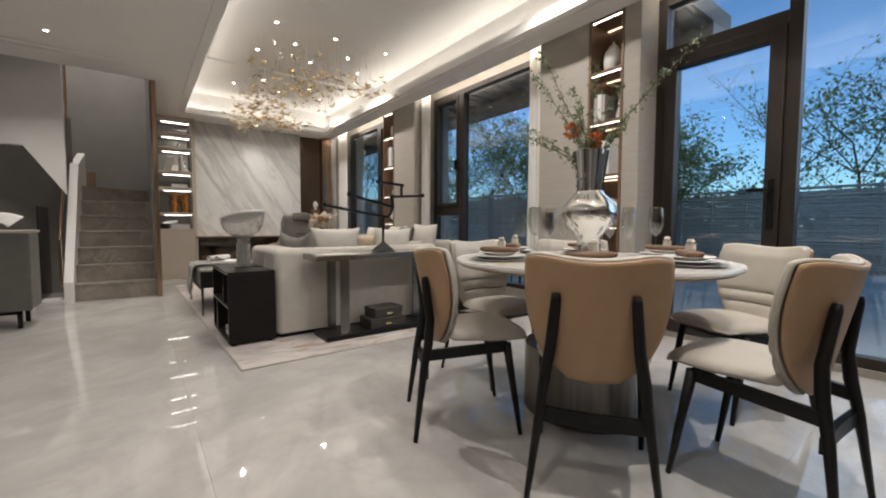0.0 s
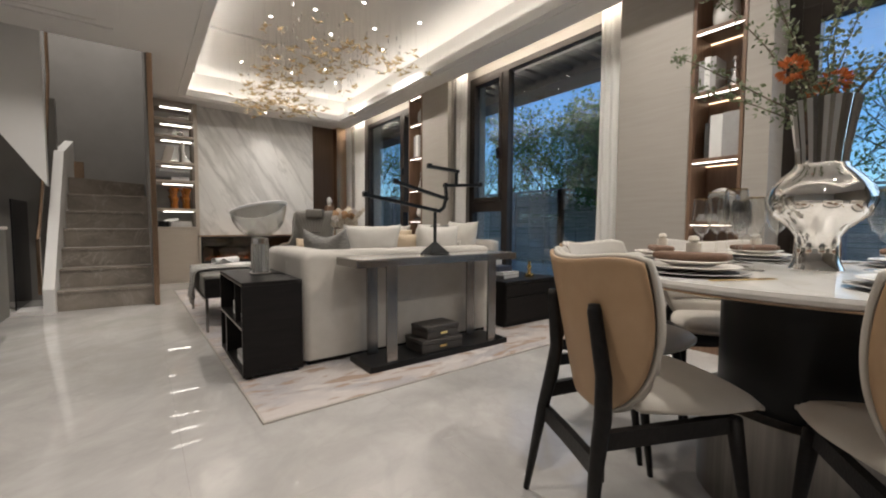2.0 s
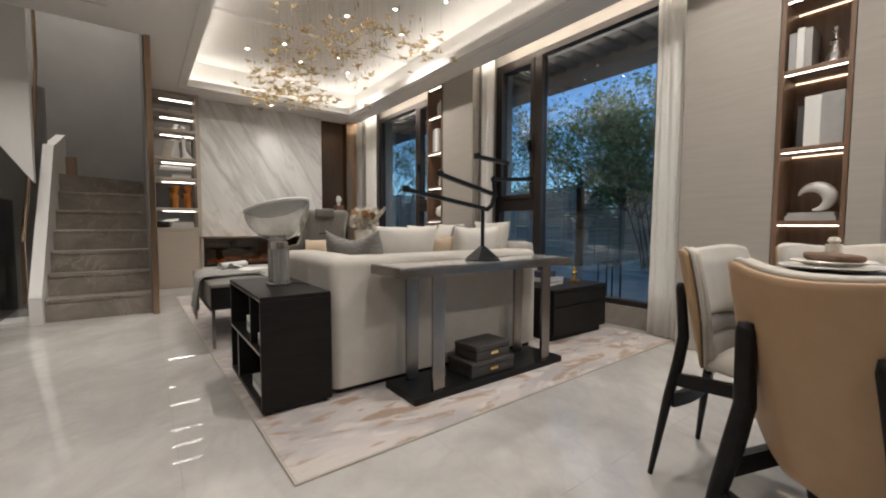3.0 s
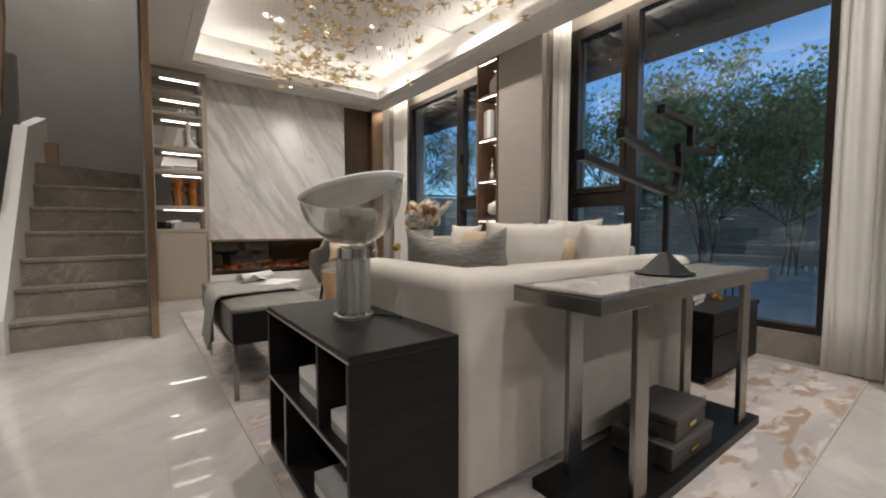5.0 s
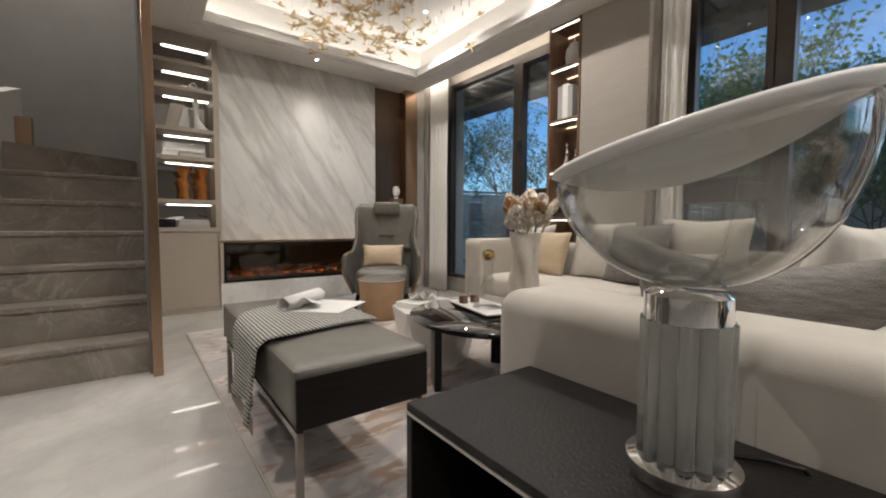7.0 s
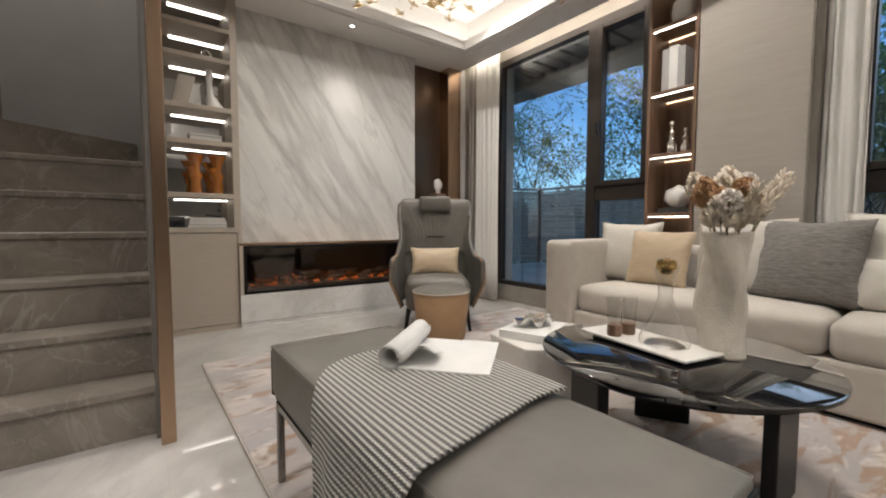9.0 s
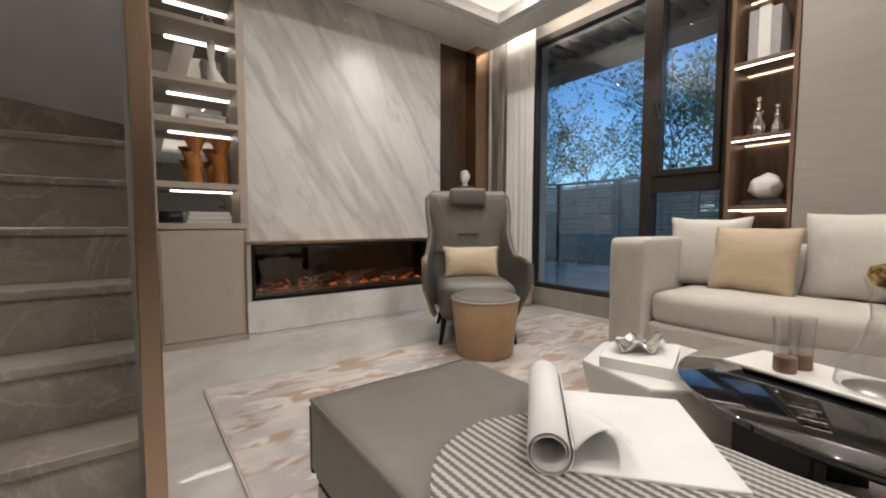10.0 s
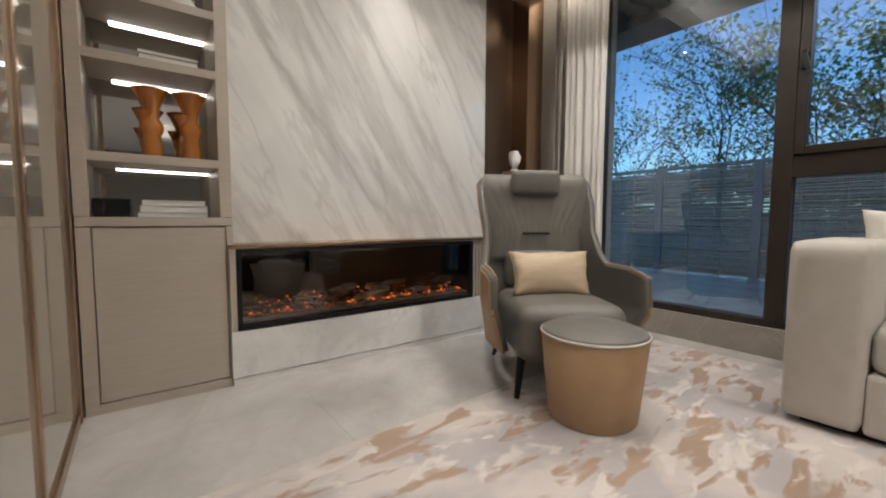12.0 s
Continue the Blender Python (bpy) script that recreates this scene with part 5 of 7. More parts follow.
storage_box(2.46, 3.90, 0.05, 0.34, 0.22, 0.085, 0)
storage_box(2.47, 3.90, 0.1355, 0.28, 0.19, 0.085, 3)

sc = thing("sculpture", "black metal abstract branching sculpture on the console", "sculpture", "", (2.48, 3.92, 0.707))
bm = bmesh.new()
vs = [bm.verts.new(p) for p in ((-0.085, -0.06, 0.008), (0.085, -0.06, 0.008), (0.085, 0.06, 0.008), (-0.085, 0.06, 0.008))]
vt = [bm.verts.new(p) for p in ((-0.012, -0.012, 0.085), (0.012, -0.012, 0.085), (0.012, 0.012, 0.085), (-0.012, 0.012, 0.085))]
bm.faces.new(vs[::-1])
bm.faces.new(vt)
for k in range(4):
    bm.faces.new((vs[k], vs[(k + 1) % 4], vt[(k + 1) % 4], vt[k]))
lathe([(0.105, 0), (0.105, 0.008)], 36, bm)
part("base", bm, M_blackmetal, sc)
part("stem", beam((0, 0, 0.08), (0, 0, 0.325), 0.016, 0.016), M_blackmetal, sc)
for a, b in (((-0.54, 0.0, 0.395), (0.04, 0.0, 0.305)), ((-0.32, 0.0, 0.49), (0.11, 0.0, 0.395)), ((0.075, 0.0, 0.49), (0.42, 0.0, 0.515)), ((-0.05, 0.0, 0.615), (0.21, 0.0, 0.60))):
    part("arm", beam(a, b, 0.024, 0.022), M_blackmetal, sc)
    e = Vector(a) if a[0] < 0 else Vector(b)
    part("end_cap", box(e.x - 0.015, e.x + 0.015, e.y - 0.015, e.y + 0.015, e.z - 0.013, e.z + 0.020, 0.003), M_blackmetal, sc)
for a, b in (((0.035, 0.0, 0.305), (0.075, 0.0, 0.335)), ((0.075, 0.0, 0.33), (0.095, 0.0, 0.40)), ((0.10, 0, 0.395), (0.09, 0, 0.49)), ((0.19, 0, 0.495), (0.19, 0, 0.60)), ((0.09, 0, 0.485), (0.09, 0, 0.51))):
    part("riser", beam(a, b, 0.016, 0.022), M_blackmetal, sc)

side = thing("side_table", "black stained wood cube side table with open compartments", "table", "", (0, 0, 0))
A, B, C, D, T = 1.25, 1.588, 4.075, 4.85, 0.58
part("top", boxes((A, B, C, D, T - 0.022, T), bevel=0.002), M_black, side)
part("bottom", boxes((A, B, C, D, 0.03, 0.052), bevel=0.002), M_black, side)
part("back_panel", boxes((B - 0.018, B, C + 0.018, D - 0.018, 0.052, T - 0.022)), M_black, side)
for y0 in (C, D - 0.018):
    part("end_panel", boxes((A, B, y0, y0 + 0.018, 0.052, T - 0.022), bevel=0.0015), M_black, side)
part("shelf", boxes((A + 0.001, B - 0.018, C + 0.018, D - 0.018, 0.30, 0.316)), M_black, side)
part("divider", boxes((A + 0.001, B - 0.018, 4.29, 4.306, 0.316, T - 0.022)), M_black, side)
part("divider", boxes((A + 0.001, B - 0.018, 4.62, 4.636, 0.052, 0.30)), M_black, side)
M_silver = material("satin_metal_edge", (0.45, 0.43, 0.41), 0.3, 1.0)
part("edge_trim", boxes((A - 0.002, A + 0.001, C, D, T - 0.02, T - 0.014), (A - 0.002, A + 0.001, C + 0.018, D - 0.018, 0.303, 0.313), (A - 0.002, A + 0.001, 4.622, 4.634, 0.052, 0.30)), M_silver, side, "thin metal edge line")
for x in (A + 0.02, B - 0.05):
    for y in (C + 0.02, D - 0.05):
        part("foot", box(x, x + 0.03, y, y + 0.03, RUG, 0.03), M_black, side)
for z, c, l in ((0.316, M_whitecover, "white hardback book stacked in the side table"), (0.345, M_greycover, "grey hardback book stacked in the side table"), (0.375, M_whitecover, "white hardback book stacked in the side table")):
    book(0, 1.29, 1.50, 4.33, 4.59, z, z + 0.028, c, l)
for z, c, l in ((0.316, M_greycover, "grey hardback book stacked in the side table"), (0.345, M_whitecover, "white hardback book stacked in the side table")):
    book(0, 1.28, 1.50, 4.10, 4.27, z, z + 0.028, c, l)
for z, c, l in ((0.052, M_whitecover, "white hardback book on the lowest compartment"), (0.085, M_greycover, "grey hardback book on the lowest compartment")):
    book(0, 1.28, 1.50, 4.16, 4.42, z, z + 0.03, c, l)
bd = thing("bead_chain", "short string of gold beads on the stacked books", "ornament", "", (1.36, 4.42, 0.405))
bm = bmesh.new()
for k in range(16):
    a = k / 16 * 2 * math.pi
    for v in bmesh.ops.create_icosphere(bm, subdivisions=2, radius=0.012)["verts"]:
        v.co += Vector((0.045 * math.cos(a), 0.06 * math.sin(a), 0.012 + 0.04 * max(0, math.sin(2 * a))))
part("beads", bm, M_gold, bd, "", True)

# table lamp: ribbed column, clear bowl, tilted white reflector
lp = thing("table_lamp", "table lamp with clear glass bowl on a ribbed glass column", "lamp", "", (1.435, 4.455, T))
M_clear = clear("clear_bowl_glass", (0.95, 0.95, 0.94), thin=True, base=0.08, power=2.6)
part("foot", lathe([(0.068, 0), (0.070, 0.004), (0.068, 0.018), (0.05, 0.024)], 36), M_chrome, lp, "chrome foot", True)
M_rib = material("ribbed_glass", (0.86, 0.86, 0.84), 0.06, 0.0, Transmission_Weight=0.88, IOR=1.45)
for k in range(14):
    a = 2 * math.pi * k / 14
    part("rib", tube([(0.046 * math.cos(a), 0.046 * math.sin(a), 0.024), (0.046 * math.cos(a), 0.046 * math.sin(a), 0.205)], 0.0105, 12), M_rib, lp, "", True)
part("core", lathe([(0.036, 0.024), (0.036, 0.205)], 24), material("frosted_core", (0.66, 0.65, 0.63), 0.3, 0.0, Transmission_Weight=0.6, IOR=1.4), lp, "", True)
part("collar", lathe([(0.052, 0.205), (0.052, 0.238), (0.042, 0.245)], 32), M_chrome, lp, "chrome collar", True)


def bowl(u, v):
    a = 2 * math.pi * u
    q = v ** 0.62
    r = 0.168 * math.sin(q * math.pi / 2) ** 0.92
    tilt = (0.42 * math.cos(a + 0.9)) * v ** 2
    return (r * math.cos(a), r * math.sin(a), 0.247 + 0.178 * (1 - math.cos(q * math.pi / 2)) + 0.168 * tilt * 0.62)


part("bowl", sheet(bowl, 56, 18, 0.004), M_clear, lp, "clear glass bowl", "all")


def dish(u, v):
    a = 2 * math.pi * u
    x, y, z = bowl(u, 1.0)
    k = 1.04 * v
    return (x * k, y * k, 0.425 + 0.168 * 0.42 * 0.62 * math.cos(a + 0.9) * k - 0.055 * (1 - v * v) + 0.012)


part("reflector", sheet(dish, 56, 10, 0.006), add_noise(material("white_reflector", (0.72, 0.71, 0.69), 0.45), (0.71, 0.70, 0.68), (0.73, 0.72, 0.70), (5, 5, 5)), lp, "white tilted reflector dish", "all")
part("cord", tube([(0.06, 0.0, 0.006), (0.11, -0.06, 0.006), (0.125, -0.10, 0.006), (0.128, -0.12, -0.02)], 0.004, 8), M_blackmetal, lp, "black cord")

# low black cabinet by the window
lc = thing("low_cabinet", "low black wood cabinet between the sofas and window", "cabinet", "", (0, 0, 0))
part("body", boxes((3.33, 4.04, 4.06, 4.72, 0.06, 0.40)), M_black, lc)
part("drawer_front", boxes((3.335, 4.035, 4.045, 4.058, 0.07, 0.28), bevel=0.002), M_black, lc)
part("drawer_front", boxes((3.335, 4.035, 4.045, 4.058, 0.29, 0.395), bevel=0.002), M_black, lc)
part("top", boxes((3.32, 4.05, 4.04, 4.74, 0.40, 0.425), bevel=0.002), M_black, lc)
part("plinth", boxes((3.36, 4.02, 4.09, 4.70, RUG, 0.06)), M_blackmetal, lc)
book(0, 3.42, 3.66, 4.2, 4.5, 0.425, 0.455, M_darkcover, "black hardback book on the low cabinet", 8)
book(0, 3.43, 3.66, 4.2, 4.5, 0.455, 0.485, M_greycover, "grey hardback book on the low cabinet", 4)
bx = thing("keepsake_box", "small navy box on stacked books", "box", "", (3.54, 4.33, 0.485))
part("body", box(-0.09, 0.09, -0.07, 0.07, 0, 0.05, 0.004), material("navy_leather", (0.02, 0.026, 0.045), 0.4), bx)
fg = thing("figurine", "small gold figurine on a round wooden base", "figurine", "", (3.80, 4.20, 0.425))
bm = lathe([(0.045, 0), (0.045, 0.03), (0.02, 0.035), (0.014, 0.06), (0.024, 0.09), (0.012, 0.115), (0.017, 0.135), (0.0, 0.155)], 20)
part("body", bm, M_gold, fg, "", True)

# lantern standing on the terrace
ln = thing("lantern", "black metal lantern frame standing on the terrace", "lantern", "", (5.05, 4.62, 0.06))
for x in (-0.09, 0.08):
    for y in (-0.09, 0.08):
        part("post", box(x, x + 0.012, y, y + 0.012, 0, 0.42), M_blackmetal, ln)
part("rail", ring(-0.09, 0.092, -0.09, 0.092, 0.012, 0.42, 0.432), M_blackmetal, ln)
part("base", box(-0.095, 0.097, -0.095, 0.097, -0.001, 0.012), M_blackmetal, ln)

# coffee tables
ct = thing("coffee_table", "round black glass coffee table on dark legs", "table", "coffee tables", (2.46, 5.87, RUG))
M_blackglass = material("black_glass", (0.006, 0.006, 0.007), 0.03, 0.0, Coat_Weight=1.0)
part("tabletop", lathe([(0.467, 0.388), (0.477, 0.392), (0.477, 0.404), (0.472, 0.408), (0.0, 0.408)], 80), M_blackglass, ct, "polished black glass top", True)
part("frame", lathe([(0.44, 0.37), (0.44, 0.388), (0.0, 0.388)], 64), M_blackmetal, ct)
for a in (30, 150, 270):
    x, y = 0.33 * math.cos(radians(a)), 0.33 * math.sin(radians(a))
    m = box(-0.11, 0.11, -0.02, 0.02, 0, 0.37, 0.006)
    bmesh.ops.rotate(m, verts=m.verts, cent=(0, 0, 0), matrix=Matrix.Rotation(radians(a + 90), 3, "Z"))
    bmesh.ops.translate(m, verts=m.verts, vec=(x, y, 0))
    part("leg", m, M_blackmetal, ct)
hx = thing("coffee_table", "white lacquered faceted coffee table with tapered sides", "table", "coffee tables", (2.45, 6.425, RUG))
bm = bmesh.new()
tops, bots = [], []
for k in range(6):
    a = radians(17 + 60 * k)
    tops.append(bm.verts.new((0.30 * math.cos(a), 0.30 * math.sin(a), 0.35)))
    a2 = a + radians(12)
    bots.append(bm.verts.new((0.225 * math.cos(a2), 0.225 * math.sin(a2), 0.0)))
bm.faces.new(tops)
bm.faces.new(bots[::-1])
for k in range(6):
    q = [bots[k], bots[(k + 1) % 6], tops[(k + 1) % 6], tops[k]]
    bm.faces.new((q[0], q[1], q[2]))
    bm.faces.new((q[0], q[2], q[3]))
bmesh.ops.bevel(bm, geom=[e for e in bm.edges if e.verts[0] in tops and e.verts[1] in tops], offset=0.004, segments=2, affect="EDGES")
part("body", bm, M_whitestone, hx)
b = book(0, 2.245, 2.555, 6.375, 6.605, 0.362, 0.400, M_whitecover, "white hardback book on the white coffee table", 19)
sd = thing("silver_dish", "crumpled silver dish on a white book", "dish", "", (2.40, 6.50, 0.400), -20)
part("body", sheet(lambda u, v: (0.085 * v * math.cos(2 * math.pi * u) * 1.25, 0.065 * v * math.sin(2 * math.pi * u), 0.004 + 0.028 * v * v * (1 + 0.5 * math.sin(2 * math.pi * u * 5)) + 0.012 * math.sin(u * 40) * v), 60, 8, 0.004), M_chrome, sd, "", "all")

tr = thing("serving_tray", "white lacquer serving tray on the black coffee table", "tray", "", (2.452, 5.97, 0.421), 78)
part("plate", box(-0.24, 0.24, -0.11, 0.11, 0.012, 0.024, 0.005), M_whitestone, tr)
part("foot", box(-0.2, 0.2, -0.08, 0.08, 0, 0.012), M_blackmetal, tr)
M_thinglass = clear("stemware_glass", (0.985, 0.985, 0.98), thin=True, base=0.07, power=3.4)


def tumbler(x, y, z):
    g = thing("tumbler", "short clear tumbler with dark bronze base on the tray", "glass", "tumblers", (x, y, z))
    part("base", lathe([(0.026, 0), (0.028, 0.005), (0.028, 0.045), (0.0, 0.047)], 24), M_shelfwood, g, "dark bronze base", True)
    part("bowl", lathe([(0.028, 0.045), (0.033, 0.155), (0.031, 0.155), (0.026, 0.048)], 28, caps=False), M_thinglass, g, "", True)


tumbler(2.405, 6.075, 0.445)
tumbler(2.475, 6.055, 0.445)
dc = thing("carafe", "clear glass carafe with a gold ball stopper on the tray", "bottle", "", (2.43, 5.89, 0.445))
part("body", lathe([(0.075, 0), (0.088, 0.006), (0.085, 0.03), (0.06, 0.08), (0.034, 0.14), (0.024, 0.19), (0.030, 0.25), (0.042, 0.29), (0.039, 0.29), (0.028, 0.25), (0.022, 0.19), (0.032, 0.14)], 36, caps=False), M_thinglass, dc, "", True)
part("base_disc", lathe([(0.07, 0.002), (0.05, 0.012), (0.0, 0.014)], 30), M_silver, dc, "silver disc in the base", True)
part("stopper", lathe([(0.0, 0.262), (0.022, 0.27), (0.036, 0.295), (0.032, 0.318), (0.0, 0.33)], 28), M_gold, dc, "gold ball stopper", True)

fv = thing("flower_vase", "crumpled ivory ceramic vase with dried flowers", "vase", "", (2.575, 5.75, 0.421))
M_rough = add_noise(material("rough_ivory_ceramic", (0.60, 0.55, 0.47), 0.8), (0.54, 0.49, 0.41), (0.66, 0.61, 0.53), (20, 20, 20), bump=0.6, bump_scale=110, bump_dist=0.005)


def crumple(u, v):
    a = 2 * math.pi * u
    r = 0.078 + 0.012 * math.sin(3 * a + 5 * v) * math.sin(v * 3) + 0.010 * math.sin(2 * a + 9 * v)
    r *= 1.0 - 0.10 * math.exp(-((v - 0.55) / 0.15) ** 2)
    return (r * math.cos(a), r * math.sin(a), 0.45 * v)


part("body", sheet(crumple, 64, 44, 0.006), M_rough, fv, "", "all")
part("bottom", lathe([(0.07, 0.0), (0.07, 0.006)], 30), M_rough, fv)
M_dried = add_noise(material("dried_flower", (0.68, 0.61, 0.50), 0.9), (0.58, 0.49, 0.37), (0.80, 0.74, 0.65), (25, 25, 25))
M_driedtan = add_noise(material("dried_petal_tan", (0.48, 0.27, 0.13), 0.9), (0.40, 0.21, 0.09), (0.58, 0.38, 0.22), (25, 25, 25))
M_dstem = material("dried_stem", (0.25, 0.20, 0.12), 0.9)
rnd = random.Random(9)
M_driedwhite = add_noise(material("dried_white_bloom", (0.78, 0.73, 0.68), 0.9), (0.70, 0.63, 0.57), (0.84, 0.80, 0.75), (25, 25, 25))


def petal(bm, p, d, s, w, cup):
    """One cupped petal from p along d."""
    d = d.normalized()
    side = d.orthogonal().normalized()
    side = Matrix.Rotation(cup * 9, 3, d) @ side
    up = d.cross(side)
    rows = [(0.0, 0.25, 0.0), (0.45, 1.0, 0.10), (0.8, 0.85, 0.05), (1.0, 0.25, -0.08)]
    pts = [(bm.verts.new(p + d * s * q + side * w * k + up * s * h), bm.verts.new(p + d * s * q - side * w * k + up * s * h)) for q, k, h in rows]
    for (a1, a2), (b1, b2) in zip(pts, pts[1:]):
        bm.faces.new((a1, a2, b2, b1))


def bloom(kind, tip, lean):
    bm = bmesh.new()
    if kind == "ball":
        for j in range(150):
            d = Vector((rnd.gauss(0, 1), rnd.gauss(0, 1), rnd.gauss(0.2, 1))).normalized()
            petal(bm, tip + d * 0.024, d + Vector((rnd.gauss(0, 0.4), rnd.gauss(0, 0.4), rnd.gauss(0, 0.4))), 0.020, 0.009, rnd.random())
    elif kind == "cone":
        for ring in range(7):
            for j in range(13):
                q = 2 * math.pi * (j + 0.5 * ring) / 13
                out = Vector((math.cos(q), math.sin(q), 0))
                petal(bm, tip + lean * (-0.04 + 0.010 * ring) + out * (0.030 - 0.0035 * ring), lean * 1.3 + out * (0.75 - 0.12 * ring), 0.062, 0.013, rnd.random())
    else:
        for j in range(110):
            q = rnd.random()
            out = Vector((rnd.gauss(0, 1), rnd.gauss(0, 1), rnd.gauss(0, 0.6))).normalized()
            petal(bm, tip + lean * (0.17 * q - 0.08) + out * 0.004, lean + out * 0.55, 0.050 - 0.02 * q, 0.0045, rnd.random())
    return bm


for k, (turn, out, h, kind, mat) in enumerate(((200, 0.125, 0.555, "ball", M_driedwhite), (185, 0.09, 0.50, "cone", M_dried), (150, 0.07, 0.57, "cone", M_driedtan), (250, 0.06, 0.60, "ball", M_driedtan),
                                               (300, 0.045, 0.53, "ball", M_dried), (330, 0.08, 0.58, "ball", M_driedtan), (20, 0.05, 0.62, "cone", M_dried), (350, 0.11, 0.63, "ball", M_driedwhite), (325, 0.15, 0.59, "plume", M_dried),
                                               (310, 0.13, 0.55, "plume", M_dried), (60, 0.09, 0.56, "plume", M_dried), (100, 0.08, 0.60, "cone", M_dried), (230, 0.10, 0.52, "plume", M_dried), (340, 0.09, 0.51, "cone", M_dried))):
    a = radians(turn)
    tip = Vector((out * math.cos(a), out * math.sin(a), h))
    part("stem", tube([(0.012 * math.cos(a), 0.012 * math.sin(a), 0.25), (tip.x * 0.55, tip.y * 0.55, 0.42), tip], [0.003, 0.003, 0.002], 5), M_dstem, fv)
    part("flower_head", bloom(kind, tip, Vector((tip.x * 0.9, tip.y * 0.9, 0.16)).normalized()), mat, fv)

# sideboard in the hall
sb = thing("sideboard", "grey green lacquered sideboard on black metal legs", "cabinet", "", (-1.72, 5.83, 0))
part("body", box(0.0, 1.66, 0.0, 0.42, 0.16, 0.86, 0.01), add_noise(material("olive_grey_lacquer", (0.13, 0.125, 0.11), 0.4), (0.12, 0.115, 0.10), (0.14, 0.135, 0.12), (8, 8, 8), bump=0.05, bump_scale=300), sb)
part("top", box(-0.01, 1.67, -0.01, 0.43, 0.86, 0.885, 0.004), M_greige, sb)
for x in (0.05, 1.55):
    for y in (0.03, 0.35):
        part("leg", box(x, x + 0.035, y, y + 0.035, 0, 0.15, 0.003), M_blackmetal, sb)
part("rail", boxes((0.05, 1.585, 0.03, 0.065, 0.13, 0.158)), M_blackmetal, sb)
dish_ob = thing("shell_dish", "white shell dish on the sideboard", "dish", "", (-0.26, 6.02, 0.885))
part("body", sheet(lambda u, v: (0.10 * (u - 0.5) * 2 * (0.4 + v), 0.05 * (v - 0.5), 0.02 + 0.10 * v + 0.04 * math.cos((u - 0.5) * 3)), 20, 10, 0.006), M_ceramic, dish_ob, "", "all")

# ---- dining ----
TCX, TCY, TR, TZ = 2.56, 1.91, 0.665, 0.77
dt = thing("dining_table", "round marble dining table on a dark ribbed drum base", "table", "", (TCX, TCY, 0))
part("tabletop", lathe([(TR - 0.03, TZ - 0.028), (TR - 0.006, TZ - 0.02), (TR, TZ - 0.010), (TR - 0.003, TZ), (0, TZ)], 96), M_tabletop, dt, "cream marble top", True)
part("top_rim", lathe([(TR - 0.05, TZ - 0.036), (TR - 0.025, TZ - 0.032), (TR - 0.025, TZ - 0.027), (0, TZ - 0.027)], 96), M_bronze, dt)
M_drum = add_noise(material("smoked_bronze_metal", (0.19, 0.175, 0.16), 0.3, 0.9), (0.15, 0.138, 0.126), (0.24, 0.22, 0.20), (50, 50, 1.5), bump=0.03, bump_scale=200)
part("drum", lathe([(0.27, 0.0), (0.30, 0.003), (0.30, 0.33), (0.29, 0.335), (0.0, 0.335)], 64), M_drum, dt, "smoked bronze drum", True)
part("column", lathe([(0.245, 0.335), (0.245, TZ - 0.036)], 64), M_blackmetal, dt, "black upper column", True)


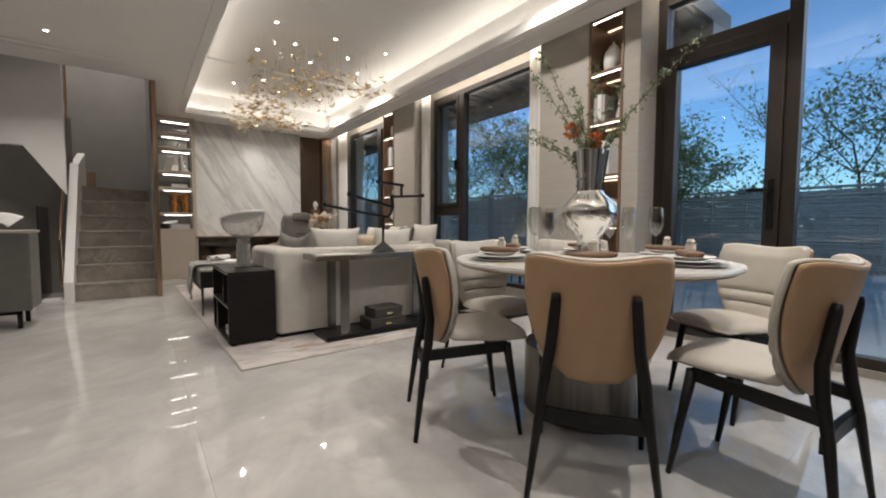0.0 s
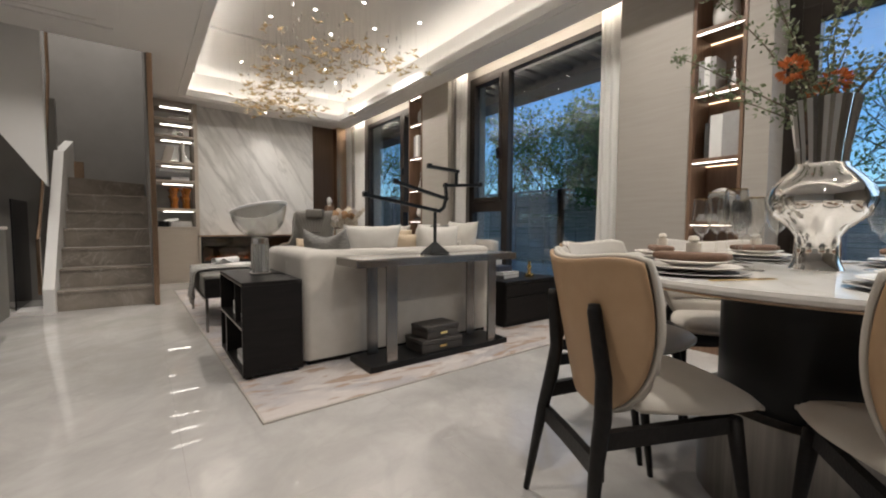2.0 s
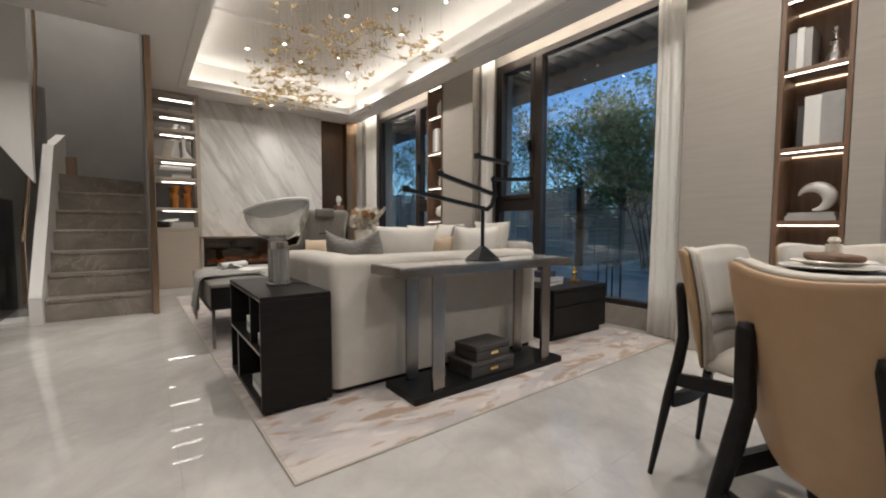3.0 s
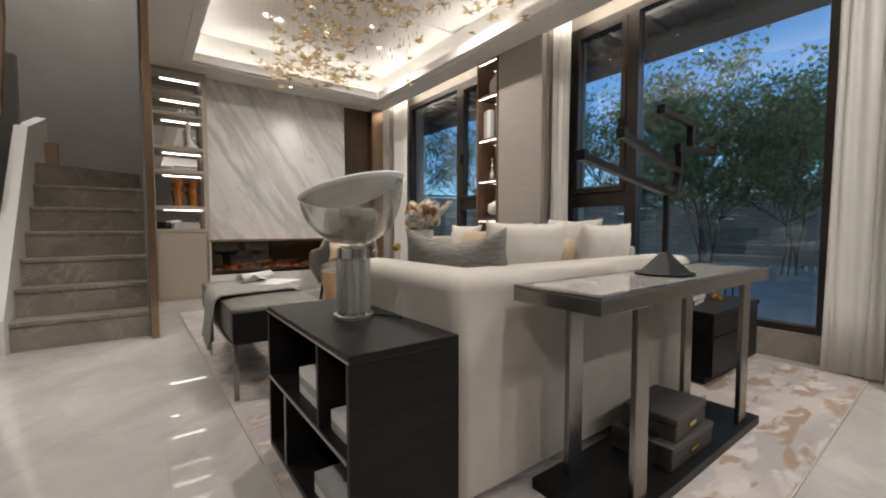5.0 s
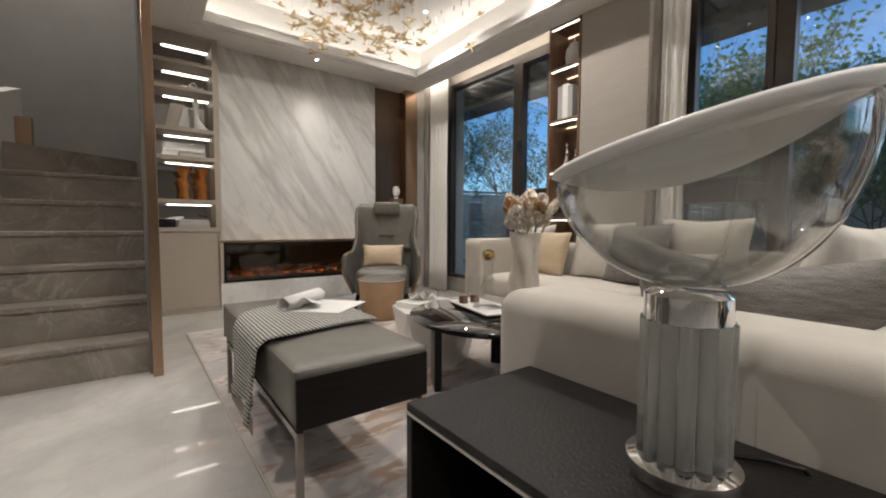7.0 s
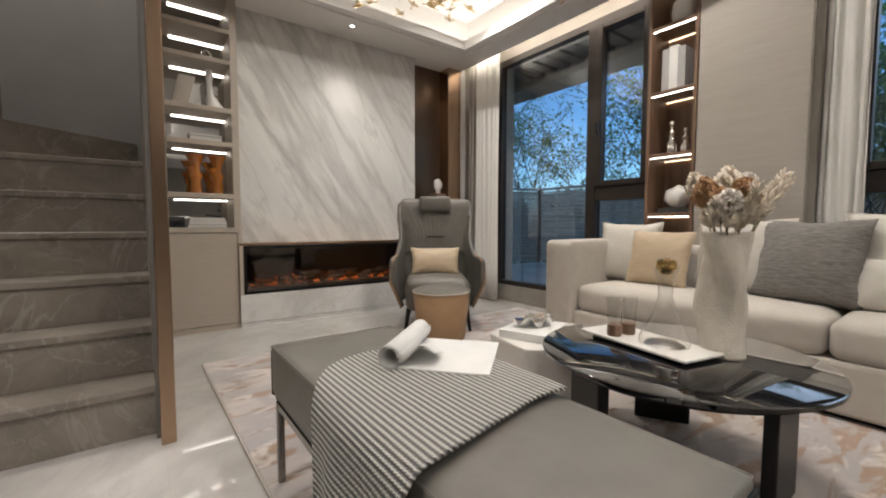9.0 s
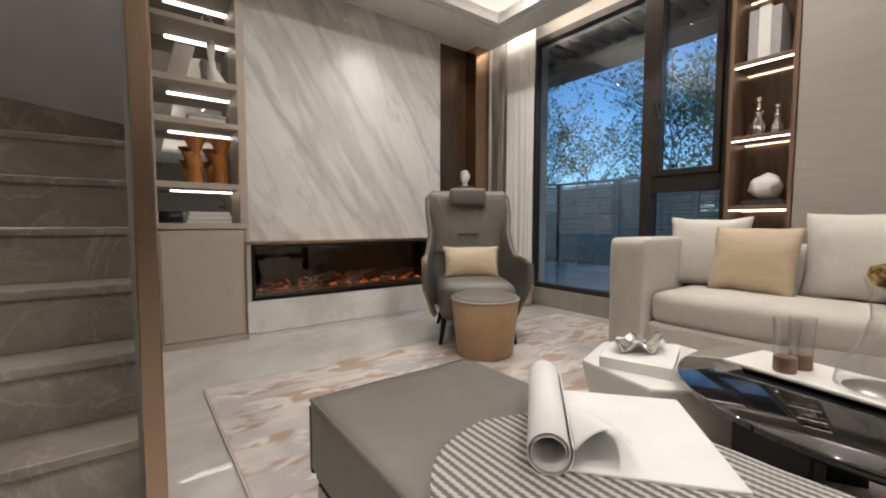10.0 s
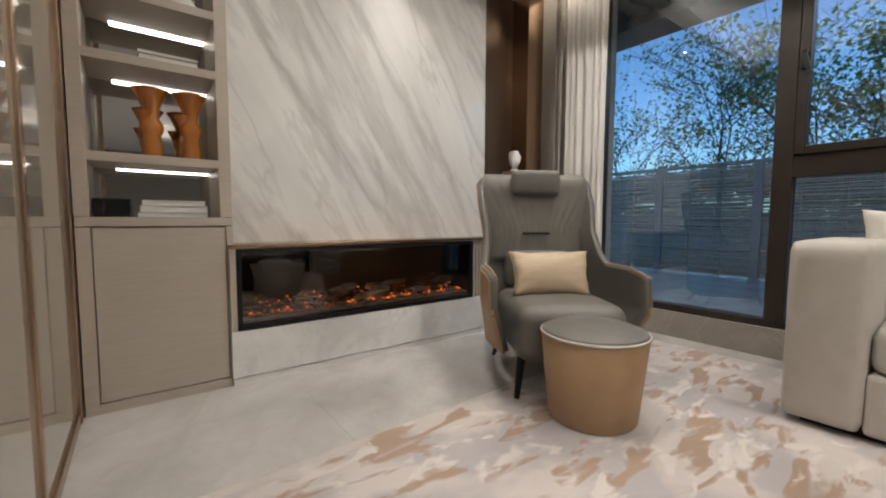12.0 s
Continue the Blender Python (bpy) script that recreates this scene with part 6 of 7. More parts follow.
def dining_chair():
    c = thing("dining_chair", "dining chair with tan leather back and greige seat", "chair", "chairs round the table")
    seat = bmesh.new()
    n = 22
    def seat_pt(i, j, top):
        u, v = 2 * i / n - 1, 2 * j / n - 1
        w = 0.215 - 0.030 * max(0, -v)
        sq = 1 - 0.10 * (u * v) ** 2
        x, y = u * w * sq, -0.045 + v * 0.19 * sq + 0.02 * (1 - u * u) * max(0, v)
        e = max(abs(u), abs(v)) ** 8
        z = (0.475 + 0.012 * (1 - u * u) * (1 - v * v) - 0.03 * e - 0.018 * max(0, v) ** 3) if top else (0.418 + 0.02 * e)
        return (x, y, z)
    g = {(t, i, j): seat.verts.new(seat_pt(i, j, t)) for t in (0, 1) for i in range(n + 1) for j in range(n + 1)}
    for t in (0, 1):
        for i in range(n):
            for j in range(n):
                q = [g[t, i, j], g[t, i + 1, j], g[t, i + 1, j + 1], g[t, i, j + 1]]
                seat.faces.new(q if t else q[::-1])
    for i in range(n):
        seat.faces.new((g[0, i, 0], g[0, i + 1, 0], g[1, i + 1, 0], g[1, i, 0]))
        seat.faces.new((g[0, i + 1, n], g[0, i, n], g[1, i, n], g[1, i + 1, n]))
        seat.faces.new((g[0, 0, i + 1], g[0, 0, i], g[1, 0, i], g[1, 0, i + 1]))
        seat.faces.new((g[0, n, i], g[0, n, i + 1], g[1, n, i + 1], g[1, n, i]))
    part("seat", seat, M_greige, c, "greige leather seat", "all")
    Z0, Z1 = 0.385, 0.835
    def shell(off, grow):
        def fn(u, v):
            a = 2 * u - 1
            w = (0.240 + grow) * (1 - (1 - min(1, v * 1.02)) ** 2.9) ** 0.5 * (1 - 0.03 * v ** 6)
            x = a * w
            z = Z0 - grow + (Z1 - Z0 + 2 * grow) * v + 0.036 * a * a * v ** 4 - 0.012 * v ** 4 - 0.03 * abs(a) ** 6 * v ** 6
            y = -0.258 - 0.085 * (z - 0.415) / 0.4 + 1.8 * x * x + off
            return (x, y, z)
        return fn
    outer, mid = shell(-0.010, -0.003), shell(0.0, -0.001)
    part("back_shell", sheet(outer, 30, 26, -0.012), M_tan, c, "tan leather back shell", "all")
    def pad(u, v):
        x, y, z = mid(u, v)
        a = 2 * u - 1
        fold = 0.0
        for zc in (0.525, 0.585):
            fold -= 0.016 * math.exp(-((z - zc) / 0.010) ** 2)
        return (x, y + 0.020 * (1 - a ** 6) * min(1, (1 - v) * 8, v * 8) + 0.003 + fold * (1 - a ** 8), z)
    backrest = part("backrest", sheet(pad, 32, 40, 0.018), M_greige, c, "padded greige leather backrest with folds", "all")
    edge = [mid(0, v / 30) for v in range(1, 31)] + [mid(k / 24, 1) for k in range(25)] + [mid(1, v / 30) for v in range(30, 0, -1)]
    part("piping", tube(edge, 0.008, 8), M_greige, backrest, "greige leather piping", "all")
    for s in (-1, 1):
        part("back_leg", tube([(s * 0.208, -0.374, 0.0), (s * 0.172, -0.335, 0.30), (s * 0.158, -0.312, 0.42), (s * 0.142, -0.303, 0.52), (s * 0.126, -0.325, 0.69), (s * 0.125, -0.326, 0.71)], [0.011, 0.019, 0.023, 0.022, 0.019, 0.015], 12, squash=0.8), M_black, c, "", "all")
        part("front_leg", tube([(s * 0.207, 0.10, 0.0), (s * 0.192, 0.035, 0.415)], [0.010, 0.020], 12), M_black, c, "", "all")
        part("side_rail", beam((s * 0.165, -0.325, 0.365), (s * 0.188, 0.04, 0.40), 0.022, 0.045), M_black, c)
    part("front_rail", beam((-0.185, 0.03, 0.395), (0.185, 0.03, 0.395), 0.022, 0.04), M_black, c)
    part("back_rail", sheet(lambda u, v: (-0.172 + 0.344 * u, -0.335 + 0.012 * math.sin(math.pi * u), 0.262 + 0.05 * v - 0.010 * math.sin(math.pi * u)), 14, 2, 0.022), M_black, c)
    return c


def seat_pose(x, y, turn_to):
    """A chair's pose at (x, y), its front turned to the given heading in degrees from +x."""
    return pose(x, y, 0, 0, 0, turn_to - 90)


ch = dining_chair()
ch.matrix_basis = seat_pose(2.088, 2.135, -28)
for x, y, t in ((2.195, 1.632, 34), (2.518, 1.262, 87), (2.52, 2.43, -90), (3.125, 1.50, 152.5), (3.02, 2.30, 220)):
    copy_thing(ch, seat_pose(x, y, t))

# table settings
M_plate = material("stoneware_plate", (0.62, 0.58, 0.52), 0.25)
M_napkin = add_noise(material("brown_napkin", (0.15, 0.085, 0.055), 0.85), (0.12, 0.07, 0.045), (0.18, 0.105, 0.07), (30, 30, 30), bump=0.3, bump_scale=300)
M_stone = add_noise(material("grey_placemat", (0.24, 0.225, 0.21), 0.7), (0.22, 0.205, 0.19), (0.26, 0.245, 0.23), (30, 30, 30), bump=0.3, bump_scale=300)


def plate(r, h, mat, name, label, z, group):
    p = thing(name, label, "plate", group)
    part("rim", lathe([(r * 0.62, 0), (r * 0.66, 0.002), (r, h), (r - 0.003, h + 0.002), (r * 0.64, 0.006), (0, 0.005)], 48), mat, p, "", True)
    p.matrix_basis = pose(0, 0, z)
    return p


first = None
for k, a in enumerate((155, 216, 275, 95, 335, 35)):
    x, y = TCX + 0.47 * math.cos(radians(a)), TCY + 0.47 * math.sin(radians(a))
    if first is None:
        big = plate(0.15, 0.010, M_stone, "charger_plate", "dark grey charger plate on the marble table", TZ, "charger plates")
        mid_p = plate(0.13, 0.014, M_plate, "dinner_plate", "cream stoneware dinner plate on a charger", TZ + 0.012, "dinner plates")
        small = plate(0.10, 0.014, M_plate, "side_plate", "cream stoneware side plate on a dinner plate", TZ + 0.027, "side plates")
        nap = thing("napkin", "folded brown napkin lying across the plates", "napkin", "napkins")
        part("cloth", soft_box(-0.035, 0.035, -0.10, 0.10, 0, 0.022, 0.01, 0.004, 4, 0.004), M_napkin, nap, "", "all")
        nr = thing("napkin_ring", "small brass tipped napkin ring on the napkin", "napkin ring", "napkin rings")
        part("band", lathe([(0.016, 0), (0.020, 0.0), (0.020, 0.030), (0.016, 0.030)], 20, caps=False), M_rough, nr)
        part("knob", lathe([(0.010, 0.030), (0.016, 0.040), (0.012, 0.050), (0, 0.052)], 16), M_rough, nr)
        fk = thing("fork", "gold fork beside the plate", "cutlery", "cutlery")
        part("handle", beam((0, -0.10, 0.004), (0, 0.05, 0.004), 0.008, 0.003), M_gold, fk)
        part("tines", boxes(*[(-0.010 + 0.006 * q, -0.0075 + 0.006 * q, 0.055, 0.10, 0.003, 0.005) for q in range(4)], (-0.010, 0.0105, 0.049, 0.056, 0.003, 0.005)), M_gold, fk)
        first = (big, mid_p, small, nap, nr, fk)
    rows = ((x, y, TZ, 0), (x, y, TZ + 0.012, 0), (x, y, TZ + 0.027, 0), (x, y, TZ + 0.042, a + 30), (x + 0.015, y, TZ + 0.062, a))
    ring_pose = [pose(px, py, pz, 0, 0, pt) for px, py, pz, pt in rows] + [pose(x + 0.17 * math.cos(radians(a + 90)), y + 0.17 * math.sin(radians(a + 90)), TZ, 0, 0, a + 90)]
    for ob, m in zip(first, ring_pose):
        if k == 0:
            ob.matrix_basis = m
        else:
            copy_thing(ob, m)


def goblet(h, r):
    g = thing("wine_glass", "clear stemmed wine glass on the dining table", "glass", "wine glasses")
    part("foot", lathe([(0.034, 0), (0.034, 0.002), (0.006, 0.006), (0.0, 0.006)], 28), M_thinglass, g, "", True)
    part("stem", lathe([(0.006, 0.004), (0.0035, 0.02), (0.0035, h * 0.40), (0.006, h * 0.46)], 12), M_thinglass, g, "", True)
    bowl_ob = part("bowl", lathe([(0.004, h * 0.44), (r * 0.65, h * 0.52), (r, h * 0.68), (r * 0.95, h * 0.85), (r * 0.82, h), (r * 0.80, h), (r * 0.93, h * 0.85), (r * 0.97, h * 0.68), (r * 0.62, h * 0.53), (0, h * 0.455)], 28, caps=False), M_thinglass, g, "", True)
    part("lip", lathe([(r * 0.82, h - 0.001), (r * 0.825, h + 0.001), (r * 0.80, h + 0.001), (r * 0.80, h - 0.001)], 28, caps=False), M_gold, bowl_ob, "thin gold lip")
    return g


g1 = goblet(0.262, 0.036)
g1.matrix_basis = pose(2.36, 2.07, TZ)
for x, y in ((2.44, 2.15), (2.845, 1.70), (2.735, 1.785), (2.76, 2.06), (2.60, 2.17)):
    copy_thing(g1, pose(x, y, TZ))
g2 = goblet(0.235, 0.030)
g2.matrix_basis = pose(2.40, 2.03, TZ)
for x, y in ((2.35, 2.165), (2.50, 2.10), (2.66, 1.74), (2.69, 2.15), (2.84, 1.95)):
    copy_thing(g2, pose(x, y, TZ))

vs = thing("table_vase", "mirrored silver vase with a flared neck and green branches", "vase", "", (2.58, 1.91, TZ))
M_mirrorvase = material("mirror_glass", (0.72, 0.70, 0.67), 0.03, 1.0)
part("body", lathe([(0.066, 0), (0.070, 0.005), (0.060, 0.03), (0.057, 0.11), (0.075, 0.14), (0.120, 0.18), (0.136, 0.225), (0.130, 0.265), (0.10, 0.305), (0.072, 0.33), (0.066, 0.345)], 64, caps=False), M_mirrorvase, vs, "", True)
neck = bmesh.new()
prof = [(0.064, 0.34), (0.068, 0.39), (0.080, 0.48), (0.090, 0.545), (0.085, 0.545), (0.072, 0.465)]
lathe(prof, 40, neck, caps=False)
for i, v in enumerate(neck.verts):
    if i % 2:
        v.co.x *= 0.94
        v.co.y *= 0.94
part("neck", neck, M_mirrorvase, vs, "faceted silver neck", False)
M_leaf = add_noise(material("green_leaf", (0.14, 0.175, 0.085), 0.6), (0.10, 0.13, 0.06), (0.20, 0.235, 0.13), (20, 20, 20))
M_twig = material("brown_twig", (0.10, 0.07, 0.045), 0.85)
M_orange = add_noise(material("orange_bloom", (0.50, 0.12, 0.02), 0.7), (0.40, 0.08, 0.012), (0.62, 0.20, 0.05), (30, 30, 30))


def leaf_quad(bm, p, d, s, w, rnd):
    d = d.normalized()
    sd_ = d.cross(Vector((rnd.gauss(0, 1), rnd.gauss(0, 1), rnd.gauss(0, 1)))).normalized()
    nrm = d.cross(sd_)
    a, b = p, p + d * s
    m = p + d * s * 0.5
    q = [bm.verts.new(a), bm.verts.new(m + sd_ * w - nrm * w * 0.3), bm.verts.new(b), bm.verts.new(m - sd_ * w - nrm * w * 0.3)]
    bm.faces.new((q[0], q[1], q[2]))
    bm.faces.new((q[0], q[2], q[3]))


rnd = random.Random(21)
camdir = Vector((0.84, 0.54, 0))
acr = Vector((0.54 * -1, 0.84, 0))
for k, (side_amt, h, fwd) in enumerate(((-0.42, 0.74, 0.0), (-0.30, 0.98, 0.1), (-0.24, 1.02, -0.1), (-0.10, 0.90, 0.12), (0.02, 0.95, -0.05), (0.12, 0.88, 0.1), (0.45, 1.03, 0.0), (0.30, 0.86, -0.12), (-0.05, 0.72, -0.15), (0.16, 0.72, 0.15), (-0.33, 0.66, 0.12))):
    tip = -acr * side_amt + camdir * fwd + Vector((0, 0, h))
    a = Vector((0, 0, 0.44))
    c1 = Vector((tip.x * 0.25, tip.y * 0.25, 0.40 + (h - 0.40) * 0.45))
    pts = []
    for j in range(9):
        q = j / 8
        pts.append(a * (1 - q) ** 2 + c1 * 2 * q * (1 - q) + tip * q * q + Vector((rnd.gauss(0, 0.005), rnd.gauss(0, 0.005), 0)))
    part("twig", tube(pts, [0.0035 - 0.0003 * j for j in range(9)], 6), M_twig, vs)
    bm = bmesh.new()
    for j in range(2, 9):
        for r in range(20):
            p = pts[j] + (pts[min(j + 1, 8)] - pts[j]) * rnd.random() + Vector((rnd.gauss(0, 0.012), rnd.gauss(0, 0.012), rnd.gauss(0, 0.012)))
            leaf_quad(bm, p, Vector((rnd.gauss(0, 1), rnd.gauss(0, 1), rnd.gauss(0.4, 0.8))), rnd.uniform(0.012, 0.026), rnd.uniform(0.004, 0.0075), rnd)
    tagged(part("leaves", bm, M_leaf, vs), kind="stuff")
for px, py, pz in ((0.0, -0.02, 0.60), (-0.06, 0.075, 0.655), (0.05, 0.02, 0.575)):
    bm = bmesh.new()
    for r in range(90):
        d = Vector((rnd.gauss(0, 1), rnd.gauss(0, 1), rnd.gauss(0.2, 1))).normalized()
        leaf_quad(bm, Vector((px, py, pz)) + d * 0.022, d, 0.026, 0.008, rnd)
    part("flower_head", bm, M_orange, vs, "orange flower head")

# ---- chandelier: a flock of gold glass birds on fine rods ----
cl = thing("chandelier", "chandelier of many gold glass birds hanging on rods", "chandelier", "", (2.75, 6.85, ZT))
M_birdglass = material("amber_gold_glass", (1.0, 0.84, 0.56), 0.12, 0.0, Transmission_Weight=0.85, IOR=1.22, Coat_Weight=0.6)
M_rod = material("fine_steel_rod", (0.22, 0.21, 0.20), 0.35, 0.8)


def bird_mesh(seed):
    rnd = random.Random(seed)
    bm = bmesh.new()
    L, W = 0.045, 0.062
    lift = rnd.uniform(0.2, 0.7)
    rings = tube([(-L, 0, 0.0), (-L * 0.5, 0, 0.004), (0, 0, 0.006), (L * 0.6, 0, 0.006), (L * 0.85, 0, 0.012), (L * 1.15, 0, 0.008)], [0.002, 0.008, 0.012, 0.009, 0.007, 0.001], 6, bm)
    for s in (-1, 1):
        a = [bm.verts.new(p) for p in ((L * 0.4, s * 0.006, 0.010), (L * 0.25, s * W * 0.5, 0.010 + W * 0.5 * lift), (-L * 0.1, s * W, 0.008 + W * lift * 0.6), (-L * 0.35, s * W * 0.5, 0.008 + W * 0.42 * lift), (-L * 0.4, s * 0.006, 0.006))]
        b = [bm.verts.new(v.co + Vector((0, 0, -0.004))) for v in a]
        bm.faces.new(a)
        bm.faces.new(b[::-1])
        for i in range(5):
            bm.faces.new((a[i], b[i], b[(i + 1) % 5], a[(i + 1) % 5]))
    t = [bm.verts.new(p) for p in ((-L * 0.8, 0, 0.003), (-L * 1.5, 0.016, 0.0), (-L * 1.5, -0.016, 0.0), (-L * 0.8, 0, -0.001))]
    bm.faces.new(t[:3])
    bm.faces.new((t[3], t[2], t[1]))
    bmesh.ops.recalc_face_normals(bm, faces=bm.faces)
    me = bpy.data.meshes.new("bird")
    bm.to_mesh(me)
    bm.free()
    me.materials.append(M_birdglass)
    return me


birds = [bird_mesh(s) for s in range(5)]
rods = bmesh.new()
rnd = random.Random(77)
count = 0
while count < 270:
    # the flock sweeps in an S through the tray
    q = rnd.random()
    cx = 0.55 * math.sin(q * 3.6 + 2.6) + rnd.gauss(0, 0.38)
    cy = -1.40 + 2.45 * q + rnd.gauss(0, 0.16)
    cz = -0.46 - 0.20 * q + 0.08 * math.sin(q * 7) + rnd.gauss(0, 0.08)
    if abs(cx) > 0.95 or cy > 1.52 or cy < -1.6 or cz > -0.2 or cz < -0.78:
        continue
    ob = new("bird", birds[count % 5])
    ob.parent = cl
    ob.matrix_basis = pose(cx, cy, cz, rnd.uniform(-25, 25), rnd.uniform(-25, 25), rnd.uniform(0, 360)) @ Matrix.Scale(rnd.uniform(0.7, 1.15), 4)
    tube([(cx, cy, cz), (cx, cy, 0)], 0.0012, 4, rods)
    count += 1
tagged(part("hanging_rod", rods, clear("clear_rod", (0.93, 0.93, 0.93)), cl, "fine clear hanging rods"), kind="stuff")
caps = bmesh.new()
for k in range(150):
    x, y = rnd.uniform(-0.72, 0.72), rnd.uniform(-1.3, 1.2)
    z = rnd.uniform(-0.22, -0.05)
    tube([(x, y, z), (x, y, z - 0.045)], 0.004, 5, caps)
tagged(part("drop_pins", caps, M_rod, cl, "small dark metal pins"), kind="stuff")

# ---- garden ----
M_bark = add_noise(material("bark", (0.09, 0.075, 0.06), 0.9), (0.06, 0.05, 0.04), (0.12, 0.10, 0.08), (12, 12, 2), bump=0.5, bump_scale=40)
M_foliage = [add_noise(material("foliage_" + n, c, 0.6), tuple(q * 0.7 for q in c), tuple(q * 1.3 for q in c), (1.2, 1.2, 1.2)) for n, c in (("dark", (0.11, 0.19, 0.06)), ("mid", (0.16, 0.28, 0.08)), ("light", (0.22, 0.35, 0.11)))]

for fm in M_foliage:
    nt = fm.node_tree
    tl = nt.nodes.new("ShaderNodeBsdfTranslucent")
    mx = nt.nodes.new("ShaderNodeMixShader")
    mx.inputs[0].default_value = 0.5
    pb = nt.nodes["Principled BSDF"]
    nt.links.new(pb.inputs["Base Color"].links[0].from_socket, tl.inputs["Color"])
    nt.links.new(pb.outputs[0], mx.inputs[1])
    nt.links.new(tl.outputs[0], mx.inputs[2])
    nt.links.new(mx.outputs[0], nt.nodes["Material Output"].inputs["Surface"])


def tree(name, x, y, h, spread, leaves, leaf, mats, seed, label, fork=0.25, levels=3, stems=1):
    rnd = random.Random(seed)
    t = thing(name, label, "tree", "garden trees", (x, y, 0))
    wood, tips = bmesh.new(), []
    def grow(p, d, length, r, lev):
        pts, q = [p], p
        for k in range(4):
            d = (d + Vector((rnd.gauss(0, 0.10), rnd.gauss(0, 0.10), rnd.gauss(0.03, 0.06)))).normalized()
            q = q + d * length / 4
            pts.append(q)
        tube(pts, [max(0.004, r * (1 - 0.13 * k)) for k in range(5)], 6 if lev < 2 else 4, wood)
        if lev >= levels:
            tips.extend(pts[1:])
            return
        for k in range(5 if lev else 7):
            i = rnd.choice((1, 2, 3, 4) if lev else (2, 3, 4))
            a = rnd.uniform(0, 2 * math.pi)
            nd = (d * rnd.uniform(0.5, 0.9) + Vector((math.cos(a), math.sin(a), rnd.uniform(0.0, 0.5))) * spread).normalized()
            grow(pts[i], nd, length * rnd.uniform(0.45, 0.68), r * 0.5, lev + 1)
        if lev:
            tips.append(q)
    for s in range(stems):
        grow(Vector((rnd.gauss(0, 0.12) * (stems > 1), rnd.gauss(0, 0.12) * (stems > 1), 0)), Vector((rnd.gauss(0, 0.08), rnd.gauss(0, 0.08), 1)).normalized(), h * 0.55, 0.022 * h / 3 / (1.6 if stems > 1 else 1), 0)
    part("trunk", wood, M_bark, t)
    crowns = [bmesh.new() for _ in mats]
    for k in range(leaves):
        tip = rnd.choice(tips)
        p = tip + Vector((rnd.gauss(0, 0.10), rnd.gauss(0, 0.10), rnd.gauss(0, 0.07)))
        c = crowns[int(abs(tip.x * 7.3 + tip.y * 5.1 + tip.z * 3.7)) % len(crowns)]
        leaf_quad(c, p, Vector((rnd.gauss(0, 1), rnd.gauss(0, 1), rnd.gauss(-0.2, 0.5))), leaf * rnd.uniform(0.8, 1.6), leaf * rnd.uniform(0.4, 0.65), rnd)
    for c, m in zip(crowns, mats):
        tagged(part("crown", c, m, t), kind="stuff")


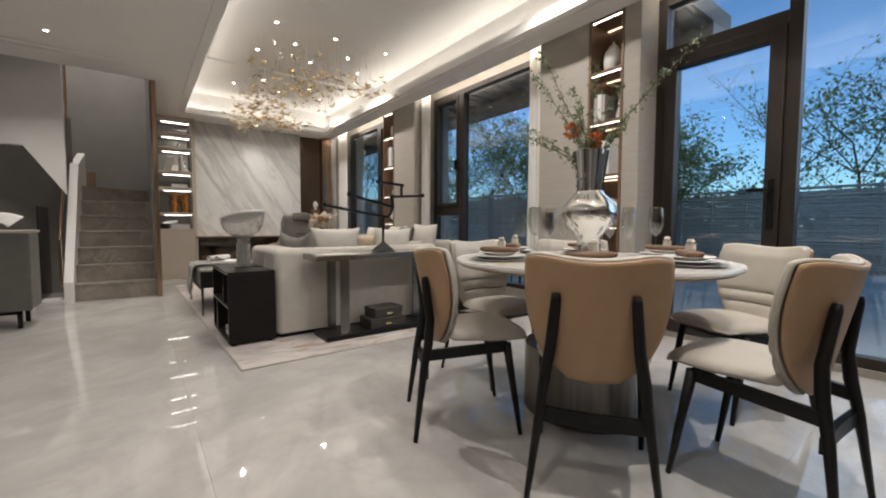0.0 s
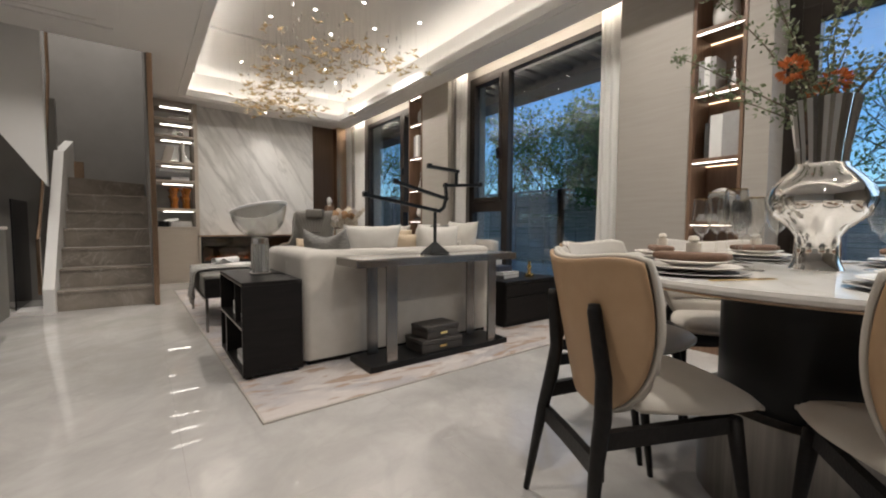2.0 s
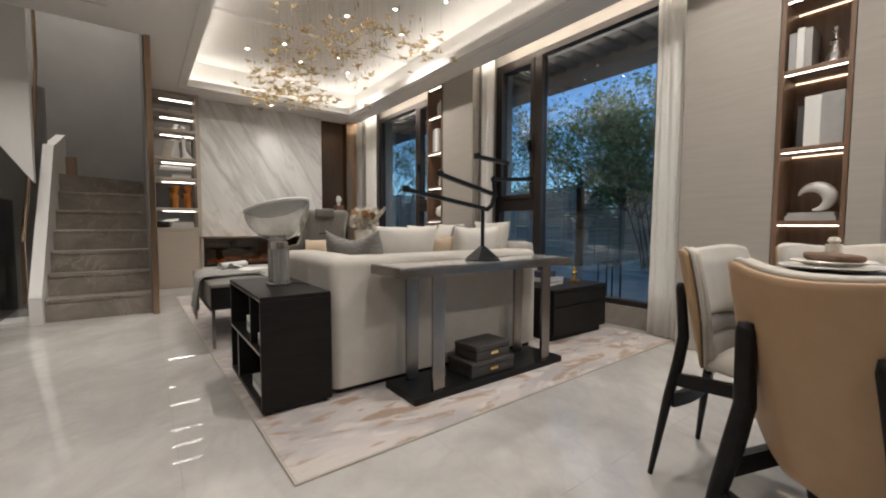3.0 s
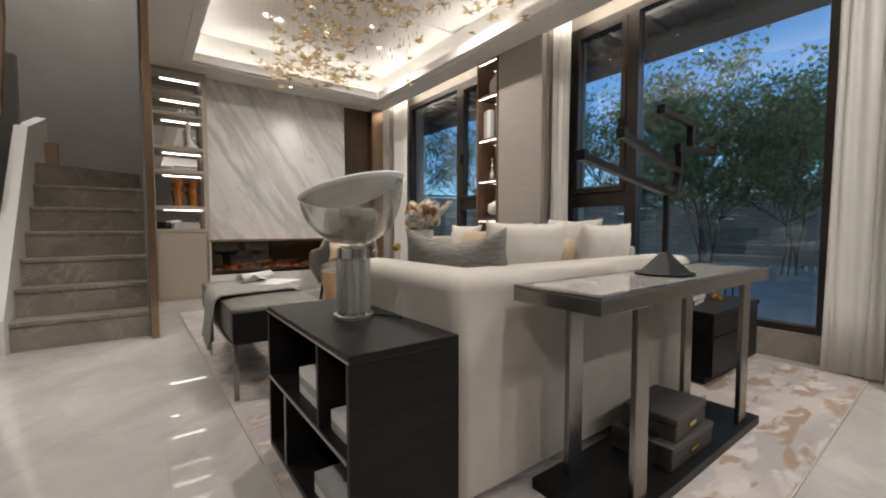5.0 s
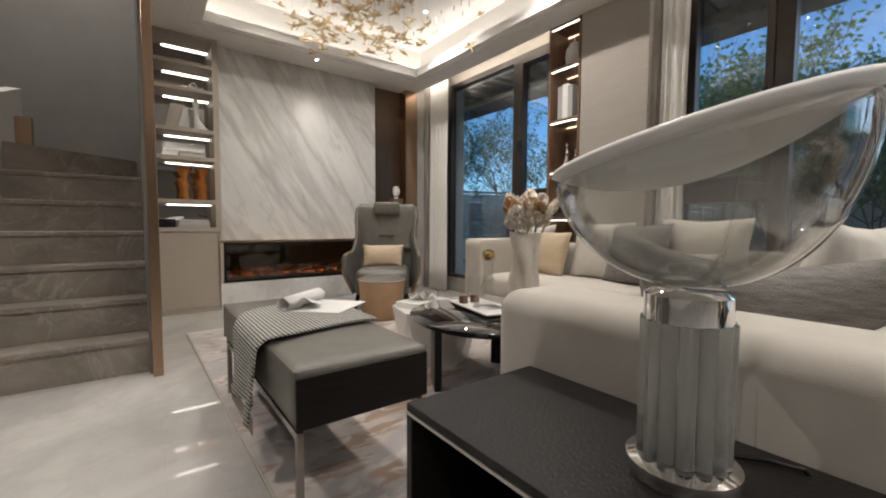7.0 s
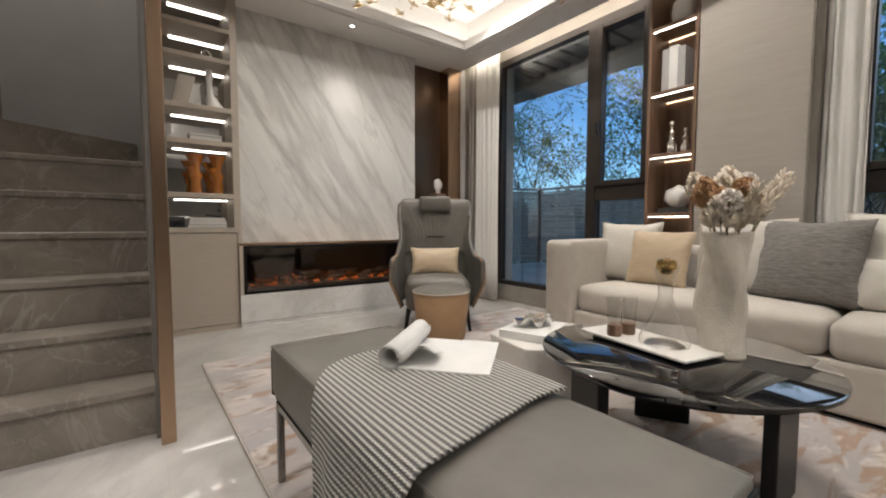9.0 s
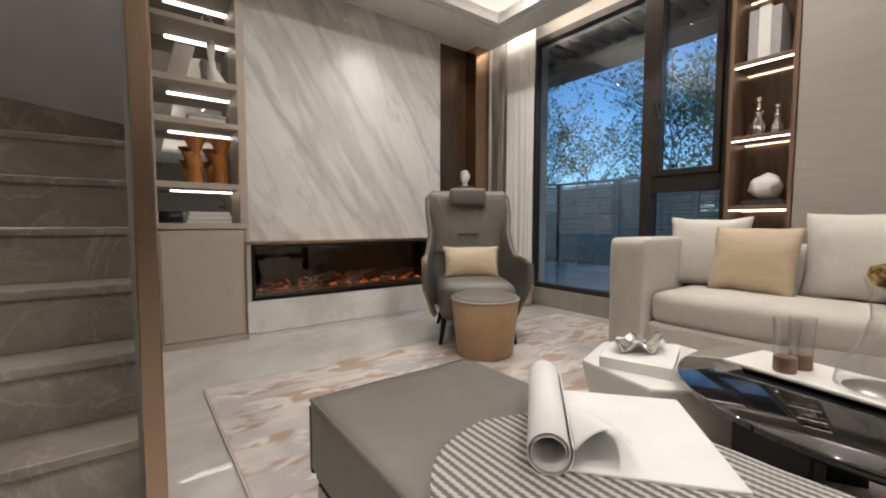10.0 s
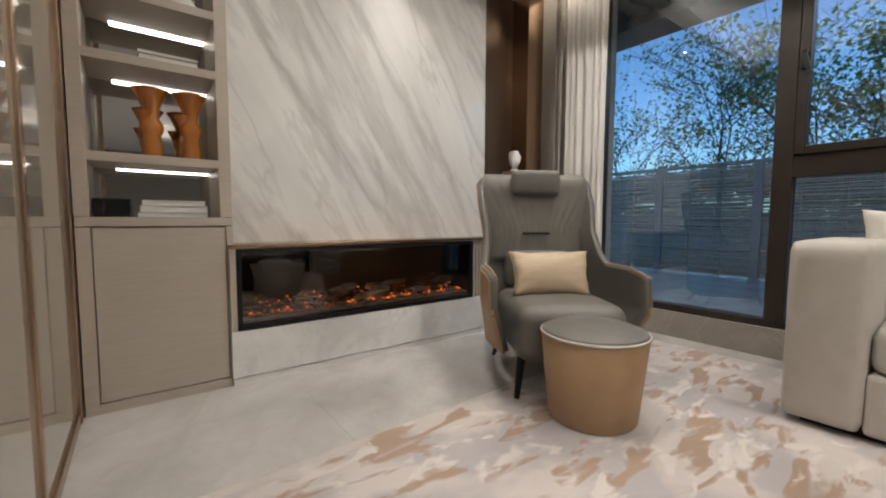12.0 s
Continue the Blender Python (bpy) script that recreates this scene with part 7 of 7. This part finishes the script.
D_, M_, L_ = M_foliage
for k, (x, y, h, sp, n, lf, stems, mats, lab) in enumerate((
        (9.3, 9.6, 4.6, 0.9, 2300, 0.055, 2, (M_, L_), "slender leafy tree behind the bamboo fence"),
        (9.6, 11.6, 4.8, 0.9, 2600, 0.055, 2, (M_, L_), "slender leafy tree behind the bamboo fence"),
        (10.4, 13.6, 5.0, 0.9, 2300, 0.055, 2, (D_, M_, L_), "leafy tree beyond the fence corner"),
        (9.2, 8.1, 4.4, 0.9, 3000, 0.055, 2, (M_, L_), "pale green young tree behind the fence"),
        (9.0, 6.3, 3.9, 1.0, 15000, 0.055, 5, (M_, L_, L_), "dense bamboo like shrub in front of the fence"),
        (9.8, 5.2, 3.6, 1.0, 9000, 0.055, 4, (D_, M_, L_), "dense leafy shrub in front of the fence"),
        (12.6, 5.6, 4.6, 0.8, 1300, 0.065, 1, (M_, L_), "sparse spring tree behind the fence"),
        (12.9, 3.7, 4.8, 0.8, 700, 0.06, 1, (M_, L_), "nearly bare tree behind the fence"),
        (12.8, 2.2, 5.0, 0.8, 1100, 0.065, 1, (M_, L_), "sparse spring tree behind the fence"),
        (12.7, 0.4, 5.0, 0.9, 1700, 0.065, 2, (D_, M_, L_), "leafy tree behind the fence"),
        (13.0, -1.8, 5.2, 0.9, 2200, 0.065, 2, (D_, M_), "leafy tree behind the fence"),
        (7.2, 14.0, 5.0, 0.9, 2300, 0.055, 2, (M_, L_), "leafy tree beyond the return fence"))):
    tree("garden_tree", x, y, h, sp, n, lf, mats, 100 + k, lab, stems=stems)


def hedge(x0, y0, x1, y1, h, n, seed, base):
    rnd = random.Random(seed)
    hd = thing("hedge", "low leafy hedge growing along the fence", "hedge", "garden hedges")
    for m in (D_, M_):
        bm = bmesh.new()
        for k in range(n):
            q = rnd.random()
            top = h * (0.75 + 0.25 * math.sin(q * 31 + seed) * math.sin(q * 12))
            p = Vector((x0 + (x1 - x0) * q + rnd.gauss(0, 0.15), y0 + (y1 - y0) * q + rnd.gauss(0, 0.15), base + abs(rnd.gauss(0.5, 0.28)) * top))
            leaf_quad(bm, p, Vector((rnd.gauss(0, 1), rnd.gauss(0, 1), rnd.gauss(0.3, 0.8))), rnd.uniform(0.05, 0.11), rnd.uniform(0.015, 0.03), rnd)
        tagged(part("leaves", bm, m, hd), kind="stuff")


hedge(12.1, -6.0, 12.1, 7.2, 0.75, 7000, 3, 1.2)
hedge(8.8, 7.6, 8.8, 11.6, 0.6, 3000, 4, 1.2)
far = thing("far_woods", "dim band of distant trees beyond the garden", "trees")
far["kind"] = "stuff"
bm = bmesh.new()
rnd = random.Random(31)
for k in range(9000):
    q = rnd.random()
    a = radians(-75 + 150 * q)
    R = rnd.uniform(55, 60)
    top = 3.2 + 1.8 * math.sin(q * 23) * math.sin(q * 57) + 0.8 * math.sin(q * 151)
    p = Vector((4 + R * math.cos(a), 4 + R * math.sin(a), rnd.uniform(0, top)))
    leaf_quad(bm, p, Vector((rnd.gauss(0, 1), rnd.gauss(0, 1), rnd.gauss(0.3, 0.8))), rnd.uniform(0.7, 1.4), rnd.uniform(0.2, 0.4), rnd)
part("crown", bm, M_foliage[0], far)

# ---- floor slabs ----
slab = bpy.data.meshes.new("slab")
bm = box(0, 0.8995, 0, 1.7995, -0.012, 0, 0.0002, 1)
bm.to_mesh(slab)
bm.free()
slab.materials.append(M_floor)
for i in range(10):
    for j in range(7):
        ob = new("slab", slab)
        ob.parent = floor_ob
        ob.location = (-3.585 + 0.9 * i, -2.48 + 1.8 * j, 0)
